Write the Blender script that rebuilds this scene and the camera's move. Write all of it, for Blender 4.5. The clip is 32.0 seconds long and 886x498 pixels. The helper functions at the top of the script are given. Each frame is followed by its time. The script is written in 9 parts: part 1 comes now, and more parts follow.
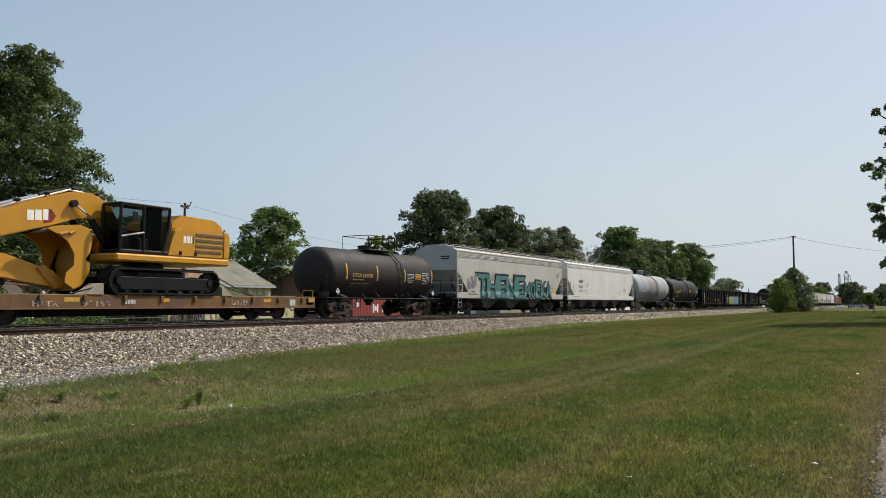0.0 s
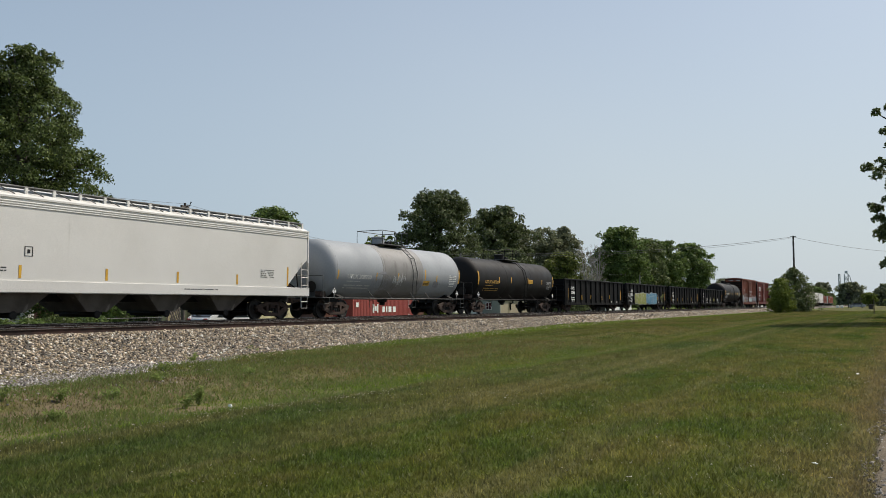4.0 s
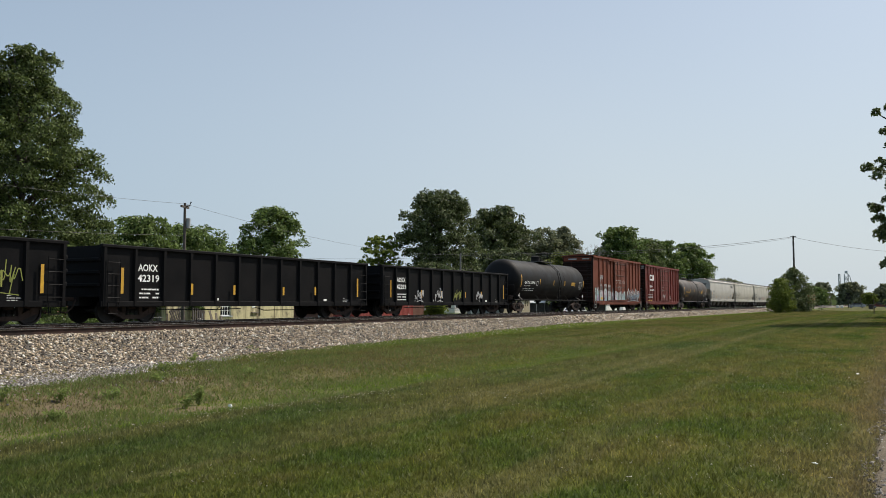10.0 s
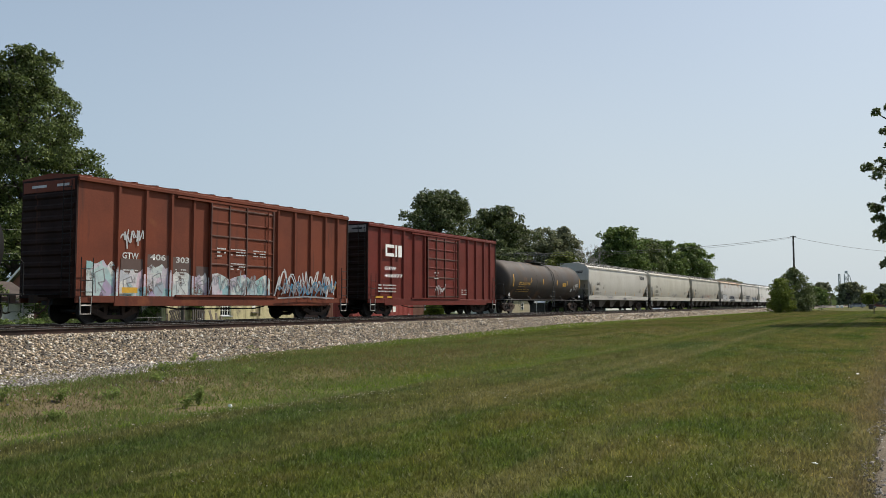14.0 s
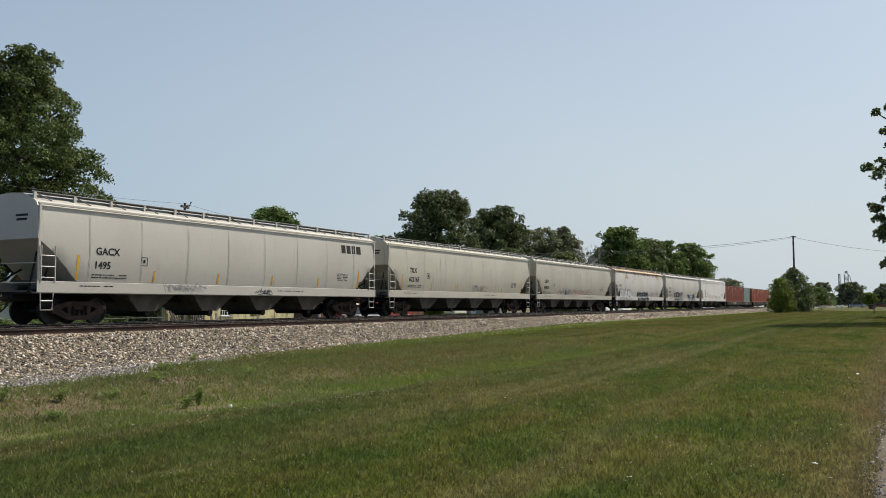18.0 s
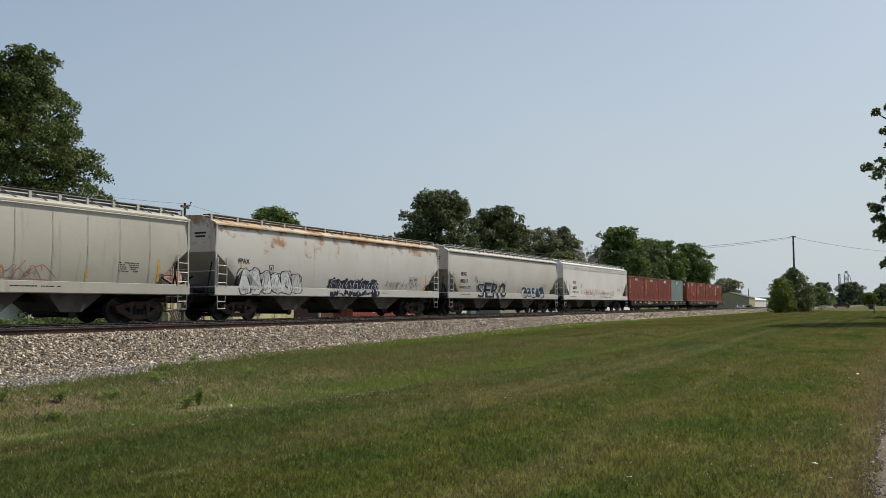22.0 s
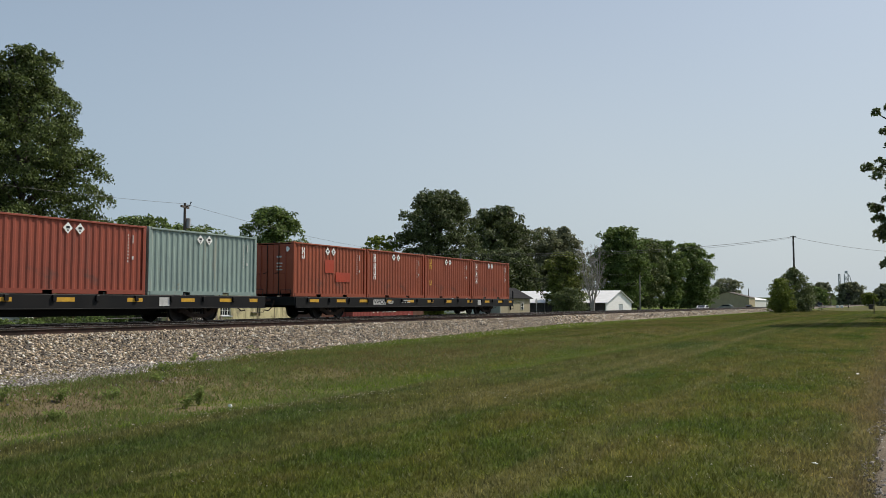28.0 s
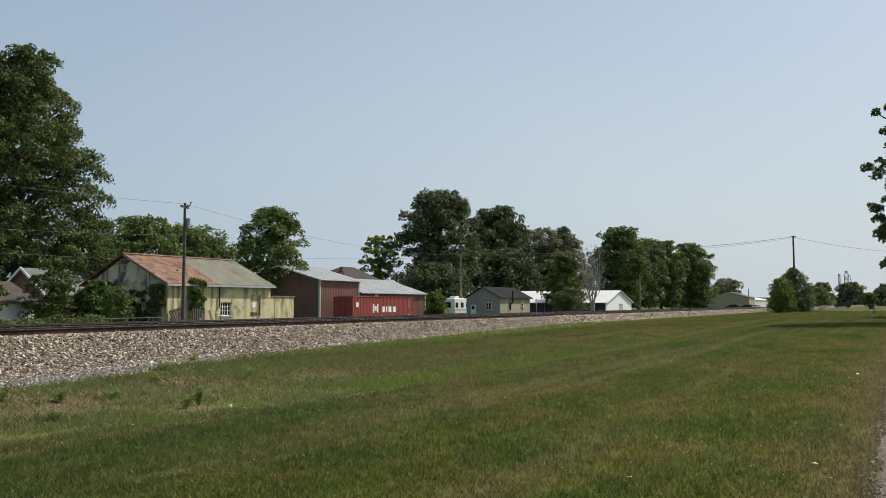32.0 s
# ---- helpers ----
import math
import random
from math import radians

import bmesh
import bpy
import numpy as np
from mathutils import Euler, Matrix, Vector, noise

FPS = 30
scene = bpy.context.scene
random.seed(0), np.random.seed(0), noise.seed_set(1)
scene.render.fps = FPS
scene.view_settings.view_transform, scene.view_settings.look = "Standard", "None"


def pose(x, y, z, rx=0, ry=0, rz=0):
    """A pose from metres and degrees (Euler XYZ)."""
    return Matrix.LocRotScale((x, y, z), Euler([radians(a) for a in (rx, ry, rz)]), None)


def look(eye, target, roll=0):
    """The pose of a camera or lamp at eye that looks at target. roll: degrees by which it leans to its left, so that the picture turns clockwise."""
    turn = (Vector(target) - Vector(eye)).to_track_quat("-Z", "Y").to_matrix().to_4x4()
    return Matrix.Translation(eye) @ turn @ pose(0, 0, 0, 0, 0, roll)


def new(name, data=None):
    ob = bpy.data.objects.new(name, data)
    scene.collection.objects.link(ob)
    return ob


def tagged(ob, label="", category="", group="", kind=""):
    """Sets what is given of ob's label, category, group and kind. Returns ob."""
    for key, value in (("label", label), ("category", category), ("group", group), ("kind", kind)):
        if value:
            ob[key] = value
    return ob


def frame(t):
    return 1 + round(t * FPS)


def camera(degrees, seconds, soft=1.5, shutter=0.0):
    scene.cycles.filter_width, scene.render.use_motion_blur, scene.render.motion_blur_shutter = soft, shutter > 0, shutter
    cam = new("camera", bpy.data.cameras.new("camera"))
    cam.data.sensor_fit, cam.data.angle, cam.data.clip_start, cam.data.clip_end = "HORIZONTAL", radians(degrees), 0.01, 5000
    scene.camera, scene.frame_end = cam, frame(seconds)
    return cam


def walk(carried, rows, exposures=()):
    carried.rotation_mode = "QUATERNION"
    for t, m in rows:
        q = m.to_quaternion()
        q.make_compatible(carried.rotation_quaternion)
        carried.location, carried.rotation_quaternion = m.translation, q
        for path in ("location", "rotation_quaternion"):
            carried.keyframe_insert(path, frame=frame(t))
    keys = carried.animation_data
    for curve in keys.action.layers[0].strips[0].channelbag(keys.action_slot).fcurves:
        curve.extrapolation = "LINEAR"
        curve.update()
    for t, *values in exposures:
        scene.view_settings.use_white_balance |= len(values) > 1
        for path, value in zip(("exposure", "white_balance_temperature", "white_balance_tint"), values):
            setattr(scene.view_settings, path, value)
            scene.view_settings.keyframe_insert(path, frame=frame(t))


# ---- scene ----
# Plan: x runs along the railway, y away from the lawn, z = 0 on top of the rails.
EYE = (0.0, 0.0, 0.71)
cam = camera(55.71, 32.0, soft=0.75)
TURN = -90 + 28.61
CAM_POSE = pose(*EYE, 90 + 3.73, 0, TURN)
walk(cam, [(0.0, CAM_POSE), (32.0, CAM_POSE)],
     [(0.0, -0.03), (1.2, -0.03), (2.2, -0.1), (3.4, -0.14), (5.4, -0.03), (17.0, -0.03), (18.0, -0.08), (19.2, -0.2), (28.2, -0.2), (29.0, -0.1), (32.0, -0.1)])
SPEED = 13.7
TRAIN_Y, NEAR_Y = 26.1, 22.2

# ---- light ----
SUN_TO = Vector((0.86, -0.50, 1.20)).normalized()
SUN_ELEV = math.asin(SUN_TO.z)
world = bpy.data.worlds.new("sky")
scene.world = world
world.use_nodes = True
wn = world.node_tree.nodes
sky = wn.new("ShaderNodeTexSky")
sky.sky_type, sky.sun_disc = "NISHITA", False
sky.sun_elevation, sky.sun_rotation = SUN_ELEV, math.atan2(SUN_TO.x, SUN_TO.y)
sky.air_density, sky.dust_density, sky.ozone_density = 1.0, 1.6, 1.0
# summer haze: the sky pales to grey towards the horizon
way = wn.new("ShaderNodeTexCoord")
part_z = wn.new("ShaderNodeSeparateXYZ")
rise = wn.new("ShaderNodeMapRange")
mist = wn.new("ShaderNodeMix")
mist.data_type = "RGBA"
tie_up = world.node_tree.links.new
tie_up(way.outputs["Generated"], part_z.inputs[0])
tie_up(part_z.outputs["Z"], rise.inputs[0])
for i, v in ((1, 0.0), (2, 0.42), (3, 0.95), (4, 0.4)):
    rise.inputs[i].default_value = v
tie_up(rise.outputs[0], mist.inputs[0])
tie_up(sky.outputs[0], mist.inputs[6])
# the haze is brighter towards the sun
sunward = wn.new("ShaderNodeVectorMath")
sunward.operation = "DOT_PRODUCT"
sunward.inputs[1].default_value = SUN_TO
tie_up(way.outputs["Generated"], sunward.inputs[0])
spread = wn.new("ShaderNodeMapRange")
tie_up(sunward.outputs["Value"], spread.inputs[0])
spread.inputs[1].default_value, spread.inputs[2].default_value = -0.4, 0.55
veil = wn.new("ShaderNodeMix")
veil.data_type = "RGBA"
tie_up(spread.outputs[0], veil.inputs[0])
veil.inputs[6].default_value, veil.inputs[7].default_value = (1.85, 3.1, 4.6, 1), (4.75, 5.35, 5.75, 1)
tie_up(veil.outputs[2], mist.inputs[7])
tie_up(mist.outputs[2], wn["Background"].inputs[0])
wn["Background"].inputs[1].default_value = 0.128
sun_lamp = new("sun", bpy.data.lights.new("sun", "SUN"))
sun_lamp.data.energy, sun_lamp.data.angle, sun_lamp.data.color = 4.95, radians(1.2), (1.0, 0.92, 0.81)
sun_lamp.matrix_world = look(SUN_TO * 100, (0, 0, 0))

# ---- materials ----
def nodes_of(name):
    m = bpy.data.materials.new(name)
    m.use_nodes = True
    nt = m.node_tree
    return m, nt, nt.nodes["Principled BSDF"], nt.links.new


def noise_tex(nt, scale, detail=4.0, rough=0.55, coord="Object", stretch=None):
    tc = nt.nodes.new("ShaderNodeTexCoord")
    n = nt.nodes.new("ShaderNodeTexNoise")
    n.inputs["Scale"].default_value, n.inputs["Detail"].default_value, n.inputs["Roughness"].default_value = scale, detail, rough
    if stretch:
        mp = nt.nodes.new("ShaderNodeMapping")
        mp.inputs["Scale"].default_value = stretch
        nt.links.new(tc.outputs[coord], mp.inputs[0])
        nt.links.new(mp.outputs[0], n.inputs[0])
    else:
        nt.links.new(tc.outputs[coord], n.inputs[0])
    return n.outputs[0]


def ramp(nt, fac, stops):
    r = nt.nodes.new("ShaderNodeValToRGB")
    el = r.color_ramp.elements
    while len(el) < len(stops):
        el.new(0.5)
    for e, (p, c) in zip(el, stops):
        e.position, e.color = p, (*c, 1) if len(c) == 3 else c
    nt.links.new(fac, r.inputs[0])
    return r.outputs[0]


def blend(nt, fac, a, b, mode="MIX"):
    m = nt.nodes.new("ShaderNodeMix")
    m.data_type, m.blend_type = "RGBA", mode
    for sock, v in ((m.inputs[0], fac), (m.inputs[6], a), (m.inputs[7], b)):
        if isinstance(v, (int, float)):
            sock.default_value = v
        elif isinstance(v, tuple):
            sock.default_value = (*v, 1)
        else:
            nt.links.new(v, sock)
    return m.outputs[2]


def grey(v):
    return (v, v, v)


TONE = 1.0


def surface(name, a, b=None, scale=1.5, rough=0.55, metal=0.0, bump=0.15, fine=25.0, stain=None, stain_scale=0.8, stain_from=0.55,
            streaks=None, streak_from=0.58, spec=0.5):
    """Paint, metal, stone or wood: two colours that mix at a coarse and a fine scale, patches of stain, streaks that run down, fine relief."""
    m, nt, p, link = nodes_of(name)
    b = b or tuple(v * 0.75 for v in a)
    a, b, stain, streaks = (tuple(v * TONE for v in c) if c else c for c in (a, b, stain, streaks))
    big = noise_tex(nt, scale, 5)
    small = noise_tex(nt, fine, 3)
    col = blend(nt, ramp(nt, big, [(0.35, grey(0)), (0.68, grey(1))]), a, b)
    col = blend(nt, 0.35, col, ramp(nt, small, [(0.3, grey(0.55)), (0.7, grey(1.0))]), "MULTIPLY")
    if stain:
        mask = ramp(nt, noise_tex(nt, stain_scale, 7, 0.65), [(stain_from, grey(0)), (stain_from + 0.1, grey(1))])
        col = blend(nt, mask, col, stain)
    if streaks:
        mask = ramp(nt, noise_tex(nt, 1.0, 5, 0.6, stretch=(2.6, 2.6, 0.22)), [(streak_from, grey(0)), (streak_from + 0.13, grey(0.85))])
        col = blend(nt, mask, col, streaks)
    link(col, p.inputs["Base Color"])
    r = ramp(nt, big, [(0.3, grey(max(0.05, rough - 0.1))), (0.7, grey(min(1, rough + 0.12)))])
    link(r, p.inputs["Roughness"])
    p.inputs["Metallic"].default_value, p.inputs["Specular IOR Level"].default_value = metal, spec
    if bump:
        bp = nt.nodes.new("ShaderNodeBump")
        bp.inputs["Strength"].default_value, bp.inputs["Distance"].default_value = bump, 0.01
        link(small, bp.inputs["Height"])
        link(bp.outputs[0], p.inputs["Normal"])
    return m


def leafy(name, dark, light, dry=None, glow=0.35):
    """Foliage: each leaf or blade has its own shade; light shines through."""
    m, nt, p, link = nodes_of(name)
    geo = nt.nodes.new("ShaderNodeNewGeometry")
    col = ramp(nt, geo.outputs["Random Per Island"], [(0.0, dark), (0.75, light), (1.0, dry or light)])
    big = noise_tex(nt, 0.35, 3)
    col = blend(nt, 0.5, col, ramp(nt, big, [(0.3, grey(0.6)), (0.7, grey(1.0))]), "MULTIPLY")
    link(col, p.inputs["Base Color"])
    p.inputs["Roughness"].default_value = 0.6
    p.inputs["Specular IOR Level"].default_value = 0.25
    tr = nt.nodes.new("ShaderNodeBsdfTranslucent")
    link(col, tr.inputs[0])
    mx = nt.nodes.new("ShaderNodeMixShader")
    mx.inputs[0].default_value = glow
    link(p.outputs[0], mx.inputs[1])
    link(tr.outputs[0], mx.inputs[2])
    link(mx.outputs[0], nt.nodes["Material Output"].inputs[0])
    return m


def span(nt, sock, a, b, lo=0.0, hi=1.0):
    """The value of sock, spread from a..b over lo..hi."""
    mr = nt.nodes.new("ShaderNodeMapRange")
    nt.links.new(sock, mr.inputs[0])
    for i, v in ((1, a), (2, b), (3, lo), (4, hi)):
        mr.inputs[i].default_value = v
    return mr.outputs[0]


def times(nt, *socks):
    out = socks[0]
    for other in socks[1:]:
        m = nt.nodes.new("ShaderNodeMath")
        m.operation = "MULTIPLY"
        nt.links.new(out, m.inputs[0])
        nt.links.new(other, m.inputs[1])
        out = m.outputs[0]
    return out


def ground_axes(nt):
    """x, y and the distance beyond the edge of the mown lawn."""
    tc = nt.nodes.new("ShaderNodeTexCoord")
    sep = nt.nodes.new("ShaderNodeSeparateXYZ")
    nt.links.new(tc.outputs["Object"], sep.inputs[0])
    m = nt.nodes.new("ShaderNodeMath")
    m.operation = "MULTIPLY_ADD"
    nt.links.new(sep.outputs["X"], m.inputs[0])
    m.inputs[1].default_value = 0.04
    nt.links.new(sep.outputs["Y"], m.inputs[2])
    off = nt.nodes.new("ShaderNodeMath")
    off.operation = "SUBTRACT"
    nt.links.new(m.outputs[0], off.inputs[0])
    off.inputs[1].default_value = 9.15
    return sep.outputs["X"], sep.outputs["Y"], off.outputs[0]


def grass_colour(nt):
    """Mown turf: green with drier, browner patches and mowing stripes; lush in the ditch, tan beside the drive."""
    x, y, d = ground_axes(nt)
    patch = noise_tex(nt, 0.20, 6, 0.6, stretch=(0.75, 1.15, 1.0))
    tuft = noise_tex(nt, 0.75, 6, 0.62, stretch=(0.5, 1.0, 1.0))
    clump = noise_tex(nt, 3.2, 4, 0.6, stretch=(0.8, 1.0, 1.0))
    fine = noise_tex(nt, 11.0, 4, 0.6)
    rows = noise_tex(nt, 1.0, 3, 0.5, stretch=(0.02, 1.1, 1.0))
    col = ramp(nt, tuft, [(0.30, (0.050, 0.090, 0.015)), (0.44, (0.082, 0.114, 0.020)), (0.56, (0.115, 0.127, 0.026)), (0.70, (0.178, 0.155, 0.050))])
    cool = times(nt, span(nt, d, -4.2, -0.8, 0.0, 0.5), span(nt, d, 0.0, 0.3, 1.0, 0.0))
    col = blend(nt, cool, col, (0.080, 0.114, 0.036))
    dry = ramp(nt, patch, [(0.48, grey(0)), (0.66, grey(0.58))])
    col = blend(nt, dry, col, (0.176, 0.146, 0.052))
    col = blend(nt, ramp(nt, rows, [(0.51, grey(0)), (0.62, grey(0.6))]), col, (0.185, 0.170, 0.070))
    lush = times(nt, span(nt, d, -0.1, 0.35), span(nt, d, 1.6, 3.4, 1.0, 0.0), ramp(nt, tuft, [(0.38, grey(1.0)), (0.64, grey(0.5))]), span(nt, x, 20.0, 32.0, 1.0, 0.2))
    col = blend(nt, lush, col, (0.135, 0.205, 0.018))
    bank = times(nt, span(nt, d, 2.2, 4.0), ramp(nt, patch, [(0.40, grey(0.15)), (0.58, grey(0.7))]))
    col = blend(nt, bank, col, (0.140, 0.124, 0.042))
    toe = times(nt, span(nt, y, 16.1, 16.9, 0.0, 0.9), span(nt, x, 20.0, 26.0))
    col = blend(nt, toe, col, (0.120, 0.175, 0.020))
    worn = times(nt, span(nt, y, 0.25, 1.5, 0.8, 0.0), ramp(nt, tuft, [(0.38, grey(0.25)), (0.58, grey(1.0))]))
    col = blend(nt, worn, col, (0.20, 0.150, 0.070))
    col = blend(nt, 0.55, col, ramp(nt, clump, [(0.34, grey(0.55)), (0.66, grey(1.3))]), "MULTIPLY")
    return blend(nt, 0.5, col, ramp(nt, fine, [(0.3, grey(0.66)), (0.7, grey(1.18))]), "MULTIPLY")


def make_ground_material():
    m, nt, p, link = nodes_of("turf")
    col = blend(nt, 1.0, grass_colour(nt), (0.70, 0.69, 0.66), "MULTIPLY")
    x, y, d = ground_axes(nt)
    soil = ramp(nt, noise_tex(nt, 0.9, 7, 0.7), [(0.42, grey(0)), (0.56, grey(0.9))])
    bare = times(nt, span(nt, d, 0.3, 1.3), span(nt, x, 11.0, 22.0, 1.0, 0.08), soil)
    col = blend(nt, bare, col, (0.165, 0.122, 0.080))
    link(col, p.inputs["Base Color"])
    p.inputs["Roughness"].default_value = 0.95
    p.inputs["Specular IOR Level"].default_value = 0.1
    bp = nt.nodes.new("ShaderNodeBump")
    bp.inputs["Strength"].default_value, bp.inputs["Distance"].default_value = 0.6, 0.02
    link(noise_tex(nt, 22.0, 5, 0.7), bp.inputs["Height"])
    link(bp.outputs[0], p.inputs["Normal"])
    return m


def make_blade_material():
    m, nt, p, link = nodes_of("grass_blade")
    geo = nt.nodes.new("ShaderNodeNewGeometry")
    col = blend(nt, 0.6, grass_colour(nt), ramp(nt, geo.outputs["Random Per Island"], [(0, grey(0.55)), (0.45, grey(1.1)), (0.8, grey(1.6)), (0.93, (2.0, 1.95, 1.6)), (1, (3.0, 2.8, 2.4))]), "MULTIPLY")
    link(col, p.inputs["Base Color"])
    p.inputs["Roughness"].default_value = 0.55
    p.inputs["Specular IOR Level"].default_value = 0.25
    tr = nt.nodes.new("ShaderNodeBsdfTranslucent")
    link(col, tr.inputs[0])
    mx = nt.nodes.new("ShaderNodeMixShader")
    mx.inputs[0].default_value = 0.55
    link(p.outputs[0], mx.inputs[1])
    link(tr.outputs[0], mx.inputs[2])
    link(mx.outputs[0], nt.nodes["Material Output"].inputs[0])
    return m


def stones(name, stops, rough=0.85):
    m, nt, p, link = nodes_of(name)
    geo = nt.nodes.new("ShaderNodeNewGeometry")
    col = ramp(nt, geo.outputs["Random Per Island"], stops)
    col = blend(nt, 0.6, col, ramp(nt, noise_tex(nt, 0.5, 5), [(0.35, grey(0.65)), (0.65, grey(1.05))]), "MULTIPLY")
    link(col, p.inputs["Base Color"])
    p.inputs["Roughness"].default_value = rough
    return m


def make_bed_material():
    m, nt, p, link = nodes_of("ballast_bed")
    tc = nt.nodes.new("ShaderNodeTexCoord")
    vo = nt.nodes.new("ShaderNodeTexVoronoi")
    vo.inputs["Scale"].default_value = 15.0
    link(tc.outputs["Object"], vo.inputs["Vector"])
    hsv = nt.nodes.new("ShaderNodeSeparateColor")
    link(vo.outputs["Color"], hsv.inputs[0])
    # dark bed colour, darker at cell edges: painted shadow gaps between stones
    col = ramp(nt, hsv.outputs[0], [(0.0, (0.03, 0.024, 0.019)), (0.5, (0.12, 0.098, 0.072)), (1.0, (0.32, 0.27, 0.20))])
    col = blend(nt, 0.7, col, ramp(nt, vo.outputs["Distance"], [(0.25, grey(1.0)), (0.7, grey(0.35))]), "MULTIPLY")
    sep = nt.nodes.new("ShaderNodeSeparateXYZ")
    link(tc.outputs["Object"], sep.inputs[0])
    # oil-dark ballast; the train's shadow is darkened into the colour here too
    oil_shade = nt.nodes.new("ShaderNodeMapRange")
    link(sep.outputs["Y"], oil_shade.inputs[0])
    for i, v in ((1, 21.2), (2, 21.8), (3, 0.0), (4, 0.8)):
        oil_shade.inputs[i].default_value = v
    col = blend(nt, oil_shade.outputs[0], col, (0.03, 0.024, 0.019))
    link(col, p.inputs["Base Color"])
    p.inputs["Roughness"].default_value = 0.9
    bp = nt.nodes.new("ShaderNodeBump")
    bp.inputs["Strength"].default_value, bp.inputs["Distance"].default_value = 1.0, 0.03
    bp.invert = True
    link(vo.outputs["Distance"], bp.inputs["Height"])
    link(bp.outputs[0], p.inputs["Normal"])
    return m


def sheet_metal(name, a, b, pitch, axis="X", rough=0.45, stain=None, stain_from=0.55, metal=0.0):
    """Ribbed or seamed sheet, with its seams in the relief."""
    m = surface(name, a, b, 0.7, rough, metal, 0.0, 18.0, stain, 0.6, stain_from)
    nt = m.node_tree
    tc = nt.nodes.new("ShaderNodeTexCoord")
    w = nt.nodes.new("ShaderNodeTexWave")
    w.bands_direction, w.wave_profile = axis, "SIN"
    w.inputs["Scale"].default_value = 1.0 / pitch * 0.314
    nt.links.new(tc.outputs["Object"], w.inputs[0])
    bp = nt.nodes.new("ShaderNodeBump")
    bp.inputs["Strength"].default_value, bp.inputs["Distance"].default_value = 0.7, 0.03
    nt.links.new(w.outputs["Fac"], bp.inputs["Height"])
    nt.links.new(bp.outputs[0], nt.nodes["Principled BSDF"].inputs["Normal"])
    return m


def glass_like(name, tint, rough=0.05):
    m, nt, p, link = nodes_of(name)
    p.inputs["Base Color"].default_value = (*tint, 1)
    p.inputs["Roughness"].default_value = rough
    p.inputs["Specular IOR Level"].default_value = 0.8
    return m


TURF = make_ground_material()
BLADE = make_blade_material()
BED = make_bed_material()
STONE = stones("ballast_stone", [(0, (0.0264, 0.0238, 0.0211)), (0.22, (0.099, 0.0766, 0.0554)), (0.5, (0.33, 0.251, 0.156)), (0.8, (0.554, 0.442, 0.31)), (0.93, (0.713, 0.634, 0.528)), (1, (0.85, 0.85, 0.779))])
STONE_GREY = stones("toe_stone", [(0, (0.0625, 0.0575, 0.0537)), (0.3, (0.15, 0.131, 0.119)), (0.6, (0.25, 0.225, 0.2)), (0.92, (0.375, 0.35, 0.325)), (1, (0.575, 0.562, 0.537))])
# dark oily ballast, with the train's shadow put into its colour
STONE_DARK = stones("oily_shaded_stone", [(0, (0.02, 0.018, 0.016)), (0.5, (0.07, 0.058, 0.046)), (1, (0.17, 0.14, 0.11))])
GRAVEL = stones("drive_stone", [(0, (0.11, 0.10, 0.09)), (0.6, (0.27, 0.24, 0.21)), (1, (0.48, 0.45, 0.41))])
DRIVE = surface("drive_gravel", (0.21, 0.175, 0.125), (0.12, 0.1, 0.075), 28.0, 1.0, bump=0.9, fine=40, spec=0.05)
RAIL_SIDE = surface("rail_rust", (0.052, 0.0188, 0.0108), (0.0173, 0.0101, 0.00723), 2, 0.85, bump=0.3, fine=60)
RAIL_HEAD = surface("rail_head", (0.34, 0.32, 0.30), (0.22, 0.20, 0.19), 3, 0.25, 0.95, 0.01)
TIE = surface("tie_wood", (0.045, 0.036, 0.03), (0.03, 0.025, 0.022), 3, 0.9, bump=0.6)
BARK = surface("bark", (0.12, 0.10, 0.082), (0.07, 0.058, 0.05), 3, 0.95, bump=0.8, fine=14)
DEAD_BARK = surface("dead_bark", (0.42, 0.38, 0.34), (0.28, 0.25, 0.22), 3, 0.9, bump=0.5)
POLE_GREY = surface("weathered_pole_wood", (0.30, 0.28, 0.25), (0.21, 0.195, 0.175), 2, 0.9, bump=0.5)
POLE_WOOD = surface("pole_wood", (0.115, 0.095, 0.08), (0.075, 0.063, 0.054), 2, 0.9, bump=0.5)
LEAF_OAK = leafy("oak_leaf", (0.0257, 0.0396, 0.0119), (0.153, 0.202, 0.0575), glow=0.26)
LEAF_DARK = leafy("dark_leaf", (0.0433, 0.0593, 0.0237), (0.192, 0.235, 0.088), glow=0.3)
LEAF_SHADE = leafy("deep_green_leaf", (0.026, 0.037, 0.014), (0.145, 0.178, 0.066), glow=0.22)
LEAF_MID = leafy("maple_leaf", (0.0454, 0.0698, 0.0194), (0.201, 0.281, 0.0779), glow=0.34)
# dull pale foliage; on far trees its paleness stands in for haze
LEAF_PALE = leafy("pale_and_hazed_leaf", (0.066, 0.0762, 0.0408), (0.275, 0.293, 0.166), glow=0.36)
LEAF_YARD = leafy("yellowing_leaf", (0.038, 0.046, 0.010), (0.19, 0.225, 0.05), glow=0.3)
LEAF_BRIGHT = leafy("bright_leaf", (0.085, 0.130, 0.020), (0.22, 0.265, 0.050), glow=0.42)
WEED_GREEN = leafy("weed_leaf", (0.105, 0.155, 0.034), (0.19, 0.235, 0.070), (0.26, 0.23, 0.12), glow=0.5)
WEED_LEAF = leafy("weed_plant_leaf", (0.15, 0.22, 0.05), (0.27, 0.33, 0.10), glow=0.6)
DRY_STALK = leafy("dry_stalk", (0.13, 0.105, 0.06), (0.21, 0.175, 0.10), (0.12, 0.13, 0.05), 0.2)
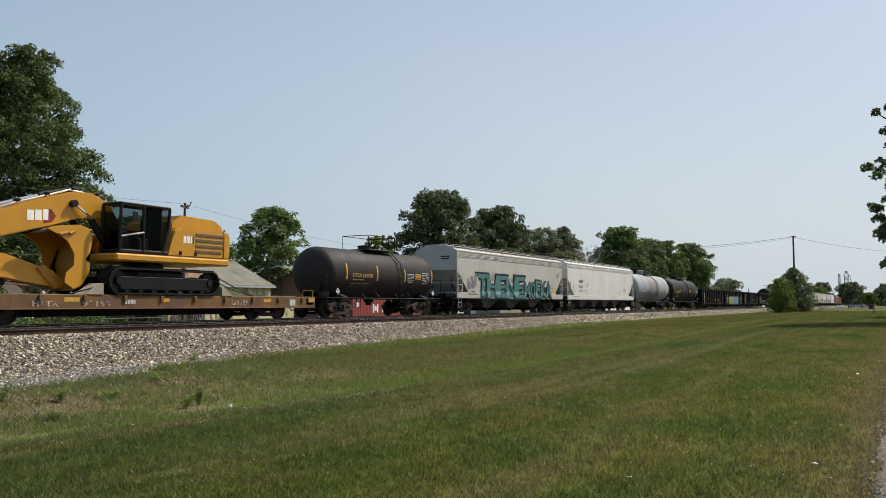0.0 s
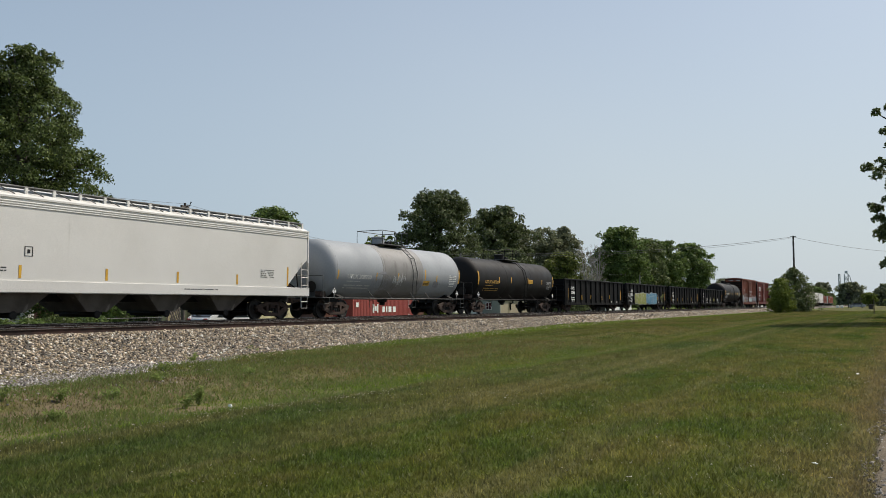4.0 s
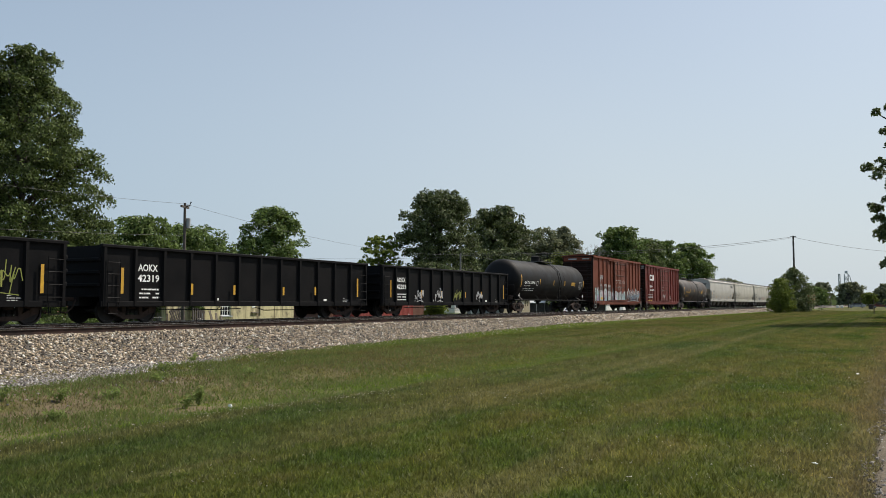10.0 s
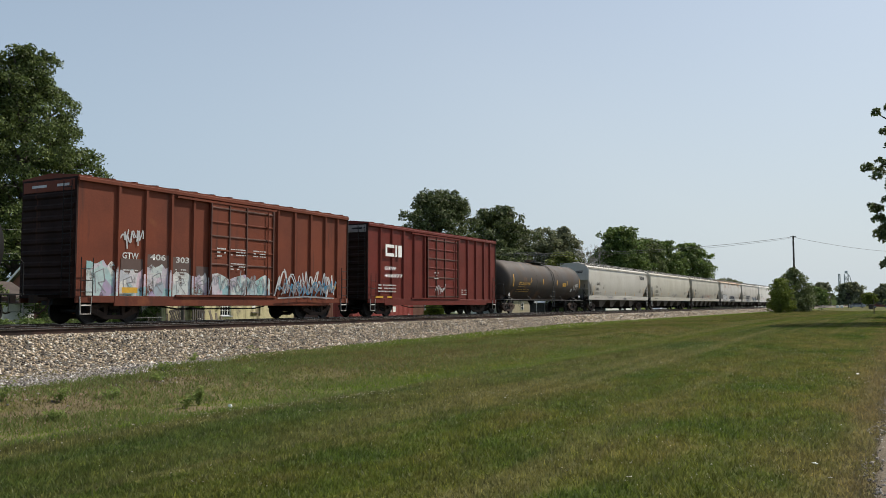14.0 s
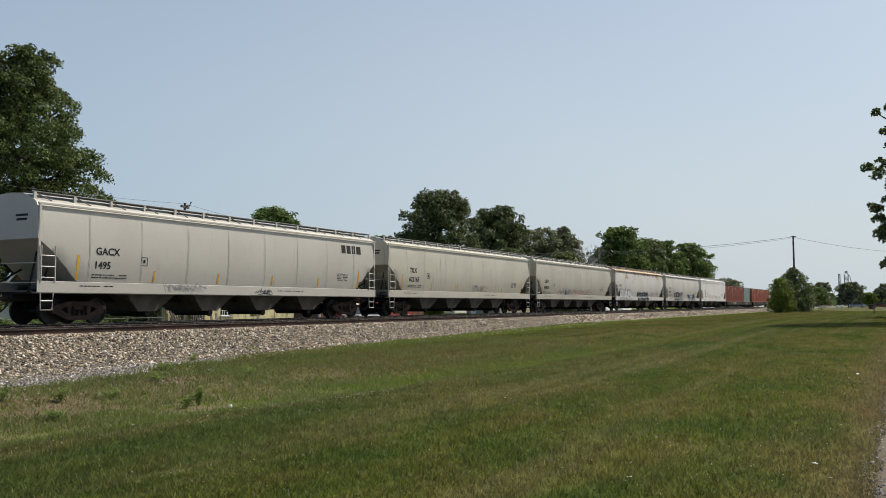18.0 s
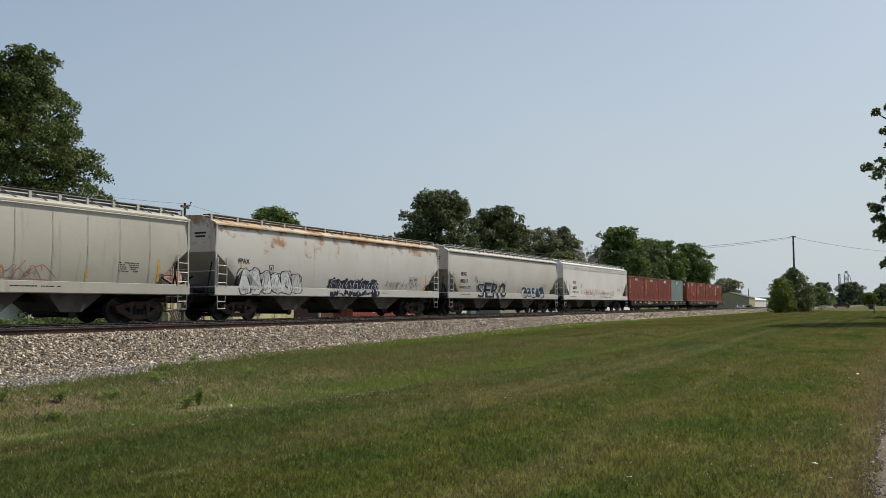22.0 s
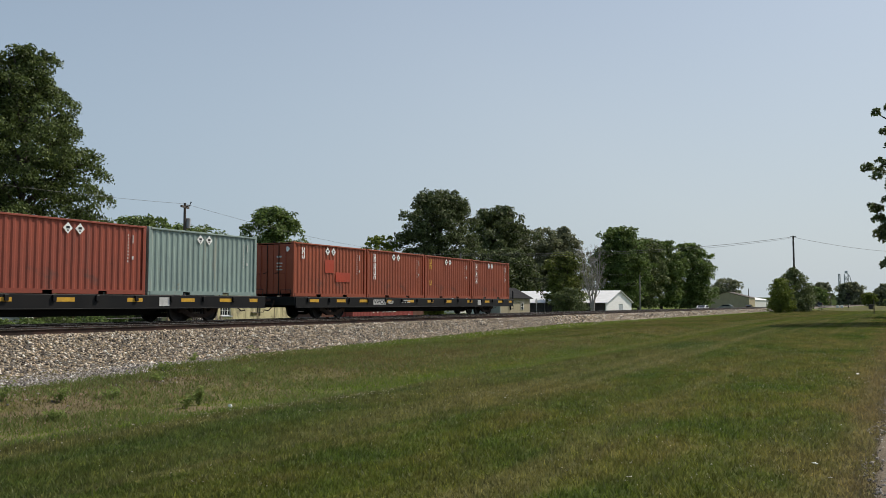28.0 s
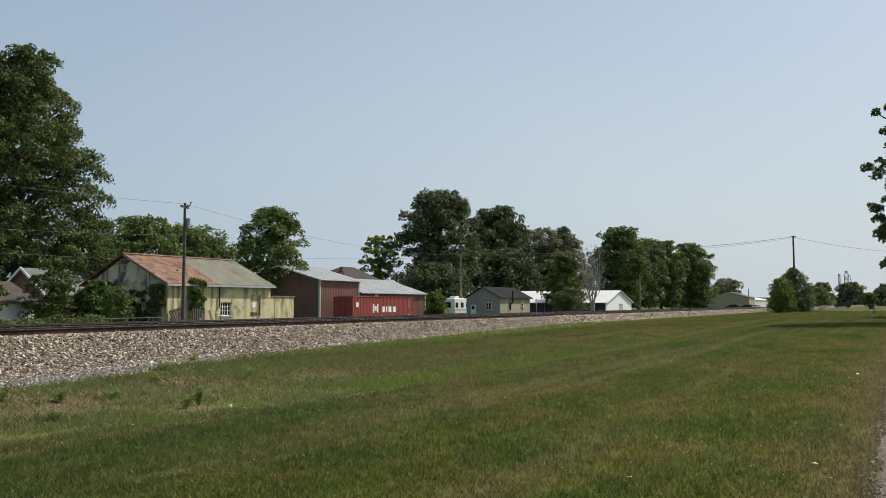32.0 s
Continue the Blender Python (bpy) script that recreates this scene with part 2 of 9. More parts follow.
STEEL_DARK = surface("dark_steel", (0.009, 0.0085, 0.008), (0.018, 0.016, 0.014), 2.2, 0.7, 0.0, 0.15, spec=0.3)
BRAKE_RUST = surface("rusty_truck", (0.0765, 0.0473, 0.0344), (0.0357, 0.027, 0.0223), 3, 0.85, 0.0, 0.3, 30, spec=0.3)
WHITE_PAINT = surface("white_paint", (0.98, 0.98, 0.96), (0.84, 0.84, 0.80), 3, 0.5, bump=0.05)
YELLOW_MARK = surface("yellow_marking", (0.70, 0.40, 0.03), (0.55, 0.30, 0.03), 4, 0.5, bump=0.05)
GLASS_DARK = glass_like("dark_glass", (0.02, 0.025, 0.03))

# ---- building blocks ----
def empty(name, x=0.0, y=0.0, z=0.0, rz=0.0):
    ob = new(name)
    ob.matrix_basis = pose(x, y, z, 0, 0, rz)
    return ob


def mesh_part(name, me, material, parent=None, label=""):
    me.materials.append(material)
    ob = new(name, me)
    if parent is not None:
        ob.parent = parent
    return tagged(ob, label)


def part(name, bm, material, parent=None, label="", smooth=False):
    """Links a bmesh as one mesh object under a thing or a part."""
    bmesh.ops.recalc_face_normals(bm, faces=bm.faces)
    me = bpy.data.meshes.new(name)
    bm.to_mesh(me)
    bm.free()
    if smooth:
        me.shade_smooth()
        me.set_sharp_from_angle(angle=radians(40))
    return mesh_part(name, me, material, parent, label)


def box(bm, x0, x1, y0, y1, z0, z1, bevel=0.0):
    r = bmesh.ops.create_cube(bm, size=1.0, matrix=Matrix.LocRotScale(((x0 + x1) / 2, (y0 + y1) / 2, (z0 + z1) / 2), None, (x1 - x0, y1 - y0, z1 - z0)))
    if bevel:
        es = {e for v in r["verts"] for e in v.link_edges}
        bmesh.ops.bevel(bm, geom=list(es), offset=bevel, segments=1, affect="EDGES")
    return bm


def boxes(*dims, bevel=0.0):
    bm = bmesh.new()
    for d in dims:
        box(bm, *d, bevel=bevel)
    return bm


def prism(bm, poly, a, b, axis="y"):
    """A polygon given in the two other axes (x, z / y, z / x, y), pushed from a to b along axis."""
    def put(u, v, w):
        return {"y": (u, w, v), "x": (w, u, v), "z": (u, v, w)}[axis]
    lo = [bm.verts.new(put(u, v, a)) for u, v in poly]
    hi = [bm.verts.new(put(u, v, b)) for u, v in poly]
    bm.faces.new(lo)
    bm.faces.new(hi[::-1])
    n = len(poly)
    for i in range(n):
        bm.faces.new((lo[i], hi[i], hi[(i + 1) % n], lo[(i + 1) % n]))
    return bm


def tube(bm, pts, r, seg=6, r_end=None):
    """A round bar through the points."""
    pts = [Vector(p) for p in pts]
    n, rings = len(pts), []
    for i, p in enumerate(pts):
        d = (pts[min(i + 1, n - 1)] - pts[max(i - 1, 0)]).normalized()
        side = d.cross(Vector((0, 0, 1)) if abs(d.z) < 0.9 else Vector((1, 0, 0))).normalized()
        up = side.cross(d)
        rr = r if r_end is None else r + (r_end - r) * i / (n - 1)
        rings.append([bm.verts.new(p + (side * math.cos(a) + up * math.sin(a)) * rr) for a in (2 * math.pi * k / seg for k in range(seg))])
    for a, b in zip(rings, rings[1:]):
        for k in range(seg):
            bm.faces.new((a[k], a[(k + 1) % seg], b[(k + 1) % seg], b[k]))
    bm.faces.new(rings[0][::-1])
    bm.faces.new(rings[-1])
    return bm


def tubes(runs, r, seg=6):
    bm = bmesh.new()
    for run in runs:
        tube(bm, run, r, seg)
    return bm


def lathe(bm, profile, seg=24, axis="x", at=(0, 0, 0)):
    """A profile of (along, radius) turned round an axis."""
    rings = []
    for u, r in profile:
        ring = []
        for k in range(seg):
            a = 2 * math.pi * k / seg
            c, s = r * math.cos(a), r * math.sin(a)
            co = {"x": (u, c, s), "y": (c, u, s), "z": (c, s, u)}[axis]
            ring.append(bm.verts.new(Vector(at) + Vector(co)))
        rings.append(ring)
    for a, b in zip(rings, rings[1:]):
        for k in range(seg):
            bm.faces.new((a[k], a[(k + 1) % seg], b[(k + 1) % seg], b[k]))
    bm.faces.new(rings[0][::-1])
    bm.faces.new(rings[-1])
    return bm


def soup(name, verts, faces_per, material, parent=None, label=""):
    """One mesh from an array of polygons with equal corner counts: verts (n * faces_per, 3)."""
    verts = np.asarray(verts, dtype=np.float32)
    nv = len(verts)
    nf = nv // faces_per
    me = bpy.data.meshes.new(name)
    me.vertices.add(nv)
    me.vertices.foreach_set("co", verts.ravel())
    me.loops.add(nv)
    me.loops.foreach_set("vertex_index", np.arange(nv, dtype=np.int32))
    me.polygons.add(nf)
    me.polygons.foreach_set("loop_start", np.arange(0, nv, faces_per, dtype=np.int32))
    me.update(calc_edges=True)
    return mesh_part(name, me, material, parent, label)


def indexed(name, verts, faces, material, parent=None, label=""):
    verts, faces = np.asarray(verts, dtype=np.float32), np.asarray(faces, dtype=np.int32)
    me = bpy.data.meshes.new(name)
    me.vertices.add(len(verts))
    me.vertices.foreach_set("co", verts.ravel())
    me.loops.add(faces.size)
    me.loops.foreach_set("vertex_index", faces.ravel())
    me.polygons.add(len(faces))
    me.polygons.foreach_set("loop_start", np.arange(0, faces.size, faces.shape[1], dtype=np.int32))
    me.update(calc_edges=True)
    return mesh_part(name, me, material, parent, label)


def smooth_step(a, b, x):
    t = np.clip((np.asarray(x, dtype=float) - a) / (b - a), 0, 1)
    return t * t * (3 - 2 * t)

# ---- ground, railway bed, drive ----
def mow_line(x):
    """Where the mown lawn ends towards the ditch."""
    return 9.15 - 0.04 * np.clip(x, 0, 70) + 0.10 * np.sin(0.9 * np.asarray(x))


def ground_z(x, y):
    """The lie of the land: lawn, a shallow ditch beside the line, lower ground beyond it."""
    x, y = np.asarray(x, dtype=float), np.asarray(y, dtype=float)
    lawn = -0.9 + 0.32 * smooth_step(15, 60, x)
    off = y - mow_line(x)
    ditch = -0.20 * smooth_step(-0.2, 1.5, off) * (1 - smooth_step(2.2, 5.0, off)) * (1 - 0.6 * smooth_step(40, 90, x)) * smooth_step(-20, 0, x)
    z = lawn + ditch
    z = z + (-1.1 - z) * smooth_step(27, 33, y)
    wave = 0.010 * np.sin(0.9 * x + 1.3 * np.sin(0.5 * y)) * np.sin(0.8 * y + 0.6) + 0.006 * np.sin(2.3 * x + 1) * np.sin(2.9 * y)
    return z + wave * smooth_step(0.5, 3, y) * (1 - smooth_step(60, 120, np.abs(x)))


def spaced(stops):
    out = []
    for (a, step), (b, _) in zip(stops, stops[1:]):
        out.extend(np.arange(a, b, step))
    return np.array(out + [stops[-1][0]])


def make_ground():
    xs = spaced([(-2500, 400), (-100, 20), (-20, 2), (0, 0.5), (70, 4), (200, 30), (500, 250), (3000, 0)])
    ys = spaced([(-2500, 400), (-100, 20), (-20, 2), (0, 0.4), (20, 1), (34, 8), (100, 50), (500, 250), (3000, 0)])
    gx, gy = np.meshgrid(xs, ys, indexing="ij")
    v = np.stack([gx, gy, ground_z(gx, gy)], -1).reshape(-1, 3)
    nx, ny = gx.shape
    i = np.arange((nx - 1) * (ny - 1))
    a = (i // (ny - 1)) * ny + i % (ny - 1)
    ob = indexed("ground", v, np.stack([a, a + ny, a + ny + 1, a + 1], -1), TURF)
    ob.data.shade_smooth()
    tagged(ob, "mown green lawn with dry brown patches and a weedy ditch", "ground", kind="structure")


BED_PROFILE = [(16.6, -1.3), (20.6, -0.205), (22.2, -0.165), (23.3, -0.13), (24.2, -0.07), (25.0, -0.13), (26.1, -0.165), (27.6, -0.2), (31.6, -1.3)]


def bed_z(y):
    return np.interp(y, [p[0] for p in BED_PROFILE], [p[1] for p in BED_PROFILE])


def make_bed():
    bm = bmesh.new()
    prism(bm, BED_PROFILE + [(31.6, -1.6), (16.6, -1.6)], -300, 1800, "x")
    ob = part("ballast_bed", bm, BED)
    tagged(ob, "raised bed of pale grey crushed stone ballast under the tracks", "ballast", kind="structure")


def stone_shapes(n, size, rng):
    """n little blocks with six corners each, unlike one another."""
    base = np.array([(1, 0, 0), (-1, 0, 0), (0, 1, 0), (0, -1, 0), (0, 0, 0.75), (0, 0, -0.6)], dtype=float)
    tri = np.array([(0, 2, 4), (2, 1, 4), (1, 3, 4), (3, 0, 4), (2, 0, 5), (1, 2, 5), (3, 1, 5), (0, 3, 5)])
    v = base[None] * (0.6 + 0.8 * rng.random((n, 6, 1))) + rng.normal(0, 0.16, (n, 6, 3))
    a, tilt = rng.random(n) * 6.283, rng.normal(0, 0.5, n)
    ca, sa, ct, st = np.cos(a), np.sin(a), np.cos(tilt), np.sin(tilt)
    x, y, z = v[..., 0], v[..., 1], v[..., 2]
    x, z = x * ct[:, None] - z * st[:, None], x * st[:, None] + z * ct[:, None]
    x, y = x * ca[:, None] - y * sa[:, None], x * sa[:, None] + y * ca[:, None]
    v = np.stack([x, y, z], -1) * (size * (0.5 + 0.9 * rng.random(n) ** 1.5))[:, None, None]
    f = tri[None] + 6 * np.arange(n)[:, None, None]
    return v, f


def scatter_stones(name, label, n, x0, x1, y_of, z_of, size, material, seed, power=1.0):
    rng = np.random.default_rng(seed)
    x = x0 + (x1 - x0) * rng.random(n) ** power
    y = y_of(rng, n, x)
    v, f = stone_shapes(n, size, rng)
    v[..., 0] += x[:, None]
    v[..., 1] += y[:, None]
    v[..., 2] += z_of(x, y)[:, None] + size * 0.15
    ob = indexed(name, v.reshape(-1, 3), f.reshape(-1, 3), material)
    tagged(ob, label, "stones", kind="stuff")


def make_stones():
    scatter_stones("ballast_stones", "loose crushed limestone ballast heaped beside the rails", 56000, -3, 70,
                   lambda r, n, x: 16.9 + 4.5 * r.random(n) ** 0.8, lambda x, y: np.maximum(bed_z(y), ground_z(x, y) - 0.02), 0.039, STONE, 3, 1.6)
    scatter_stones("spilled_stones", "grey crushed stone spilled at the foot of the ballast", 13000, 1, 19,
                   lambda r, n, x: bed_toe(x) - 0.15 + np.abs(r.normal(0, 1, n)) * (17.9 - bed_toe(x)).clip(0.5) * 0.55 - (r.random(n) < 0.12) * r.random(n) * 2.2,
                   lambda x, y: np.maximum(bed_z(y), ground_z(x, y) - 0.01), 0.036, STONE_GREY, 6, 1.2)
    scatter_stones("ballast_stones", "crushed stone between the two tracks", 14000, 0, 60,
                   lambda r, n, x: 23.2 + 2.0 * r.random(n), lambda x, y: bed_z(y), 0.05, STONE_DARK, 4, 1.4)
    scatter_stones("ballast_stones", "coarse crushed stone of the bed further along the line", 12000, 55, 170,
                   lambda r, n, x: 18.4 + 2.9 * r.random(n), lambda x, y: np.maximum(bed_z(y), ground_z(x, y) - 0.02), 0.08, STONE, 9, 1.3)
    scatter_stones("drive_stones", "loose grey gravel along the edge of the drive", 8000, 7, 40,
                   lambda r, n, x: 0.34 - 1.6 * r.random(n) ** 1.1 + 0.1 * np.sin(2.2 * x), lambda x, y: ground_z(x, y) + 0.03 * smooth_step(0.4, 0.1, y), 0.014, GRAVEL, 5, 1.6)


RAIL_SHAPE = [(-0.07, -0.18), (0.07, -0.18), (0.07, -0.168), (0.012, -0.15), (0.012, -0.045), (0.036, -0.035), (0.036, -0.006),
              (-0.036, -0.006), (-0.036, -0.035), (-0.012, -0.045), (-0.012, -0.15), (-0.07, -0.168)]


def make_track(yc, label, ties):
    track = empty("railway_track", 0, yc, 0)
    tagged(track, label, "railway track", "railway tracks", "structure")
    for side in (-0.755, 0.755):
        bm = prism(bmesh.new(), [(side + u, w) for u, w in RAIL_SHAPE], -300, 1800, "x")
        rail = part("rail", bm, RAIL_SIDE, track, "rust-brown steel rail")
        part("rail_head", boxes((-300, 1800, side - 0.0365, side + 0.0365, -0.016, 0.0)), RAIL_HEAD, rail, "polished running surface")
    me = None
    for i in range(ties):
        x = -6 + 0.53 * i
        if me is None:
            t = part("tie", boxes((-0.115, 0.115, -1.25, 1.25, -0.36, -0.18), bevel=0.01), TIE, track)
            me = t.data
        else:
            t = new("tie", me)
            t.parent = track
        t.location = (x + 0.03 * math.sin(7.3 * i), 0.02 * math.sin(3.1 * i), 0)


def make_drive():
    xs = spaced([(-60, 5), (0, 0.5), (60, 5), (260, 0)])
    edge = 0.30 + 0.06 * np.sin(0.7 * xs) * np.sin(1.9 * xs) + 0.02 * np.sin(5.1 * xs)
    v = []
    for x, e in zip(xs, edge):
        for y, dz in ((-1.75, -0.02), (-1.6, 0.03), (-0.7, 0.05), (e - 0.12, 0.03), (e, -0.02)):
            v.append((x, y, float(ground_z(x, y)) + dz))
    n = len(xs)
    f = [(5 * i + k, 5 * i + 5 + k, 5 * i + 6 + k, 5 * i + 1 + k) for i in range(n - 1) for k in range(4)]
    ob = indexed("gravel_drive", v, f, DRIVE)
    tagged(ob, "narrow grey gravel drive along the lawn", "drive", kind="structure")


def blades(name, label, n, x0, x1, y0, y1, height, width, seed, material, keep=None):
    rng = np.random.default_rng(seed)
    x = x0 * (x1 / x0) ** rng.random(n)
    y = y0 + (y1 - y0) * rng.random(n)
    if keep is not None:
        k = keep(x, y, rng)
        x, y = x[k], y[k]
    n = len(x)
    z = np.maximum(ground_z(x, y), 0 * x - 9)
    a = rng.random(n) * 6.283
    h = height * (0.45 + 0.8 * rng.random(n)) * (0.92 + 0.12 * np.sin(1.8 * x + 2 * np.sin(1.6 * y)))
    w = width * (0.6 + 0.8 * rng.random(n)) * (1 + np.hypot(x, y) / 22)
    lean = rng.normal(0, 0.55, (n, 2)) * h[:, None]
    dx, dy = np.cos(a) * w, np.sin(a) * w
    p = np.empty((n, 3, 3))
    p[:, 0] = np.stack([x - dx, y - dy, z - 0.004], -1)
    p[:, 1] = np.stack([x + dx, y + dy, z - 0.004], -1)
    p[:, 2] = np.stack([x + lean[:, 0], y + lean[:, 1], z + h], -1)
    ob = soup(name, p.reshape(-1, 3), 3, material)
    tagged(ob, label, "grass", kind="stuff")


def bed_toe(x):
    """Where the spilled stones of the bed end towards the lawn."""
    return np.interp(x, [0, 9.8, 12.3, 16, 20, 28, 40], [14.0, 14.6, 15.2, 16.8, 17.6, 18.5, 19.1]) + 0.18 * np.sin(1.3 * x) + 0.1 * np.sin(3.1 * x)


def make_grass():
    def wave(x, y):
        return np.sin(1.7 * x + 2.0 * np.sin(1.1 * y)) + np.sin(2.3 * y + 1.5 * np.sin(0.9 * x))

    def lawn(x, y, r):
        edge = mow_line(x)
        thin = (y > edge) & (r.random(len(x)) > 0.22 + 0.78 * smooth_step(11, 22, x))
        return (np.arctan2(y, x) < 1.06) & (y > 0.27 + 0.16 * r.random(len(x))) & ~thin & (y < bed_toe(x) + 0.3 * r.normal(0, 1, len(x)))
    blades("lawn_grass", "short mown lawn grass, olive green with dry tips", 800000, 4.3, 170, 0.2, 19.8, 0.056, 0.0054, 11, BLADE, lawn)
    tuft = lambda x, y, r: (y > mow_line(x)) & (y < bed_toe(x) + 0.2) & (wave(x, y) + r.normal(0, 0.8, len(x)) > -0.35)
    blades("verge_weeds", "ragged green weeds in the ditch by the ballast", 130000, 2, 34, 8.0, 18.2, 0.085, 0.006, 13, WEED_GREEN, tuft)
    dry = lambda x, y, r: (y > mow_line(x)) & (y < bed_toe(x) + 0.2) & (wave(x * 0.7 + 3, y * 0.8 + 1) + r.normal(0, 0.7, len(x)) > 0.4)
    blades("dry_grass", "tan dead grass and stalks in the ditch", 60000, 2, 28, 8.4, 18.0, 0.06, 0.004, 14, DRY_STALK, dry)
    fringe = lambda x, y, r: (np.abs(y - mow_line(x) - 0.15) < 0.3) & (wave(x, 3 * y) + r.normal(0, 0.5, len(x)) > 0.2)
    blades("tall_fringe", "taller uncut grass along the mowing edge", 46000, 2, 34, 7.4, 10.0, 0.085, 0.0035, 15, BLADE, fringe)
    margin = lambda x, y, r: y < 0.32 + 0.3 * r.random(len(x)) ** 2 + 0.1 * np.sin(0.9 * x)
    blades("dry_margin", "dry tan grass along the edge of the drive", 30000, 5, 90, 0.2, 0.75, 0.03, 0.004, 17, DRY_STALK, margin)
    for i, (x, y, h, w) in enumerate(((8.9, 13.3, 0.5, 0.3), (9.6, 12.7, 0.34, 0.34), (7.9, 12.4, 0.24, 0.45), (7.2, 11.4, 0.22, 0.5), (8.6, 11.5, 0.2, 0.4),
                                      (11.1, 11.0, 0.42, 0.12), (10.7, 10.9, 0.3, 0.2), (10.6, 12.6, 0.2, 0.4), (12.6, 13.6, 0.2, 0.4), (14.6, 15.6, 0.2, 0.3), (17.5, 17.6, 0.25, 0.3), (21.0, 18.6, 0.25, 0.4), (25.0, 19.2, 0.22, 0.35), (15.2, 13.4, 0.16, 0.45))):
        weed(x, y, 0.8 * h, 0.8 * w, 70 + i)


def weed(x, y, h, w, seed):
    """A weed plant: a few stalks with many narrow leaves."""
    rng = np.random.default_rng(seed)
    thing = empty("weed_plant", x, y, float(ground_z(x, y)))
    tagged(thing, "green broad-leaved weed growing beside the ballast", "weed", "weeds beside the ballast")
    n = 9
    tips = np.stack([rng.normal(0, w * 0.5, n), rng.normal(0, w * 0.5, n), h * (0.45 + 0.55 * rng.random(n))], -1)
    part("stalks", tubes([[(t[0] * 0.2, t[1] * 0.2, 0), tuple(t * 0.6), tuple(t)] for t in tips], 0.004, 4), WEED_GREEN, thing)
    c = np.concatenate([tips * k for k in (0.35, 0.6, 0.8, 1.0)])
    q = leaf_cloud(rng, c, np.full(len(c), 0.03 + 0.16 * w), 120, 0.032, long=3.2)
    tagged(soup("leaves", q, 4, WEED_LEAF, thing), kind="stuff")


def make_backdrop_land():
    """Low wooded rise that closes the far edge of the land."""
    rng = np.random.default_rng(8)
    v, f = [], []
    ang = np.linspace(0, 2 * math.pi, 241)
    h = 7 + 3 * np.abs(np.sin(9 * ang)) + 3 * rng.random(241)
    for i, a in enumerate(ang):
        r = 1500
        v += [(r * math.cos(a), r * math.sin(a), -3), (r * math.cos(a), r * math.sin(a), h[i])]
    f = [(2 * i, 2 * i + 2, 2 * i + 3, 2 * i + 1) for i in range(240)]
    ob = indexed("backdrop", v, f, LEAF_DARK)
    tagged(ob, "distant line of dark green woods on the horizon", "woods", kind="structure")


make_ground()
make_bed()
make_drive()
make_track(NEAR_Y, "empty railway track with rust-brown rails on pale ballast", 150)
make_track(TRAIN_Y, "railway track that carries the freight train", 110)
make_backdrop_land()

# ---- trees ----
ROUND = [(0.0, 0.6), (0.25, 0.95), (0.55, 1.0), (0.8, 0.9), (1.0, 0.5)]
OVAL = [(0.0, 0.75), (0.3, 1.0), (0.6, 0.95), (0.85, 0.72), (1.0, 0.4)]
OAK = [(0.0, 0.85), (0.35, 1.0), (0.6, 0.9), (0.8, 0.6), (1.0, 0.3)]
CEDAR = [(0.0, 0.95), (0.3, 1.0), (0.6, 0.85), (0.85, 0.5), (1.0, 0.15)]
CONE = [(0.0, 0.9), (0.2, 1.0), (0.5, 0.72), (0.8, 0.4), (1.0, 0.08)]
WALL = [(0.0, 1.0), (0.4, 1.0), (0.75, 0.9), (1.0, 0.4)]


def leaf_cloud(rng, centres, radii, n, leaf, flat=0.9, long=1.5, droop=0.0):
    """Four-cornered leaves on the shells of many clumps."""
    w = radii ** 2
    k = rng.choice(len(radii), n, p=w / w.sum())
    d = rng.normal(0, 1, (n, 3))
    d /= np.linalg.norm(d, axis=1)[:, None]
    d[:, 2] = np.where(d[:, 2] < -0.6, -d[:, 2] * 0.6, d[:, 2])
    dist = radii[k] * (0.45 + 0.6 * rng.random(n) ** 0.7) * np.where(rng.random(n) < 0.12, 1.0 + 0.3 * rng.random(n), 1.0)
    c = centres[k] + d * dist[:, None] * np.array((1, 1, flat))
    nrm = d * 0.7 + rng.normal(0, 0.75, (n, 3)) + np.array((0, 0, 0.35))
    nrm /= np.linalg.norm(nrm, axis=1)[:, None]
    t = np.cross(nrm, rng.normal(0, 1, (n, 3)))
    t /= np.linalg.norm(t, axis=1)[:, None]
    if droop:
        t = t * (1 - droop) + d * droop + np.array((0, 0, -0.25)) * droop
        t /= np.linalg.norm(t, axis=1)[:, None]
    b = np.cross(nrm, t)
    s = leaf * (0.55 + 0.8 * rng.random(n))[:, None] * 0.5
    q = np.empty((n, 4, 3))
    q[:, 0], q[:, 2] = c - t * s * long, c + t * s * long
    fold = nrm * s * 0.25
    q[:, 1], q[:, 3] = c + b * s * 0.8 + fold, c - b * s * 0.8 + fold
    return q.reshape(-1, 3)


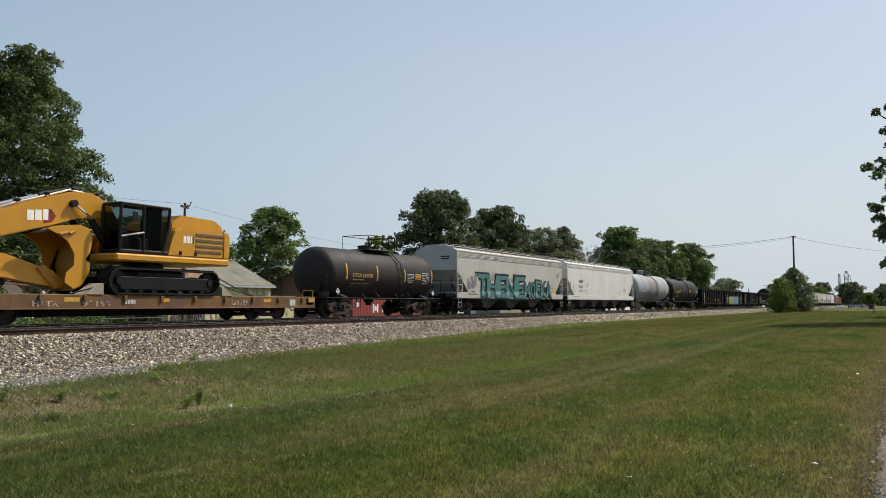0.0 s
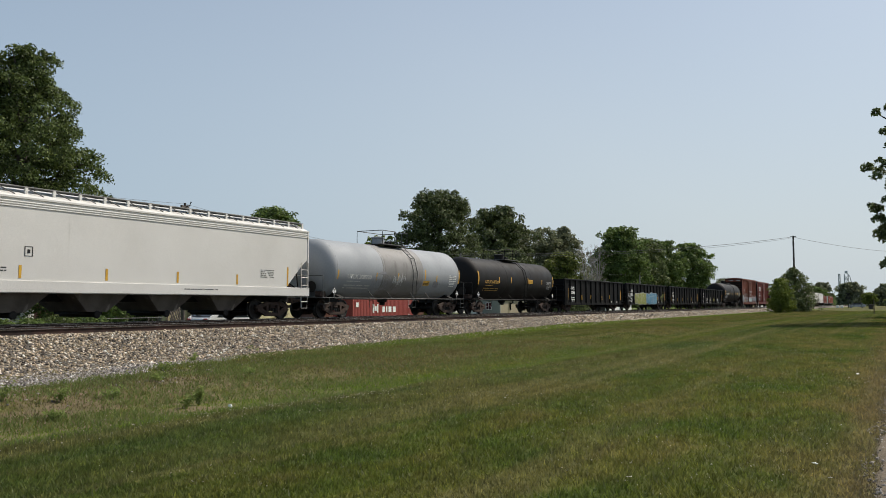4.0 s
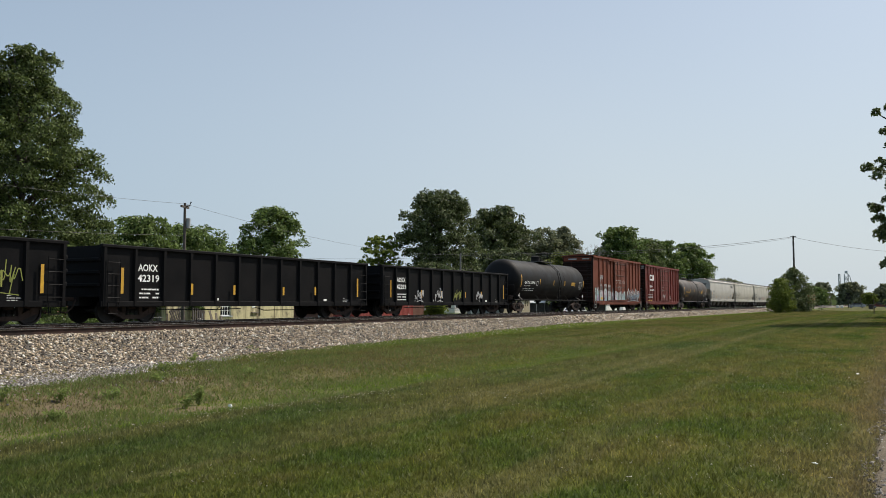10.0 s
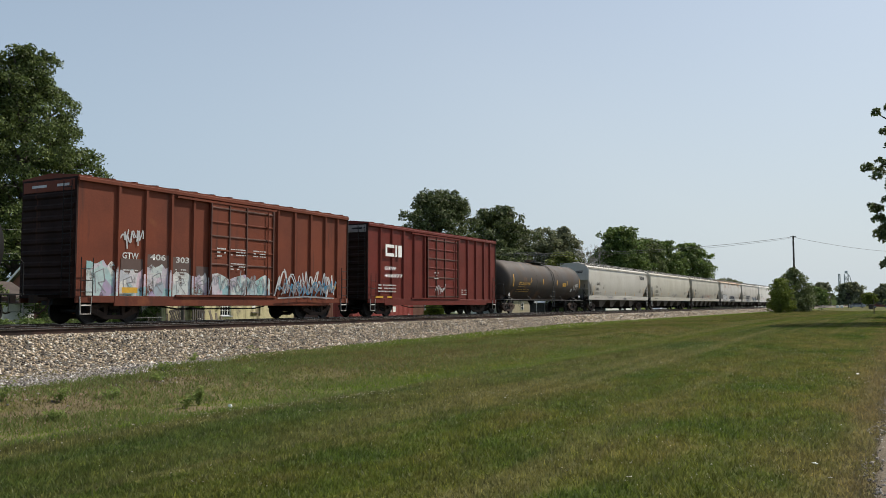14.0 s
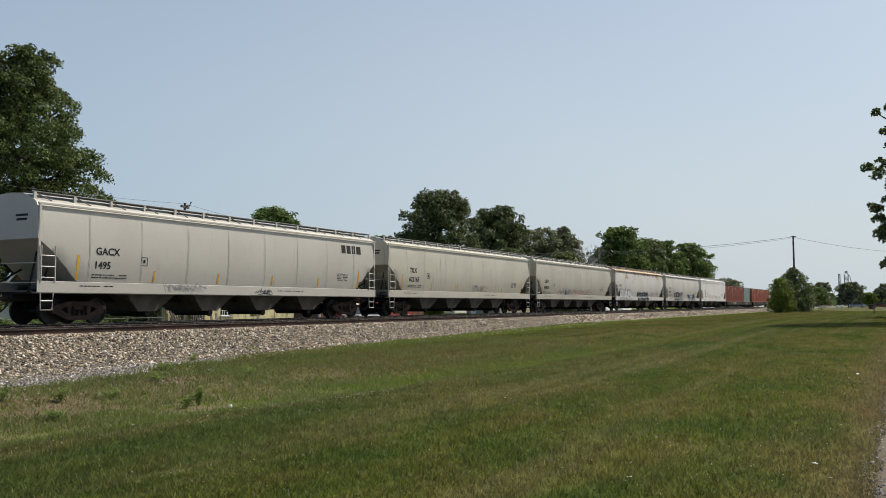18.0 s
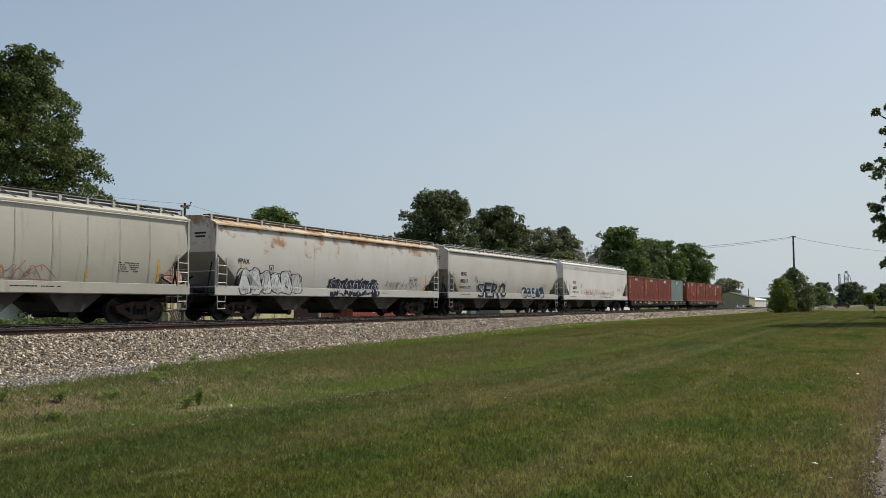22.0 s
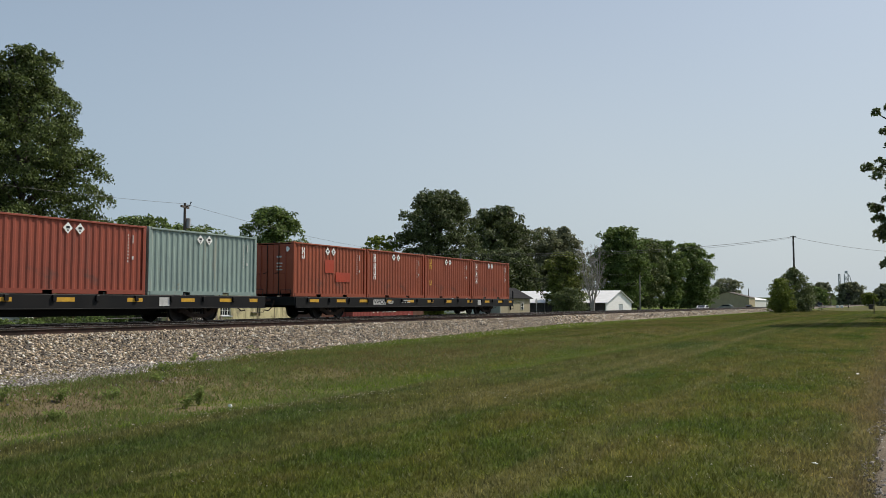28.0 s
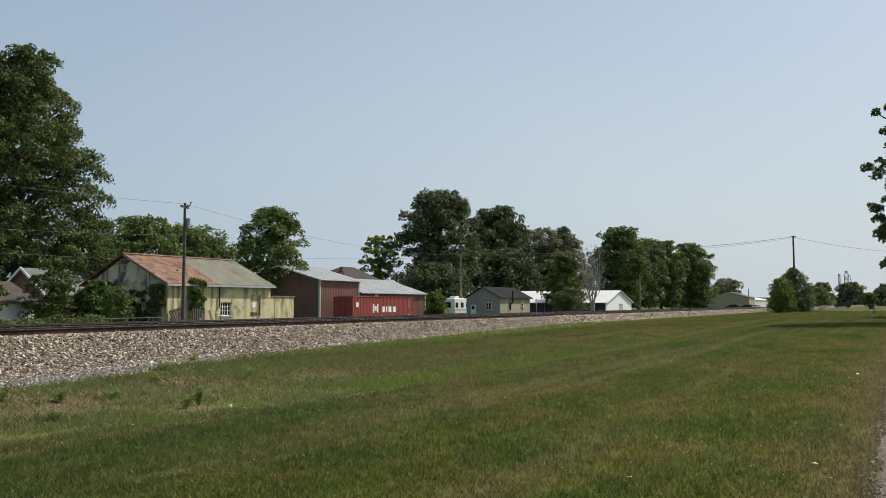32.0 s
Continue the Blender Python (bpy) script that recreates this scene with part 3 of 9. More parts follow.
def tree(label, x, y, h, r, material, seed, leaves=9000, leaf=0.3, profile=ROUND, first=0.2, clumps=46, trunk_r=0.28, clump=0.3,
         category="tree", name="tree", limbs=12, gap=0.0, droop=0.0, bark=None, z0=None):
    rng = np.random.default_rng(seed)
    clumps, leaves = int(clumps * 6.0), int(leaves * (2.1 if category == "tree" else 1.4))
    leaf *= 0.74
    clump *= 0.54
    base = float(ground_z(x, y)) if z0 is None else z0
    thing = empty(name, x, y, base - 0.05)
    tagged(thing, label, category, "trees beside the railway" if category == "tree" else "")
    us = first + (1 - first) * rng.random(clumps) ** 0.9
    v = (us - first) / (1 - first)
    prof = np.interp(v, [p[0] for p in profile], [p[1] for p in profile])
    rad = r * clump * (0.7 + 0.6 * rng.random(clumps)) * (0.55 + 0.45 * prof)
    ang = rng.random(clumps) * 6.283
    rho = np.maximum(prof * r - rad * 0.6, 0) * np.sqrt(rng.random(clumps)) * (1.0 + 0.16 * rng.normal(0, 1, clumps))
    cz = us * (h - rad * 0.75)
    centres = np.stack([rho * np.cos(ang), rho * np.sin(ang), cz], -1)
    bm = bmesh.new()
    bend = rng.normal(0, 0.02 * h, (4, 2))
    spine = [(0, 0, 0), (bend[0, 0] * 0.4, bend[0, 1] * 0.4, 0.25 * h), (bend[1, 0], bend[1, 1], 0.55 * h), (bend[2, 0], bend[2, 1], 0.86 * h)]
    tube(bm, spine, trunk_r, 8, trunk_r * 0.2)
    part("trunk", bm, bark or BARK, thing, "", True)
    for i in rng.choice(clumps, min(limbs, clumps), replace=False):
        c = centres[i]
        zf = max(first * 0.7 * h, min(c[2] * 0.72, 0.8 * h))
        k = zf / (0.86 * h)
        s0 = Vector((bend[1, 0] * k, bend[1, 1] * k, zf))
        mid = s0.lerp(Vector(c), 0.5) + Vector((0, 0, 0.04 * h))
        part("limb", tube(bmesh.new(), [s0, mid, c], trunk_r * 0.42, 5, trunk_r * 0.1), bark or BARK, thing, "", True)
    if leaves:
        crown = soup("crown", leaf_cloud(rng, centres, rad, leaves, leaf, droop=droop), 4, material, thing)
        tagged(crown, kind="stuff")
    return thing


def bare_tree(label, x, y, h, seed):
    """A dead tree: forked pale limbs and twigs."""
    rng = np.random.default_rng(seed)
    thing = empty("dead_tree", x, y, float(ground_z(x, y)) - 0.05)
    tagged(thing, label, "dead tree")
    trunk, twigs = bmesh.new(), bmesh.new()
    stems = []
    for i in range(6):
        a, w = 1.05 * i + 0.3, 0.5 + 0.35 * (i % 3)
        c, e = math.cos(a), math.sin(a)
        line = [Vector((0.12 * c, 0.12 * e, 0)), Vector((0.3 * w * c, 0.3 * w * e, 0.22 * h)), Vector((w * c + 0.15, w * e, 0.5 * h)), Vector((1.25 * w * c, 1.25 * w * e + 0.2, (0.8 + 0.03 * (i % 4)) * h))]
        tube(trunk, line, 0.13, 7, 0.035)
        stems.append(line)

    def fork(p, d, length, r, depth):
        q = p + d * length
        tube(twigs, [p, p.lerp(q, 0.5) + Vector(rng.normal(0, 0.05 * length, 3)), q], r, 4, r * 0.45)
        if depth:
            for _ in range(3):
                nd = (d + Vector(rng.normal(0, 0.5, 3)) + Vector((0, 0, 0.2))).normalized()
                fork(p.lerp(q, 0.45 + 0.5 * rng.random()), nd, length * (0.5 + 0.2 * rng.random()), r * 0.55, depth - 1)
    for i, line in enumerate(stems):
        for k in range(7):
            f = 0.35 + 0.1 * k
            u = f * 3
            q = line[int(u)].lerp(line[int(u) + 1], u - int(u)) if u < 3 else line[3]
            a = 2.4 * k + i
            fork(q, Vector((0.6 * math.cos(a), 0.6 * math.sin(a), 1.0)).normalized(), h * (0.19 - 0.012 * k), 0.04, 3)
    part("trunk", trunk, DEAD_BARK, thing, "", True)
    part("branches", twigs, DEAD_BARK, thing)


def make_trees():
    tree("tall spreading oak with dark open crown behind the old building", 45.4, 66.0, 24.0, 7.7, LEAF_OAK, 1, 50000, 0.25, OAK, 0.1, 95, 0.42, 0.225, limbs=34)
    tree("leafy maple behind the rusted metal roof", 69.0, 78, 12.2, 6.0, LEAF_MID, 2, 11000, 0.36, OVAL, 0.15, 40)
    tree("broad green maple behind the rusted metal roof", 79.5, 80, 12.3, 6.4, LEAF_MID, 3, 11000, 0.36, OVAL, 0.15, 40)
    tree("green street tree with an airy uneven crown", 73.6, 62, 12.9, 4.7, LEAF_MID, 4, 9000, 0.32, OVAL, 0.14, 36, clump=0.32)
    tree("slim pale-leaved tree with a thin crown", 126.7, 82, 14.2, 3.8, LEAF_BRIGHT, 5, 3000, 0.42, ROUND, 0.3, 34, clump=0.24)
    tree("very large dark maple with a dense crown", 137.5, 76, 23.2, 8.6, LEAF_SHADE, 6, 24000, 0.42, ROUND, 0.06, 90, 0.5, 0.24)
    tree("tall dark shade tree in a row", 176, 82, 24.5, 8.8, LEAF_SHADE, 7, 15000, 0.58, ROUND, 0.1, 70, 0.45, 0.25)
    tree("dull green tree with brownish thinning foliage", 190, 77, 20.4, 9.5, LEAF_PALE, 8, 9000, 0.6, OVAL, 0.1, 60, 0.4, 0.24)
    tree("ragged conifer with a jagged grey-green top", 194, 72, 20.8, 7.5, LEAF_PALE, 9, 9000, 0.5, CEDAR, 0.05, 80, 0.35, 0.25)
    tree("yellow-green yard tree with drooping boughs", 127.0, 47.0, 10.2, 4.0, LEAF_YARD, 10, 7000, 0.36, ROUND, 0.04, 46)
    tree("dark tree between the houses", 165, 74, 14, 7.0, LEAF_SHADE, 11, 9000, 0.55, ROUND, 0.02, 60)
    tree("dark undergrowth tree behind the grey shed", 124, 70, 9, 7.0, LEAF_SHADE, 21, 8000, 0.5, WALL, 0.0, 60)
    bare_tree("bleached dead tree with bare forked limbs", 117.0, 39.2, 10.7, 12)
    tree("large round maple at the edge of a grove", 208, 62, 21.4, 7.8, LEAF_MID, 13, 13000, 0.55, ROUND, 0.05, 70, 0.4, 0.25)
    tree("slender maple filling the edge of a grove", 222, 68, 19.0, 7.0, LEAF_DARK, 25, 8000, 0.6, ROUND, 0.05, 60, 0.4, 0.25)
    tree("tall maple in a grove", 238, 66, 20.5, 8.2, LEAF_DARK, 14, 12000, 0.6, ROUND, 0.05, 70, 0.4, 0.25)
    tree("broad maple in a grove", 256, 64, 21.2, 7.8, LEAF_MID, 15, 12000, 0.6, ROUND, 0.04, 70, 0.4, 0.25)
    tree("rounded maple at the end of a grove", 277, 60, 21.6, 8.6, LEAF_MID, 16, 14000, 0.6, WALL, 0.02, 80, 0.4, 0.25)
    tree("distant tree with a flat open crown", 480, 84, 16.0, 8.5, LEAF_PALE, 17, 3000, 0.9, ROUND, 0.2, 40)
    tree("distant dark hedge tree", 360, 75, 9.5, 9.0, LEAF_DARK, 18, 3000, 1.0, WALL, 0.05, 40)
    tree("distant round trees beside the road", 433, 36.6, 10.2, 7.0, LEAF_MID, 19, 3000, 0.9, WALL, 0.0, 40)
    # pale leaves here and on the two farthest trees paint in distance haze
    tree("distant tree beside the road, leaves paled for haze", 455, 34.0, 12.4, 5.2, LEAF_PALE, 23, 3000, 0.9, ROUND, 0.0, 40)
    tree("small pale tree beside the crossing road", 336, 9.7, 5.6, 2.7, LEAF_BRIGHT, 24, 2400, 0.45, ROUND, 0.1, 30, 0.1)
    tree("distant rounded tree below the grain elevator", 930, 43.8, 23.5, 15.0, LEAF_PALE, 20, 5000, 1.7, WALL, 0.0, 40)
    tree("distant tree by the road, leaves paled for haze", 560, 8, 13, 8, LEAF_PALE, 22, 2500, 1.4, WALL, 0.0, 40)
    # right side, beside the drive
    tree("tall linden with dense drooping leaves beside the drive", 65, -2.45, 19.5, 3.5, LEAF_DARK, 30, 42000, 0.235, WALL, 0.05, 130, 0.3, 0.2, droop=0.45, limbs=20)
    tree("linden with dense drooping leaves further along the drive", 92, -4.0, 16, 5.0, LEAF_DARK, 31, 8000, 0.4, CONE, 0.08, 90, 0.3, 0.2, droop=0.4)
    tree("bright yellow-green shrub growing beside the ballast", 124.5, 14.6, 4.9, 1.95, LEAF_BRIGHT, 32, 6000, 0.2, OVAL, 0.0, 36, 0.08, 0.34, "shrub", "shrub")
    tree("dark bushy cedar growing beside the ballast", 146.5, 15.3, 7.3, 3.6, LEAF_DARK, 33, 14000, 0.22, CEDAR, 0.0, 90, 0.12, 0.3, "shrub", "shrub")
    # undergrowth on the left, beyond the line
    tree("leafy green shrub beside the old building", 35.4, 48, 4.9, 1.9, LEAF_OAK, 40, 4000, 0.2, OVAL, 0.02, 34, 0.07, 0.34, "shrub", "shrub")
    tree("dark overgrown shrub between the houses", 37.4, 46, 3.4, 1.5, LEAF_MID, 41, 6000, 0.24, WALL, 0.0, 40, 0.1, 0.3, "shrub", "shrub")
    tree("dense dark shrub under the oak", 27.6, 44, 4.6, 1.6, LEAF_OAK, 42, 5000, 0.22, WALL, 0.0, 40, 0.1, 0.3, "shrub", "shrub")
    tree("green sapling against the old wall", 34.6, 41.0, 2.9, 1.0, LEAF_MID, 43, 2600, 0.15, ROUND, 0.05, 26, 0.05, 0.34, "shrub", "shrub")
    tree("bright green roadside bush", 22.6, 40.5, 4.0, 1.8, LEAF_BRIGHT, 44, 4500, 0.18, OVAL, 0.0, 34, 0.07, 0.34, "shrub", "shrub")
    tree("sunlit shrub beside the shed wall", 89.5, 50.0, 3.3, 1.7, LEAF_BRIGHT, 45, 3600, 0.24, OVAL, 0.0, 30, 0.07, 0.34, "shrub", "shrub")
    tree("dark overgrown bush before the white shed", 111.0, 40.5, 4.2, 2.6, LEAF_DARK, 46, 5000, 0.26, WALL, 0.0, 40, 0.1, 0.3, "shrub", "shrub")
    tree("dark scrub tree between the oak and the old building", 47.5, 60.5, 8.2, 3.6, LEAF_OAK, 48, 7000, 0.26, WALL, 0.0, 50, 0.14, 0.28)
    for i in range(5):
        tree("low clipped hedge bush along the fence", 23.6 + 1.75 * i, 38.4 + 0.3 * math.sin(3 * i), 1.25 + 0.12 * math.sin(5 * i), 1.25, LEAF_MID if i % 3 else LEAF_OAK, 50 + i, 2000, 0.13, WALL, 0.0, 22, 0.04, 0.4, "hedge", "hedge_bush", limbs=0)


make_trees()

# ---- buildings beyond the line ----
G = -1.1


def wall_with_holes(name, x0, x1, y0, y1, z0, z1, holes, material, parent, label="", along="x"):
    """A thick wall with openings (a, b, low, high) cut right through it."""
    bm = bmesh.new()

    def put(a, b, lo, hi):
        if b - a > 1e-4 and hi - lo > 1e-4:
            box(bm, *((a, b, y0, y1) if along == "x" else (y0, y1, a, b)), lo, hi)
    edges = sorted({x0, x1, *(h[0] for h in holes), *(h[1] for h in holes)})
    for a, b in zip(edges, edges[1:]):
        z = z0
        for h in sorted((h for h in holes if h[0] <= a + 1e-6 and h[1] >= b - 1e-6), key=lambda h: h[2]):
            put(a, b, z, h[2])
            z = h[3]
        put(a, b, z, z1)
    return part(name, bm, material, parent, label)


def window(parent, a, b, lo, hi, y, frame_mat, cols=2, rows=2, along="x", name="window", glass=None):
    """A framed window with bars and panes, set in an opening that faces the line."""
    t = 0.05

    def dims(u0, u1, v0, v1, w0, w1):
        return (u0, u1, w0, w1, v0, v1) if along == "x" else (w0, w1, u0, u1, v0, v1)
    w = part(name, boxes(dims(a, b, lo, lo + t, y - 0.04, y + 0.04), dims(a, b, hi - t, hi, y - 0.04, y + 0.04), dims(a, a + t, lo + t, hi - t, y - 0.04, y + 0.04), dims(b - t, b, lo + t, hi - t, y - 0.04, y + 0.04)), frame_mat, parent, "small framed window")
    for i in range(cols):
        for k in range(rows):
            u0, u1 = a + t + (b - a - 2 * t) * i / cols, a + t + (b - a - 2 * t) * (i + 1) / cols
            v0, v1 = lo + t + (hi - lo - 2 * t) * k / rows, lo + t + (hi - lo - 2 * t) * (k + 1) / rows
            part("pane", boxes(dims(u0 + 0.012, u1 - 0.012, v0 + 0.012, v1 - 0.012, y - 0.006, y + 0.006)), glass or GLASS_DARK, w)
    for i in range(1, cols):
        u = a + t + (b - a - 2 * t) * i / cols
        part("window_bar", boxes(dims(u - 0.015, u + 0.015, lo + t, hi - t, y - 0.03, y + 0.03)), frame_mat, w)
    for k in range(1, rows):
        v = lo + t + (hi - lo - 2 * t) * k / rows
        part("window_bar", boxes(dims(a + t, b - t, v - 0.015, v + 0.015, y - 0.034, y + 0.034)), frame_mat, w)
    return w


def roof_slope(name, x0, x1, y0, z0, y1, z1, thick, material, parent, label="", along="x"):
    """One slope of a roof, from its eave (y0, z0) to its ridge (y1, z1)."""
    bm = prism(bmesh.new(), [(y0, z0), (y1, z1), (y1, z1 + thick), (y0, z0 + thick)], x0, x1, "x" if along == "x" else "y")
    return part(name, bm, material, parent, label)


def seams(parent, x0, x1, step, y0, z0, y1, z1, material, h=0.03, along="x"):
    n = int((x1 - x0) / step)
    for k in range(n + 1):
        u = x0 + (x1 - x0) * k / n
        bm = prism(bmesh.new(), [(y0, z0), (y1, z1), (y1, z1 + h), (y0, z0 + h)], u - 0.02, u + 0.02, "x" if along == "x" else "y")
        part("roof_seam", bm, material, parent)


YELLOW_WALL = surface("yellow_block_wall", (0.696, 0.619, 0.361), (0.567, 0.503, 0.302), 0.9, 0.9, bump=0.4, fine=14, stain=(0.24, 0.21, 0.14), stain_scale=0.9, stain_from=0.57, streaks=(0.15, 0.12, 0.075), streak_from=0.5)
MOSS_WALL = surface("mildewed_plaster", (0.72, 0.61, 0.40), (0.5, 0.42, 0.27), 0.6, 0.95, bump=0.4, fine=12, stain=(0.075, 0.075, 0.06), stain_scale=0.55, stain_from=0.5, streaks=(0.09, 0.09, 0.07), streak_from=0.5)
RUST_SHEET = surface("rusted_roof_sheet", (0.20, 0.085, 0.045), (0.30, 0.19, 0.13), 1.3, 0.85, bump=0.3, fine=12, stain=(0.10, 0.05, 0.032), stain_scale=1.4, stain_from=0.5, streaks=(0.34, 0.27, 0.21), streak_from=0.62)
MOSS_SHEET = surface("mossy_roof_sheet", (0.215, 0.205, 0.155), (0.165, 0.16, 0.115), 1.1, 0.9, bump=0.3, fine=12, stain=(0.13, 0.12, 0.085), stain_scale=0.8, stain_from=0.56)
OLD_WOOD = surface("weathered_wood", (0.22, 0.19, 0.155), (0.14, 0.12, 0.10), 2, 0.9, bump=0.5)
DARK_WOOD = surface("dark_wood", (0.075, 0.062, 0.052), (0.05, 0.042, 0.037), 2, 0.9, bump=0.5)
BROWN_SHEET = sheet_metal("brown_wall_sheet", (0.175, 0.080, 0.058), (0.15, 0.068, 0.05), 0.30, "X", 0.5)
BROWN_SHEET_Y = sheet_metal("brown_gable_sheet", (0.175, 0.080, 0.058), (0.15, 0.068, 0.05), 0.30, "Y", 0.5)
GALV = sheet_metal("galvanised_roof", (0.34, 0.355, 0.36), (0.28, 0.29, 0.295), 0.30, "X", 0.5)
TRIM_GREY = surface("grey_trim", (0.46, 0.50, 0.52), (0.38, 0.41, 0.43), 2, 0.5, bump=0.05)
SHINGLE = surface("dark_shingle", (0.026, 0.026, 0.028), (0.040, 0.039, 0.039), 1.5, 1.0, bump=0.6, fine=20, spec=0.05)
BROWN_SHINGLE = surface("brown_shingle", (0.085, 0.062, 0.05), (0.065, 0.05, 0.042), 1.5, 0.95, bump=0.6, fine=20)
DARK_SHINGLE = surface("dark_brown_shingle", (0.040, 0.030, 0.026), (0.058, 0.044, 0.037), 1.5, 0.95, bump=0.6, fine=20)
SLATE_SIDING = surface("slate_siding", (0.33, 0.34, 0.315), (0.29, 0.30, 0.28), 1.0, 0.8, bump=0.1, spec=0.15)
TAN_SIDING = surface("tan_siding", (0.42, 0.36, 0.25), (0.37, 0.315, 0.22), 1.0, 0.75, bump=0.1)
OLIVE_SHEET = sheet_metal("olive_sheet", (0.46, 0.38, 0.235), (0.41, 0.34, 0.21), 0.3, "X", 0.6)
BRICK = surface("brick_wall", (0.28, 0.12, 0.085), (0.22, 0.095, 0.07), 1.5, 0.9, bump=0.5, fine=18)
WHITE_ROOF = surface("white_metal_roof", (0.78, 0.78, 0.77), (0.70, 0.70, 0.69), 1.0, 0.45, bump=0.05)
OLD_SLATE = surface("grey_roof_shingle", (0.17, 0.17, 0.165), (0.13, 0.13, 0.125), 1.5, 0.9, bump=0.6, fine=20)
K_RED = surface("weathered_red_container", (0.34, 0.055, 0.045), (0.28, 0.05, 0.042), 0.8, 0.6, bump=0.05, streaks=(0.22, 0.05, 0.04))


def vine(label, x, y, z0, w, h, seed, face="x", mat=None):
    """Creeper on a wall: a sheet of leaves with a ragged outline."""
    rng = np.random.default_rng(seed)
    thing = empty("climbing_vine", x, y, z0)
    tagged(thing, label, "vine")
    n = 60
    c = np.stack([(rng.random(n) - 0.5) * w, rng.normal(0, 0.05, n), rng.random(n) ** 0.8 * h], -1)
    if face == "y":
        c = c[:, [1, 0, 2]]
    q = leaf_cloud(rng, c, 0.08 + 0.2 * rng.random(n), 2600, 0.14)
    tagged(soup("foliage", q, 4, mat or LEAF_OAK, thing), kind="stuff")
    stem = tubes([[(0, 0, 0), (0.1, 0, h * 0.4), (-0.1, 0, h * 0.9)], [(0, 0, 0), (-0.2, 0, h * 0.6)]], 0.02, 5)
    part("stem", stem, BARK, thing)


def make_yellow_building():
    b = empty("yellow_building", 44.5, 46, G)
    tagged(b, "old yellow block building with half rusted, half mossy metal roof", "building")
    def shift(ob):
        ob.matrix_parent_inverse = Matrix.Translation((-44.5, -46, -G))
        return ob
    x0, x1 = 39.4, 49.65
    front = shift(wall_with_holes("wall", x0, x1, 42.0, 42.25, G, 2.06, [(42.1, 42.75, -0.35, 0.83), (44.35, 45.45, -0.14, 0.83), (47.4, 48.55, -0.2, 1.36)], YELLOW_WALL, b, "yellow painted block wall with stains"))
    for z in (0.2, 0.83, 1.46):
        part("block_joint", boxes((x0, 42.05, 41.996, 42.02, z, z + 0.012), (42.8, 44.3, 41.996, 42.02, z, z + 0.012), (45.5, 47.35, 41.996, 42.02, z, z + 0.012), (48.6, x1, 41.996, 42.02, z, z + 0.012)), MOSS_WALL, front)
    shift(part("wall", prism(bmesh.new(), [(42.25, G), (49.75, G), (49.75, 2.0), (46, 3.9), (42.25, 2.08)], x0, x0 + 0.25, "x"), MOSS_WALL, b, "mildewed grey gable wall"))
    shift(part("wall", prism(bmesh.new(), [(42.25, G), (49.75, G), (49.75, 2.0), (46, 3.9), (42.25, 2.08)], x1 - 0.25, x1, "x"), YELLOW_WALL, b))
    shift(part("wall", boxes((x0, x1, 49.75, 50.0, G, 2.0)), MOSS_WALL, b))
    split = 43.9
    for y0, z0, y1, z1 in ((41.7, 1.98, 46.0, 4.05), (50.3, 1.9, 46.0, 4.05)):
        r = shift(roof_slope("roof", x0 - 0.25, split, y0, z0, y1, z1, 0.06, RUST_SHEET, b, "rust-red corrugated roof sheets"))
        seams(r, x0 - 0.2, split, 0.31, y0, z0 + 0.05, y1, z1 + 0.05, RUST_SHEET, 0.018)
        r = shift(roof_slope("roof", split, x1 + 0.25, y0, z0, y1, z1, 0.06, MOSS_SHEET, b, "moss-green metal roof sheets"))
        seams(r, split, x1 + 0.2, 0.31, y0, z0 + 0.05, y1, z1 + 0.05, MOSS_SHEET, 0.018)
    shift(part("ridge_cap", prism(bmesh.new(), [(45.8, 4.08), (46.0, 4.17), (46.2, 4.08)], x0 - 0.25, x1 + 0.25, "x"), RUST_SHEET, b))
    shift(part("fascia", boxes((x0 - 0.25, x1 + 0.25, 41.66, 41.70, 1.88, 2.0)), TRIM_GREY, b, "pale eave board"))
    shift(part("barge_board", prism(bmesh.new(), [(41.7, 1.9), (46, 3.97), (46, 4.06), (41.7, 1.99)], x0 - 0.28, x0 - 0.25, "x"), OLD_WOOD, b))
    for a, c, lo, hi, cols, rows in ((42.1, 42.75, -0.35, 0.83, 2, 2), (44.35, 45.45, -0.14, 0.83, 4, 3)):
        w = window(b, a, c, lo, hi, 42.13, WHITE_PAINT, cols, rows)
        shift(w)
        part("sill", boxes((a - 0.06, c + 0.06, 41.93, 42.1, lo - 0.07, lo)), TRIM_GREY, w)
    shift(part("lintel", boxes((44.3, 45.5, 41.985, 42.02, 1.30, 1.36), (44.3, 44.35, 41.985, 42.02, 0.83, 1.3), (45.45, 45.5, 41.985, 42.02, 0.83, 1.3)), YELLOW_WALL, b))
    d = shift(part("boarded_door", boxes((47.4, 48.55, 42.08, 42.16, -0.2, 1.36)), YELLOW_WALL, b, "boarded-up doorway with a small pane"))
    part("pane", boxes((47.7, 48.05, 42.05, 42.08, 0.42, 0.79)), WHITE_PAINT, d)
    part("ledge", boxes((47.6, 48.3, 41.9, 42.08, 0.0, 0.08)), OLD_WOOD, d)
    shift(part("downpipe", tubes([[(44.15, 41.9, 2.1), (44.15, 41.92, 0.45), (44.0, 41.92, 0.38)]], 0.05, 8), DARK_WOOD, b, "rusty stove pipe down the wall"))
    shift(part("roof_vent", lathe(bmesh.new(), [(2.6, 0.05), (3.0, 0.05), (3.0, 0.08), (3.04, 0.08)], 8, "z", (41.8, 43.6, 0)), DARK_WOOD, b))
    # low annex
    a = empty("yellow_annex", 52, 44, G)
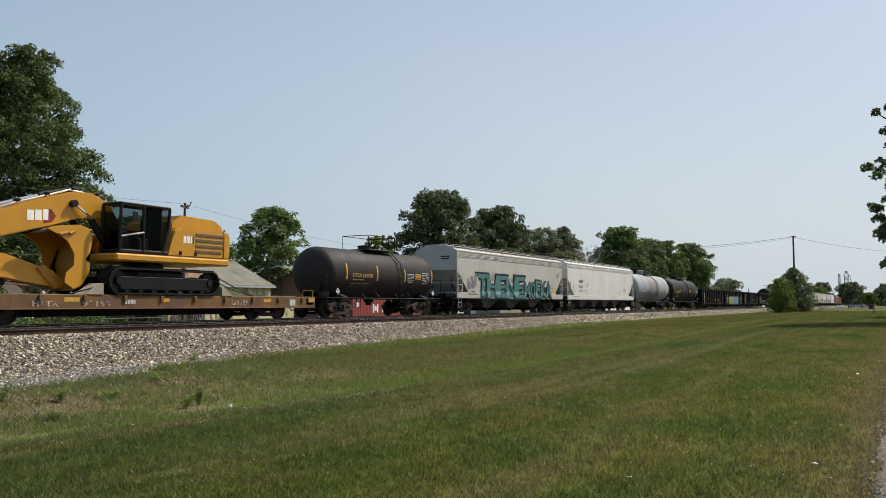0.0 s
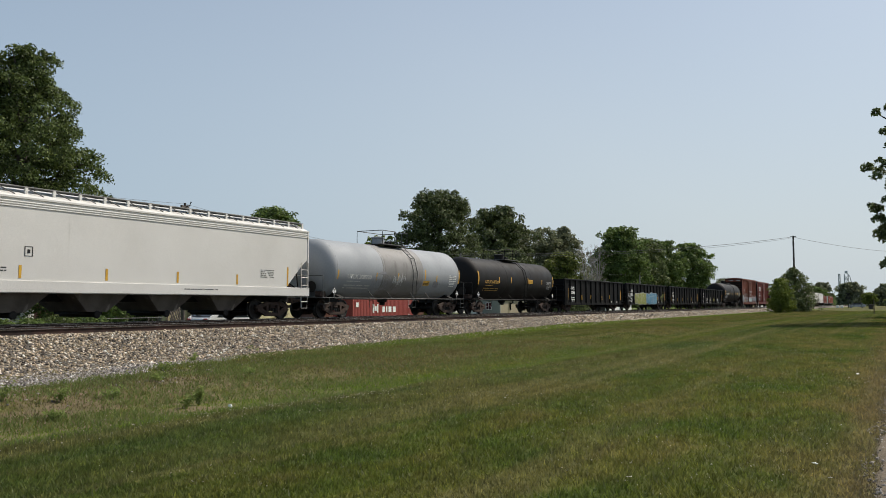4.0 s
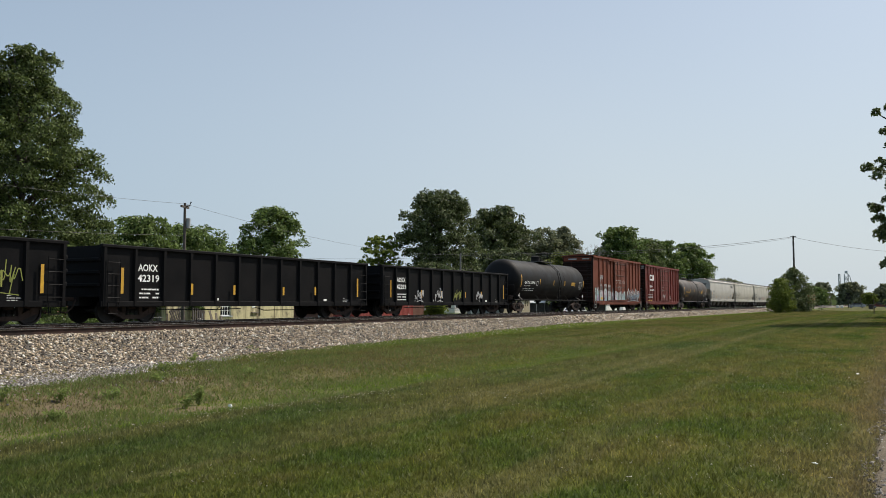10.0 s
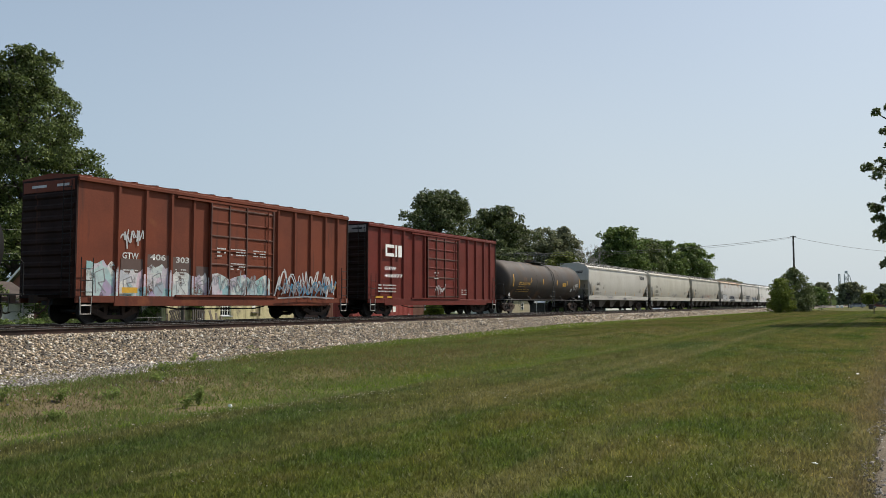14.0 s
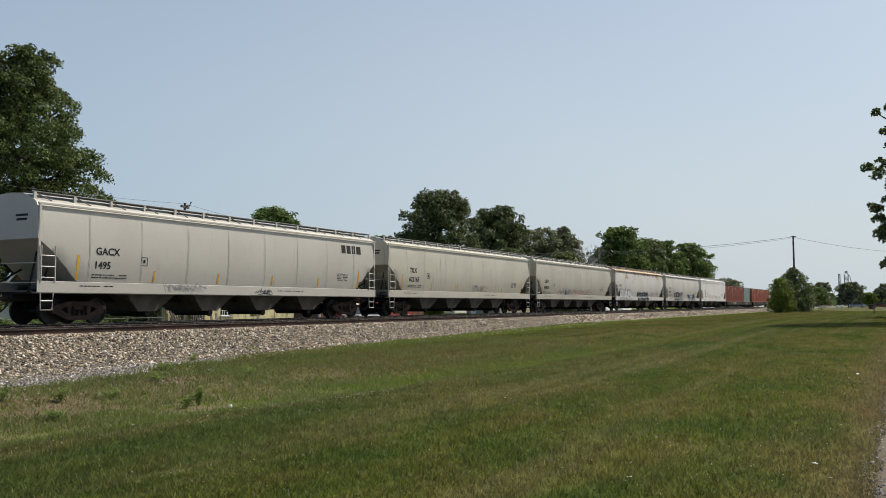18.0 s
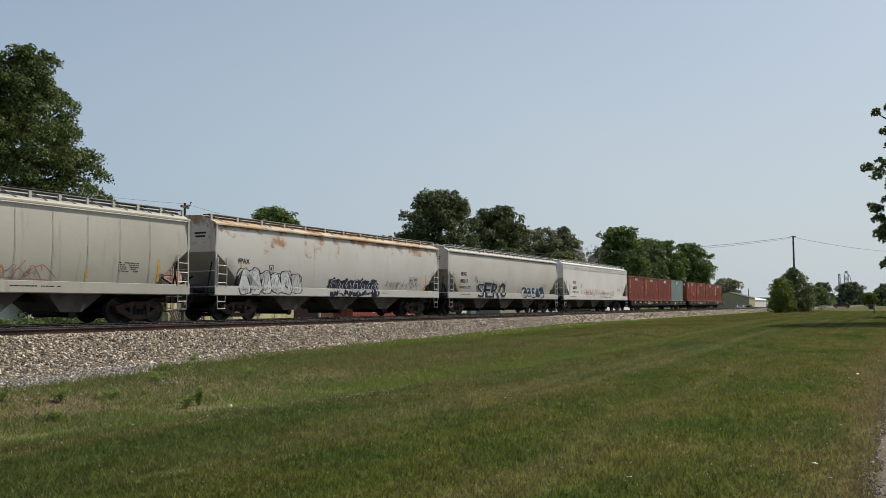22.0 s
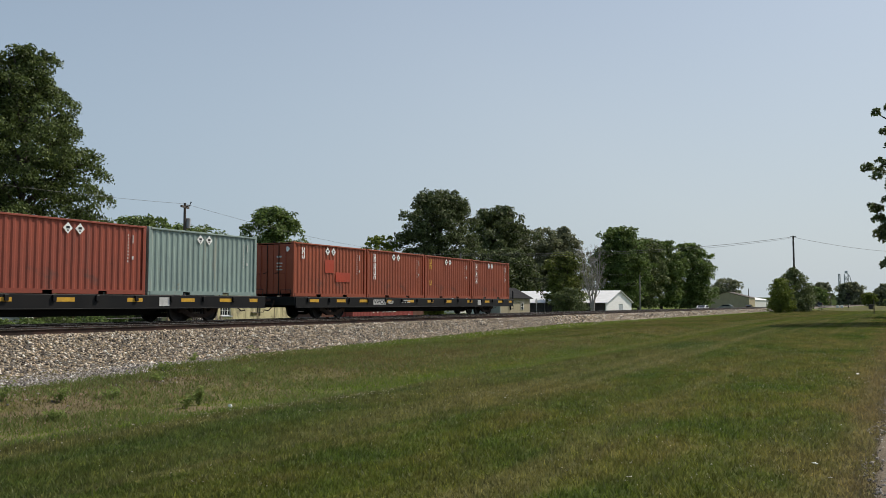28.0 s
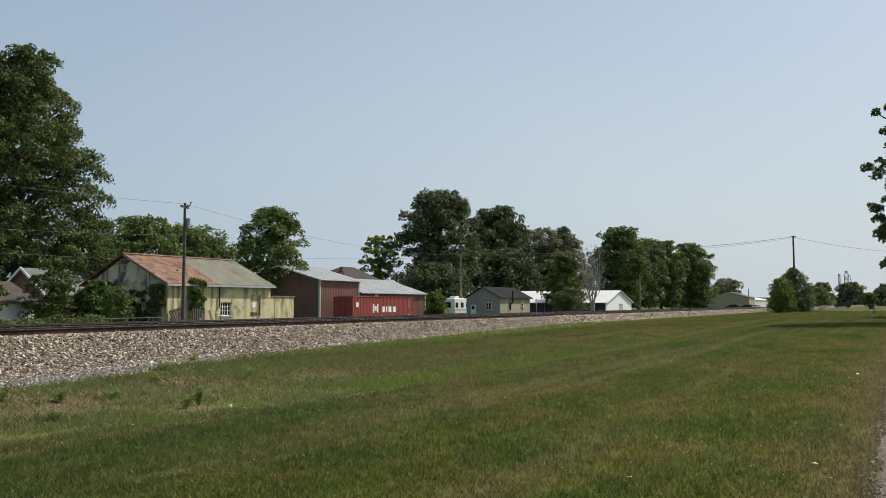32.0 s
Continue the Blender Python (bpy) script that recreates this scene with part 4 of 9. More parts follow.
    tagged(a, "low yellow block annex with a flat top", "building")
    for dims, nm in (((-2.3, 1.45, -1.2, -0.95, 0, 2.3), "wall"), ((1.2, 1.45, -0.95, 2.5, 0, 2.3), "wall"), ((-2.3, -2.05, -0.95, 2.5, 0, 2.3), "wall"), ((-2.35, 1.5, -1.25, 2.6, 2.3, 2.42), "flat_roof")):
        part(nm, boxes(dims), YELLOW_WALL if nm == "wall" else OLD_WOOD, a)
    vine("dark green creeper over the mildewed gable", 39.3, 44.0, G, 2.6, 2.6, 61, "y")
    vine("dark green creeper on the gable corner", 39.25, 42.7, 0.4, 1.0, 1.5, 62, "y")
    vine("green creeper round the utility pole and eave", 41.9, 41.75, 0.3, 1.1, 2.0, 63, "x", LEAF_MID)
    vine("thick creeper at the back of the gable", 39.2, 48.0, G, 3.0, 3.2, 64, "y", LEAF_DARK)


def make_brown_shed():
    b = empty("brown_shed", 0, 0, 0)
    tagged(b, "tall brown metal shed with pale corner trim and grey roof", "shed")
    x0, x1 = 71.7, 79.1
    part("wall", boxes((x0 + 0.1, x1, 54.0, 54.1, G, 3.3)), BROWN_SHEET, b)
    part("wall", prism(bmesh.new(), [(54, G), (65, G), (65, 3.35), (59.5, 4.75), (54, 3.3)], x0, x0 + 0.1, "x"), BROWN_SHEET_Y, b, "dark brown sheet gable")
    part("wall", prism(bmesh.new(), [(54.1, G), (65, G), (65, 3.35), (59.5, 4.75), (54.1, 3.3)], x1 - 0.1, x1, "x"), BROWN_SHEET_Y, b)
    part("wall", boxes((x0, x1, 65.0, 65.1, G, 3.3)), BROWN_SHEET, b)
    for y0, z0 in ((53.75, 3.26), (65.3, 3.3)):
        r = roof_slope("roof", x0 - 0.25, x1 + 0.2, y0, z0, 59.5, 4.82, 0.05, GALV, b, "grey ribbed metal roof")
        seams(r, x0 - 0.2, x1 + 0.15, 1.3, y0, z0 + 0.04, 59.5, 4.86, GALV, 0.02)
    part("corner_trim", boxes((x0 - 0.03, x0 + 0.20, 53.94, 54.0, G, 3.3), (x0 - 0.04, x0, 53.96, 54.12, G, 3.3)), TRIM_GREY, b, "pale grey corner trim")
    part("corner_trim", boxes((x1 - 0.2, x1 + 0.06, 53.94, 54.0, G, 3.3)), TRIM_GREY, b)
    part("gutter", boxes((x0 - 0.25, x1 + 0.2, 53.66, 53.76, 3.16, 3.28), bevel=0.02), TRIM_GREY, b)
    part("barge_trim", prism(bmesh.new(), [(53.75, 3.2), (59.5, 4.75), (65.3, 3.25), (65.3, 3.36), (59.5, 4.88), (53.75, 3.32)], x0 - 0.29, x0 - 0.25, "x"), WHITE_PAINT, b, "white gable trim")
    b = empty("brown_lean_to", 0, 0, 0)
    tagged(b, "lower brown metal shed with grey roof beside the tall one", "shed")
    x0, x1 = 79.2, 94.1
    wall_with_holes("wall", x0, x1, 54.0, 54.1, G, 2.0, [(82.4, 83.1, 1.2, 1.9)], BROWN_SHEET, b)
    part("wall", prism(bmesh.new(), [(54, G), (65, G), (65, 2.0), (59.5, 3.72), (54, 2.0)], x1, x1 + 0.1, "x"), BROWN_SHEET_Y, b)
    part("wall", boxes((x0, x1, 65.0, 65.1, G, 2.0)), BROWN_SHEET, b)
    window(b, 82.4, 83.1, 1.2, 1.9, 54.04, WHITE_PAINT, 1, 1, glass=WHITE_PAINT)
    for y0 in (53.75, 65.25):
        r = roof_slope("roof", x0 - 0.05, x1 + 0.25, y0, 1.96, 59.5, 3.76, 0.05, GALV, b, "grey ribbed metal roof")
        seams(r, x0, x1 + 0.2, 0.9, y0, 2.0, 59.5, 3.8, GALV, 0.02)
    part("gutter", boxes((x0, x1 + 0.25, 53.66, 53.76, 1.86, 1.98), bevel=0.02), TRIM_GREY, b)
    part("corner_trim", boxes((x1 - 0.1, x1 + 0.14, 53.94, 54.0, G, 2.0)), TRIM_GREY, b)


def make_red_container():
    c = container(71.5, 50.82, G, 12.192, K_RED, "weathered red forty-foot container standing beside the shed", False, "storage_container", False)
    on = flat_side(-1.219 - 0.006)
    # owner's name as plain white blocks
    decal("owner_emblem", rect(3.75, 4.05, 0.85, 1.75) + rect(4.12, 4.5, 1.05, 1.55) + rect(4.57, 4.85, 0.85, 1.75), on, WHITE_PAINT, c, "large white block emblem")
    decal("owner_emblem", rect(5.65, 6.15, 0.88, 1.5) + rect(6.4, 6.65, 0.88, 1.5) + rect(6.9, 7.5, 0.88, 1.5) + rect(7.8, 8.4, 0.88, 1.5), on, WHITE_PAINT, c, "row of plain white blocks")
    decal("label_panel", rect(0.6, 1.1, 1.45, 1.93), on, WHITE_PAINT, c, "square white label")
    decal("small_print", rect(11.2, 11.3, 1.3, 2.3) + rect(11.15, 11.35, 0.4, 0.65), on, PALE_LETTER, c)


def small_house(name, label, x0, x1, y0, y1, eave, top, side_mat, gable_mat, roof_mat, category="house"):
    """A gabled house whose ridge runs along the line."""
    b = empty(name, 0, 0, 0)
    tagged(b, label, category)
    mid = (y0 + y1) / 2
    part("wall", prism(bmesh.new(), [(y0, G), (y1, G), (y1, eave), (mid, top), (y0, eave)], x0, x0 + 0.15, "x"), gable_mat, b)
    part("wall", prism(bmesh.new(), [(y0, G), (y1, G), (y1, eave), (mid, top), (y0, eave)], x1 - 0.15, x1, "x"), gable_mat, b)
    part("wall", boxes((x0 + 0.15, x1 - 0.15, y0, y0 + 0.15, G, eave)), side_mat, b)
    part("wall", boxes((x0 + 0.15, x1 - 0.15, y1 - 0.15, y1, G, eave)), side_mat, b)
    k = (top - eave) / (mid - y0)
    for a in (y0 - 0.3, y1 + 0.3):
        roof_slope("roof", x0 - 0.3, x1 + 0.3, a, eave - 0.3 * k + 0.02, mid, top + 0.02, 0.08, roof_mat, b)
    return b


def make_grey_house():
    b = small_house("grey_house", "small grey-sided house with tan side wall and dark roof", 93.4, 102.8, 43, 47.6, 1.49, 2.72, TAN_SIDING, SLATE_SIDING, SHINGLE)
    for z in np.arange(G + 0.2, 1.4, 0.22):
        part("siding_board", boxes((93.385, 93.4, 43.0, 47.6, float(z), float(z) + 0.2)), SLATE_SIDING, b)
        part("siding_board", boxes((93.6, 102.6, 42.985, 43.0, float(z), float(z) + 0.2)), TAN_SIDING, b)
    window(b, 44.15, 44.91, -0.05, 0.85, 93.36, WHITE_PAINT, 2, 2, "y")
    d = part("door", boxes((93.33, 93.38, 46.31, 46.99, G + 0.05, 0.57)), WHITE_PAINT, b, "white door with dark panes")
    part("pane", boxes((93.31, 93.33, 46.45, 46.85, 0.0, 0.45)), GLASS_DARK, d)
    window(b, 99.7, 100.45, -0.12, 0.81, 42.96, WHITE_PAINT, 1, 2)
    part("stove_pipe", tubes([[(96.6, 42.9, 0.75), (96.6, 42.72, 0.8), (96.6, 42.72, 2.3)], [(96.2, 42.85, -0.1), (96.2, 42.85, 0.8), (96.6, 42.75, 0.85)]], 0.09, 8), STEEL_DARK, b, "black stove pipe")
    part("antenna", tubes([[(95.4, 45.3, 2.7), (95.4, 45.3, 4.0)], [(95.0, 45.3, 3.9), (95.8, 45.3, 3.9)], [(95.4, 45.0, 3.8), (95.4, 45.6, 3.8)]], 0.02, 5), STEEL_DARK, b)
    c = empty("camper_trailer", 96.6, 51.0, G)
    tagged(c, "white camper trailer with small dark windows", "trailer")
    part("body", boxes((-2.2, 2.2, -1.15, 1.15, 0.45, 2.55), bevel=0.15), WHITE_PAINT, c)
    for u in (-1.5, 0.0, 1.4):
        part("window", boxes((u - 0.35, u + 0.35, -1.165, -1.14, 1.3, 1.95), bevel=0.008), GLASS_DARK, c)
    part("window", boxes((-2.215, -2.19, -0.65, 0.65, 1.3, 2.0), bevel=0.008), GLASS_DARK, c)
    part("roof_vent", boxes((-0.5, 0.5, -0.4, 0.4, 2.55, 2.8), bevel=0.04), WHITE_PAINT, c)
    for u in (-0.5, 0.5):
        part("wheel", lathe(bmesh.new(), [(-1.1, 0.1), (-1.1, 0.34), (-0.75, 0.34), (-0.75, 0.1)], 14, "y", (u, 0, 0.34)), STEEL_DARK, c)
    part("stripe", boxes((-2.1, 2.1, -1.162, -1.145, 0.95, 1.07)), TRIM_GREY, c)


def make_far_buildings():
    b = empty("white_shed", 0, 0, 0)
    tagged(b, "white gabled shed with a long white metal roof", "shed")
    wall_with_holes("wall", 126.0, 139.8, 40.0, 40.15, G, 0.9, [(132.5, 134.8, G, 0.65)], WHITE_PAINT, b)
    part("wall", prism(bmesh.new(), [(126.0, 0.9), (139.8, 0.9), (132.9, 2.75)], 40.0, 40.15, "y"), WHITE_PAINT, b)
    part("door", boxes((132.5, 134.8, 40.06, 40.1, G, 0.65)), TRIM_GREY, b, "grey garage door")
    part("wall", boxes((126.0, 126.15, 40.15, 57, G, 0.9)), DARK_WOOD, b)
    part("wall", boxes((139.65, 139.8, 40.15, 57, G, 0.9)), WHITE_PAINT, b)
    part("wall", prism(bmesh.new(), [(126.0, G), (139.8, G), (139.8, 0.9), (132.9, 2.75), (126.0, 0.9)], 57, 57.15, "y"), WHITE_PAINT, b)
    for a, c in ((125.6, 132.9), (140.2, 132.9)):
        part("roof", prism(bmesh.new(), [(a, 0.8), (c, 2.78), (c, 2.86), (a, 0.88)], 39.7, 57.4, "y"), WHITE_ROOF, b, "white metal roof")
    for y in (43.5, 46.5, 50.0, 53.0):
        part("post", boxes((125.7, 125.85, y, y + 0.15, G, 0.85)), OLD_WOOD, b)
    h = empty("dark_roofed_house", 0, 0, 0)
    tagged(h, "brick house with a dark brown hipped roof behind the sheds", "house")
    for dims in ((96.4, 105.3, 68.0, 68.2, G, 4.0), (96.4, 105.3, 74.8, 75.0, G, 4.0), (96.4, 96.6, 68.2, 74.8, G, 4.0), (105.1, 105.3, 68.2, 74.8, G, 4.0)):
        part("wall", boxes(dims), BRICK, h)
    bm = bmesh.new()
    low = [bm.verts.new(v) for v in ((96.0, 67.6, 4.0), (105.7, 67.6, 4.0), (105.7, 75.4, 4.0), (96.0, 75.4, 4.0))]
    top = [bm.verts.new(v) for v in ((100.2, 71.5, 6.1), (103.4, 71.5, 6.1))]
    for f in ((low[0], low[1], top[1], top[0]), (low[1], low[2], top[1]), (low[2], low[3], top[0], top[1]), (low[3], low[0], top[0]), low[::-1]):
        bm.faces.new(f)
    part("roof", bm, DARK_SHINGLE, h, "dark brown hipped shingle roof")
    part("chimney", boxes((98.6, 99.1, 70.2, 70.7, 4.4, 6.0)), BRICK, h)
    b = small_house("white_cottage", "small white house with a low brown roof", 26.0, 35.6, 50, 56, 0.85, 2.1, WHITE_PAINT, WHITE_PAINT, BROWN_SHINGLE)
    window(b, 31.4, 32.3, -0.3, 0.6, 49.96, TRIM_GREY, 2, 2)
    b = small_house("brick_gabled_house", "red brick house gable with white trim and grey roof", 41.6, 50.1, 57.0, 62.5, 1.46, 3.39, BRICK, BRICK, OLD_SLATE)
    part("barge_board", prism(bmesh.new(), [(56.6, 1.14), (59.75, 3.36), (62.9, 1.14), (62.9, 1.36), (59.75, 3.58), (56.6, 1.36)], 41.22, 41.28, "x"), WHITE_PAINT, b, "white gable trim")
    small_house("olive_metal_building", "olive-tan metal building with a low gable", 322, 336, 48.6, 63.6, 2.9, 5.0, OLIVE_SHEET, OLIVE_SHEET, BROWN_SHINGLE, "building")
    small_house("long_white_building", "long low white metal building beyond the trees", 372, 470, 60, 80, 2.4, 4.4, WHITE_ROOF, WHITE_ROOF, WHITE_ROOF, "building")
    # grain elevator far off
    t = empty("grain_elevator_tower", 1000, 51.0, G)
    t.scale = (1.53, 1.53, 1.53)
    t.rotation_euler = (0, 0, radians(-90))
    tagged(t, "distant grey steel grain elevator leg with platforms", "tower")
    for dx in (-1.2, 1.2):
        for dy in (-1.2, 1.2):
            part("leg", tubes([[(dx, dy, 0), (dx, dy, 22)]], 0.26, 5), TRIM_GREY, t)
    for k in range(7):
        z = 3 * k
        part("cross_brace", tubes([[(-1.2, -1.2, z), (1.2, -1.2, z + 3)], [(1.2, -1.2, z), (-1.2, -1.2, z + 3)], [(-1.2, -1.2, z), (1.2, -1.2, z)]], 0.17, 4), TRIM_GREY, t)
    for dx in (-5.0, -3.9):
        for dy in (-0.6, 0.6):
            part("leg", tubes([[(dx, dy, 0), (dx, dy, 21)]], 0.2, 5), TRIM_GREY, t)
    for k in range(7):
        part("cross_brace", tubes([[(-5.0, -0.6, 3 * k), (-3.9, -0.6, 3 * k + 3)], [(-3.9, -0.6, 3 * k), (-5.0, -0.6, 3 * k + 3)], [(-5.4, -0.6, 3 * k), (-3.5, -0.6, 3 * k)]], 0.15, 4), TRIM_GREY, t)
    part("head_house", boxes((-5.2, -3.7, -0.8, 0.8, 21, 22.2), bevel=0.2), TRIM_GREY, t)
    part("head_house", boxes((-0.9, 0.9, -0.9, 0.9, 22.4, 24.2), bevel=0.2), TRIM_GREY, t)
    part("platform", boxes((-1.8, 1.8, -1.8, 1.8, 19.0, 19.2)), TRIM_GREY, t)
    part("spout", tubes([[(0, 0, 23), (2.2, 0, 20.5), (5.0, 0, 8.0)]], 0.28, 6), TRIM_GREY, t)
    part("spout", tubes([[(-4.4, 0, 16), (-10, 0, 4.5)]], 0.28, 6), TRIM_GREY, t)


make_yellow_building()
make_brown_shed()
make_grey_house()
make_far_buildings()

# ---- the freight train ----
MOVING, WHEELS, PROTO = [], [], {}


def cached(key, name, build, material, parent, at=(0, 0, 0), rz=0.0, label="", smooth=False):
    """A part whose mesh is made once and shared by all its repeats."""
    if key not in PROTO:
        ob = part(name, build(), material, parent, label, smooth)
        PROTO[key] = ob.data
    else:
        ob = new(name, PROTO[key])
        ob.parent = parent
        tagged(ob, label)
    ob.matrix_basis = pose(*at, 0, 0, rz)
    return ob


def decal(name, polys, proj, material, parent, label="", stack=None):
    """Thin painted shapes: polygons in (along, up), laid on a surface by proj; with stack, each a hair above the one before."""
    bm = bmesh.new()
    for i, poly in enumerate(polys):
        bm.faces.new([bm.verts.new(proj(u, v) if stack is None else proj(u, v, stack + 0.0006 * i)) for u, v in poly])
    me = bpy.data.meshes.new(name)
    bm.to_mesh(me)
    bm.free()
    return mesh_part(name, me, material, parent, label)


def rect(u0, u1, v0, v1, n=1):
    return [[(u0, v0 + (v1 - v0) * i / n), (u1, v0 + (v1 - v0) * i / n), (u1, v0 + (v1 - v0) * (i + 1) / n), (u0, v0 + (v1 - v0) * (i + 1) / n)] for i in range(n)]


def flat_side(y):
    return lambda u, v, e=0.0: (u, y - e, v)


def letters(text, size, u, v, proj, material, parent, width=None, name="lettering"):
    """Painted writing, with its lower left corner at (u, v)."""
    cu = bpy.data.curves.new(name, "FONT")
    cu.body, cu.size, cu.resolution_u, cu.offset = text, size, 2, 0.022 * size
    tmp = new("tmp", cu)
    me = bpy.data.meshes.new_from_object(tmp)
    bpy.data.objects.remove(tmp)
    bpy.data.curves.remove(cu)
    n = len(me.vertices)
    co = np.empty(n * 3, dtype=np.float32)
    me.vertices.foreach_get("co", co)
    co = co.reshape(-1, 3)
    k = width / max(1e-6, co[:, 0].max()) if width else 1.0
    out = np.array([proj(u + x * k, v + y) for x, y, _ in co], dtype=np.float32)
    me.vertices.foreach_set("co", out.ravel())
    me.update()
    return mesh_part(name, me, material, parent)


def small_print(u0, v0, rows, wide, high, proj, material, parent, seed=1, name="small_print"):
    """Writing too small to read: short bars in rows, from the top row down."""
    rng = random.Random(seed)
    polys = []
    for r in range(rows):
        u, v = u0, v0 - r * high * 1.9
        while u < u0 + wide:
            w = rng.uniform(0.05, 0.2)
            if rng.random() < 0.85:
                polys += rect(u, min(u + w, u0 + wide), v - high * 0.75, v)
            u += w + 0.03
    return tagged(decal(name, polys, proj, material, parent), kind="stuff")


def blob(cu, cv, w, h, rng, spike=0.08, n=20, square=3.0):
    pts = []
    for i in range(n):
        a = 2 * math.pi * i / n
        c, s = math.cos(a), math.sin(a)
        r = (abs(c) ** square + abs(s) ** square) ** (-1 / square) * (1 + rng.uniform(-spike, spike))
        pts.append((cu + w * r * c, cv + h * r * s))
    return pts


def stroke(pts, t):
    out = []
    for (a, b), (c, d) in zip(pts, pts[1:]):
        ln = math.hypot(c - a, d - b) or 1
        nx, ny = -(d - b) / ln * t / 2, (c - a) / ln * t / 2
        out.append([(a - nx, b - ny), (c - nx, d - ny), (c + nx, d + ny), (a + nx, b + ny)])
    return out


def lift(proj, e):
    return lambda u, v: proj(u, v, e)


def graffiti(parent, proj, u0, u1, v0, v1, n, fills, edge, accent, seed, spike=0.08, square=3.0, label="spray-painted bubble lettering"):
    """Overlapping sprayed forms with a dark or light rim and strokes inside."""
    rng = random.Random(seed)
    step, rim, body, marks, hatch = (u1 - u0) / n, [], [[] for _ in fills], [], []
    for i in range(n):
        cu, cv = u0 + (i + 0.5) * step, (v0 + v1) / 2 + rng.uniform(-0.04, 0.04) * (v1 - v0)
        w, h = step * 0.6, (v1 - v0) / 2 * rng.uniform(0.78, 1.02)
        poly = blob(cu, cv, w, h, rng, spike, 22, square)
        rim.append([(cu + (x - cu) * 1.0 + math.copysign(0.045, x - cu), cv + (y - cv) + math.copysign(0.03, y - cv)) for x, y in poly])
        body[i * len(fills) // n].append(poly)
        for q in (-0.35, 0.3):
            a, bend = cu + w * (q + rng.uniform(-0.15, 0.15)), w * rng.uniform(-0.25, 0.25)
            marks += stroke(soft_run([(a, cv - h * rng.uniform(0.5, 0.95)), (a + bend, cv), (a + 0.4 * bend, cv + h * rng.uniform(0.3, 0.8)), (a - bend, cv + h * 0.5)]), rng.uniform(0.03, 0.05))
        for q in range(9):
            z = cv + h * (-0.8 + 0.2 * q)
            if z < cv + 0.8 * h:
                hatch.append([(cu - 0.8 * w, z), (cu + w * rng.uniform(0.2, 0.8), z + 0.02), (cu + w * 0.6, z + 0.035), (cu - 0.8 * w, z + 0.02)])
        marks += stroke(soft_run([(cu - w * 0.85, cv + h * 0.2), (cu - w * 0.6, cv + h * 0.85), (cu + w * 0.1, cv + h * 0.92)]), 0.03)
    g = decal("graffiti", rim[:1], proj, edge, parent, label, 0.003)
    for i, poly in enumerate(rim[1:]):
        decal("graffiti_rim", [poly], proj, edge, g, "", 0.0036 + 0.0006 * i)
    k, top = 0, 0.004 + 0.0006 * n
    for polys, m in zip(body, fills):
        for poly in polys:
            k += 1
            decal("graffiti_letter", [poly], proj, m, g, "", top + 0.0012 * k)
    tagged(decal("graffiti_shading", hatch, proj, MIST, g, "", top + 0.0012 * k + 0.001), kind="stuff")
    tagged(decal("graffiti_line", marks, proj, accent, g, "", top + 0.0012 * k + 0.0012 + 0.0006 * len(hatch)), kind="stuff")
    return g


def soft_run(pts, rounds=2):
    """A run of points with its corners cut off."""
    for _ in range(rounds):
        out = [pts[0]]
        for (a, b), (c, d) in zip(pts, pts[1:]):
            out += [(a * 0.75 + c * 0.25, b * 0.75 + d * 0.25), (a * 0.25 + c * 0.75, b * 0.25 + d * 0.75)]
        pts = out + [pts[-1]]
    return pts


def tag_stroke(rng, u, v, w, h, t):
    """A sprayed flourish: a run that darts up and down and crosses itself, like no letter."""
    n, pts = rng.randrange(5, 9), []
    for k in range(n):
        x = (k / (n - 1) - 0.15 + rng.uniform(-0.38, 0.38)) * 1.4
        y = (rng.uniform(0.7, 1.15) if k % 2 else rng.uniform(-0.1, 0.4)) + 0.12 * x
        pts.append((u + w * x, v + h * y))
    return stroke(soft_run(pts, 2 if rng.random() < 0.6 else 1), t)


def scribble(parent, proj, u0, u1, v0, v1, material, seed, loops=7, t=0.03):
    """A sprayed tag that cannot be read: bold signs side by side, with a line under some."""
    rng = random.Random(seed)
    step, polys = (u1 - u0) / loops, []
    for i in range(loops):
        polys += tag_stroke(rng, u0 + step * i, v0, step, v1 - v0, t * rng.uniform(0.85, 1.3))
    if rng.random() < 0.5:
        polys += stroke([(u0, v0 - 0.03), ((u0 + u1) / 2, v0 + 0.05), (u1, v0 - 0.02)], t)
    return decal("graffiti_tag", polys, proj, material, parent, "thin sprayed scribble", 0.004)


def letter_mesh(ch, fat):
    """One letter of the built-in font, swollen by fat, as a bmesh that fills the unit square when it is not swollen."""
    def shape(off):
        cu = bpy.data.curves.new("letter", "FONT")
        cu.body, cu.size, cu.resolution_u, cu.offset = ch, 1.0, 3, off
        tmp = new("tmp", cu)
        me = bpy.data.meshes.new_from_object(tmp)
        bpy.data.objects.remove(tmp)
        return me
    plain = shape(0.0)
    xs, ys = [v.co.x for v in plain.vertices], [v.co.y for v in plain.vertices]
    bm = bmesh.new()
    bm.from_mesh(shape(fat))
    for v in bm.verts:
        v.co.x, v.co.y = (v.co.x - min(xs)) / (max(xs) - min(xs)), (v.co.y - min(ys)) / (max(ys) - min(ys))
    return bm


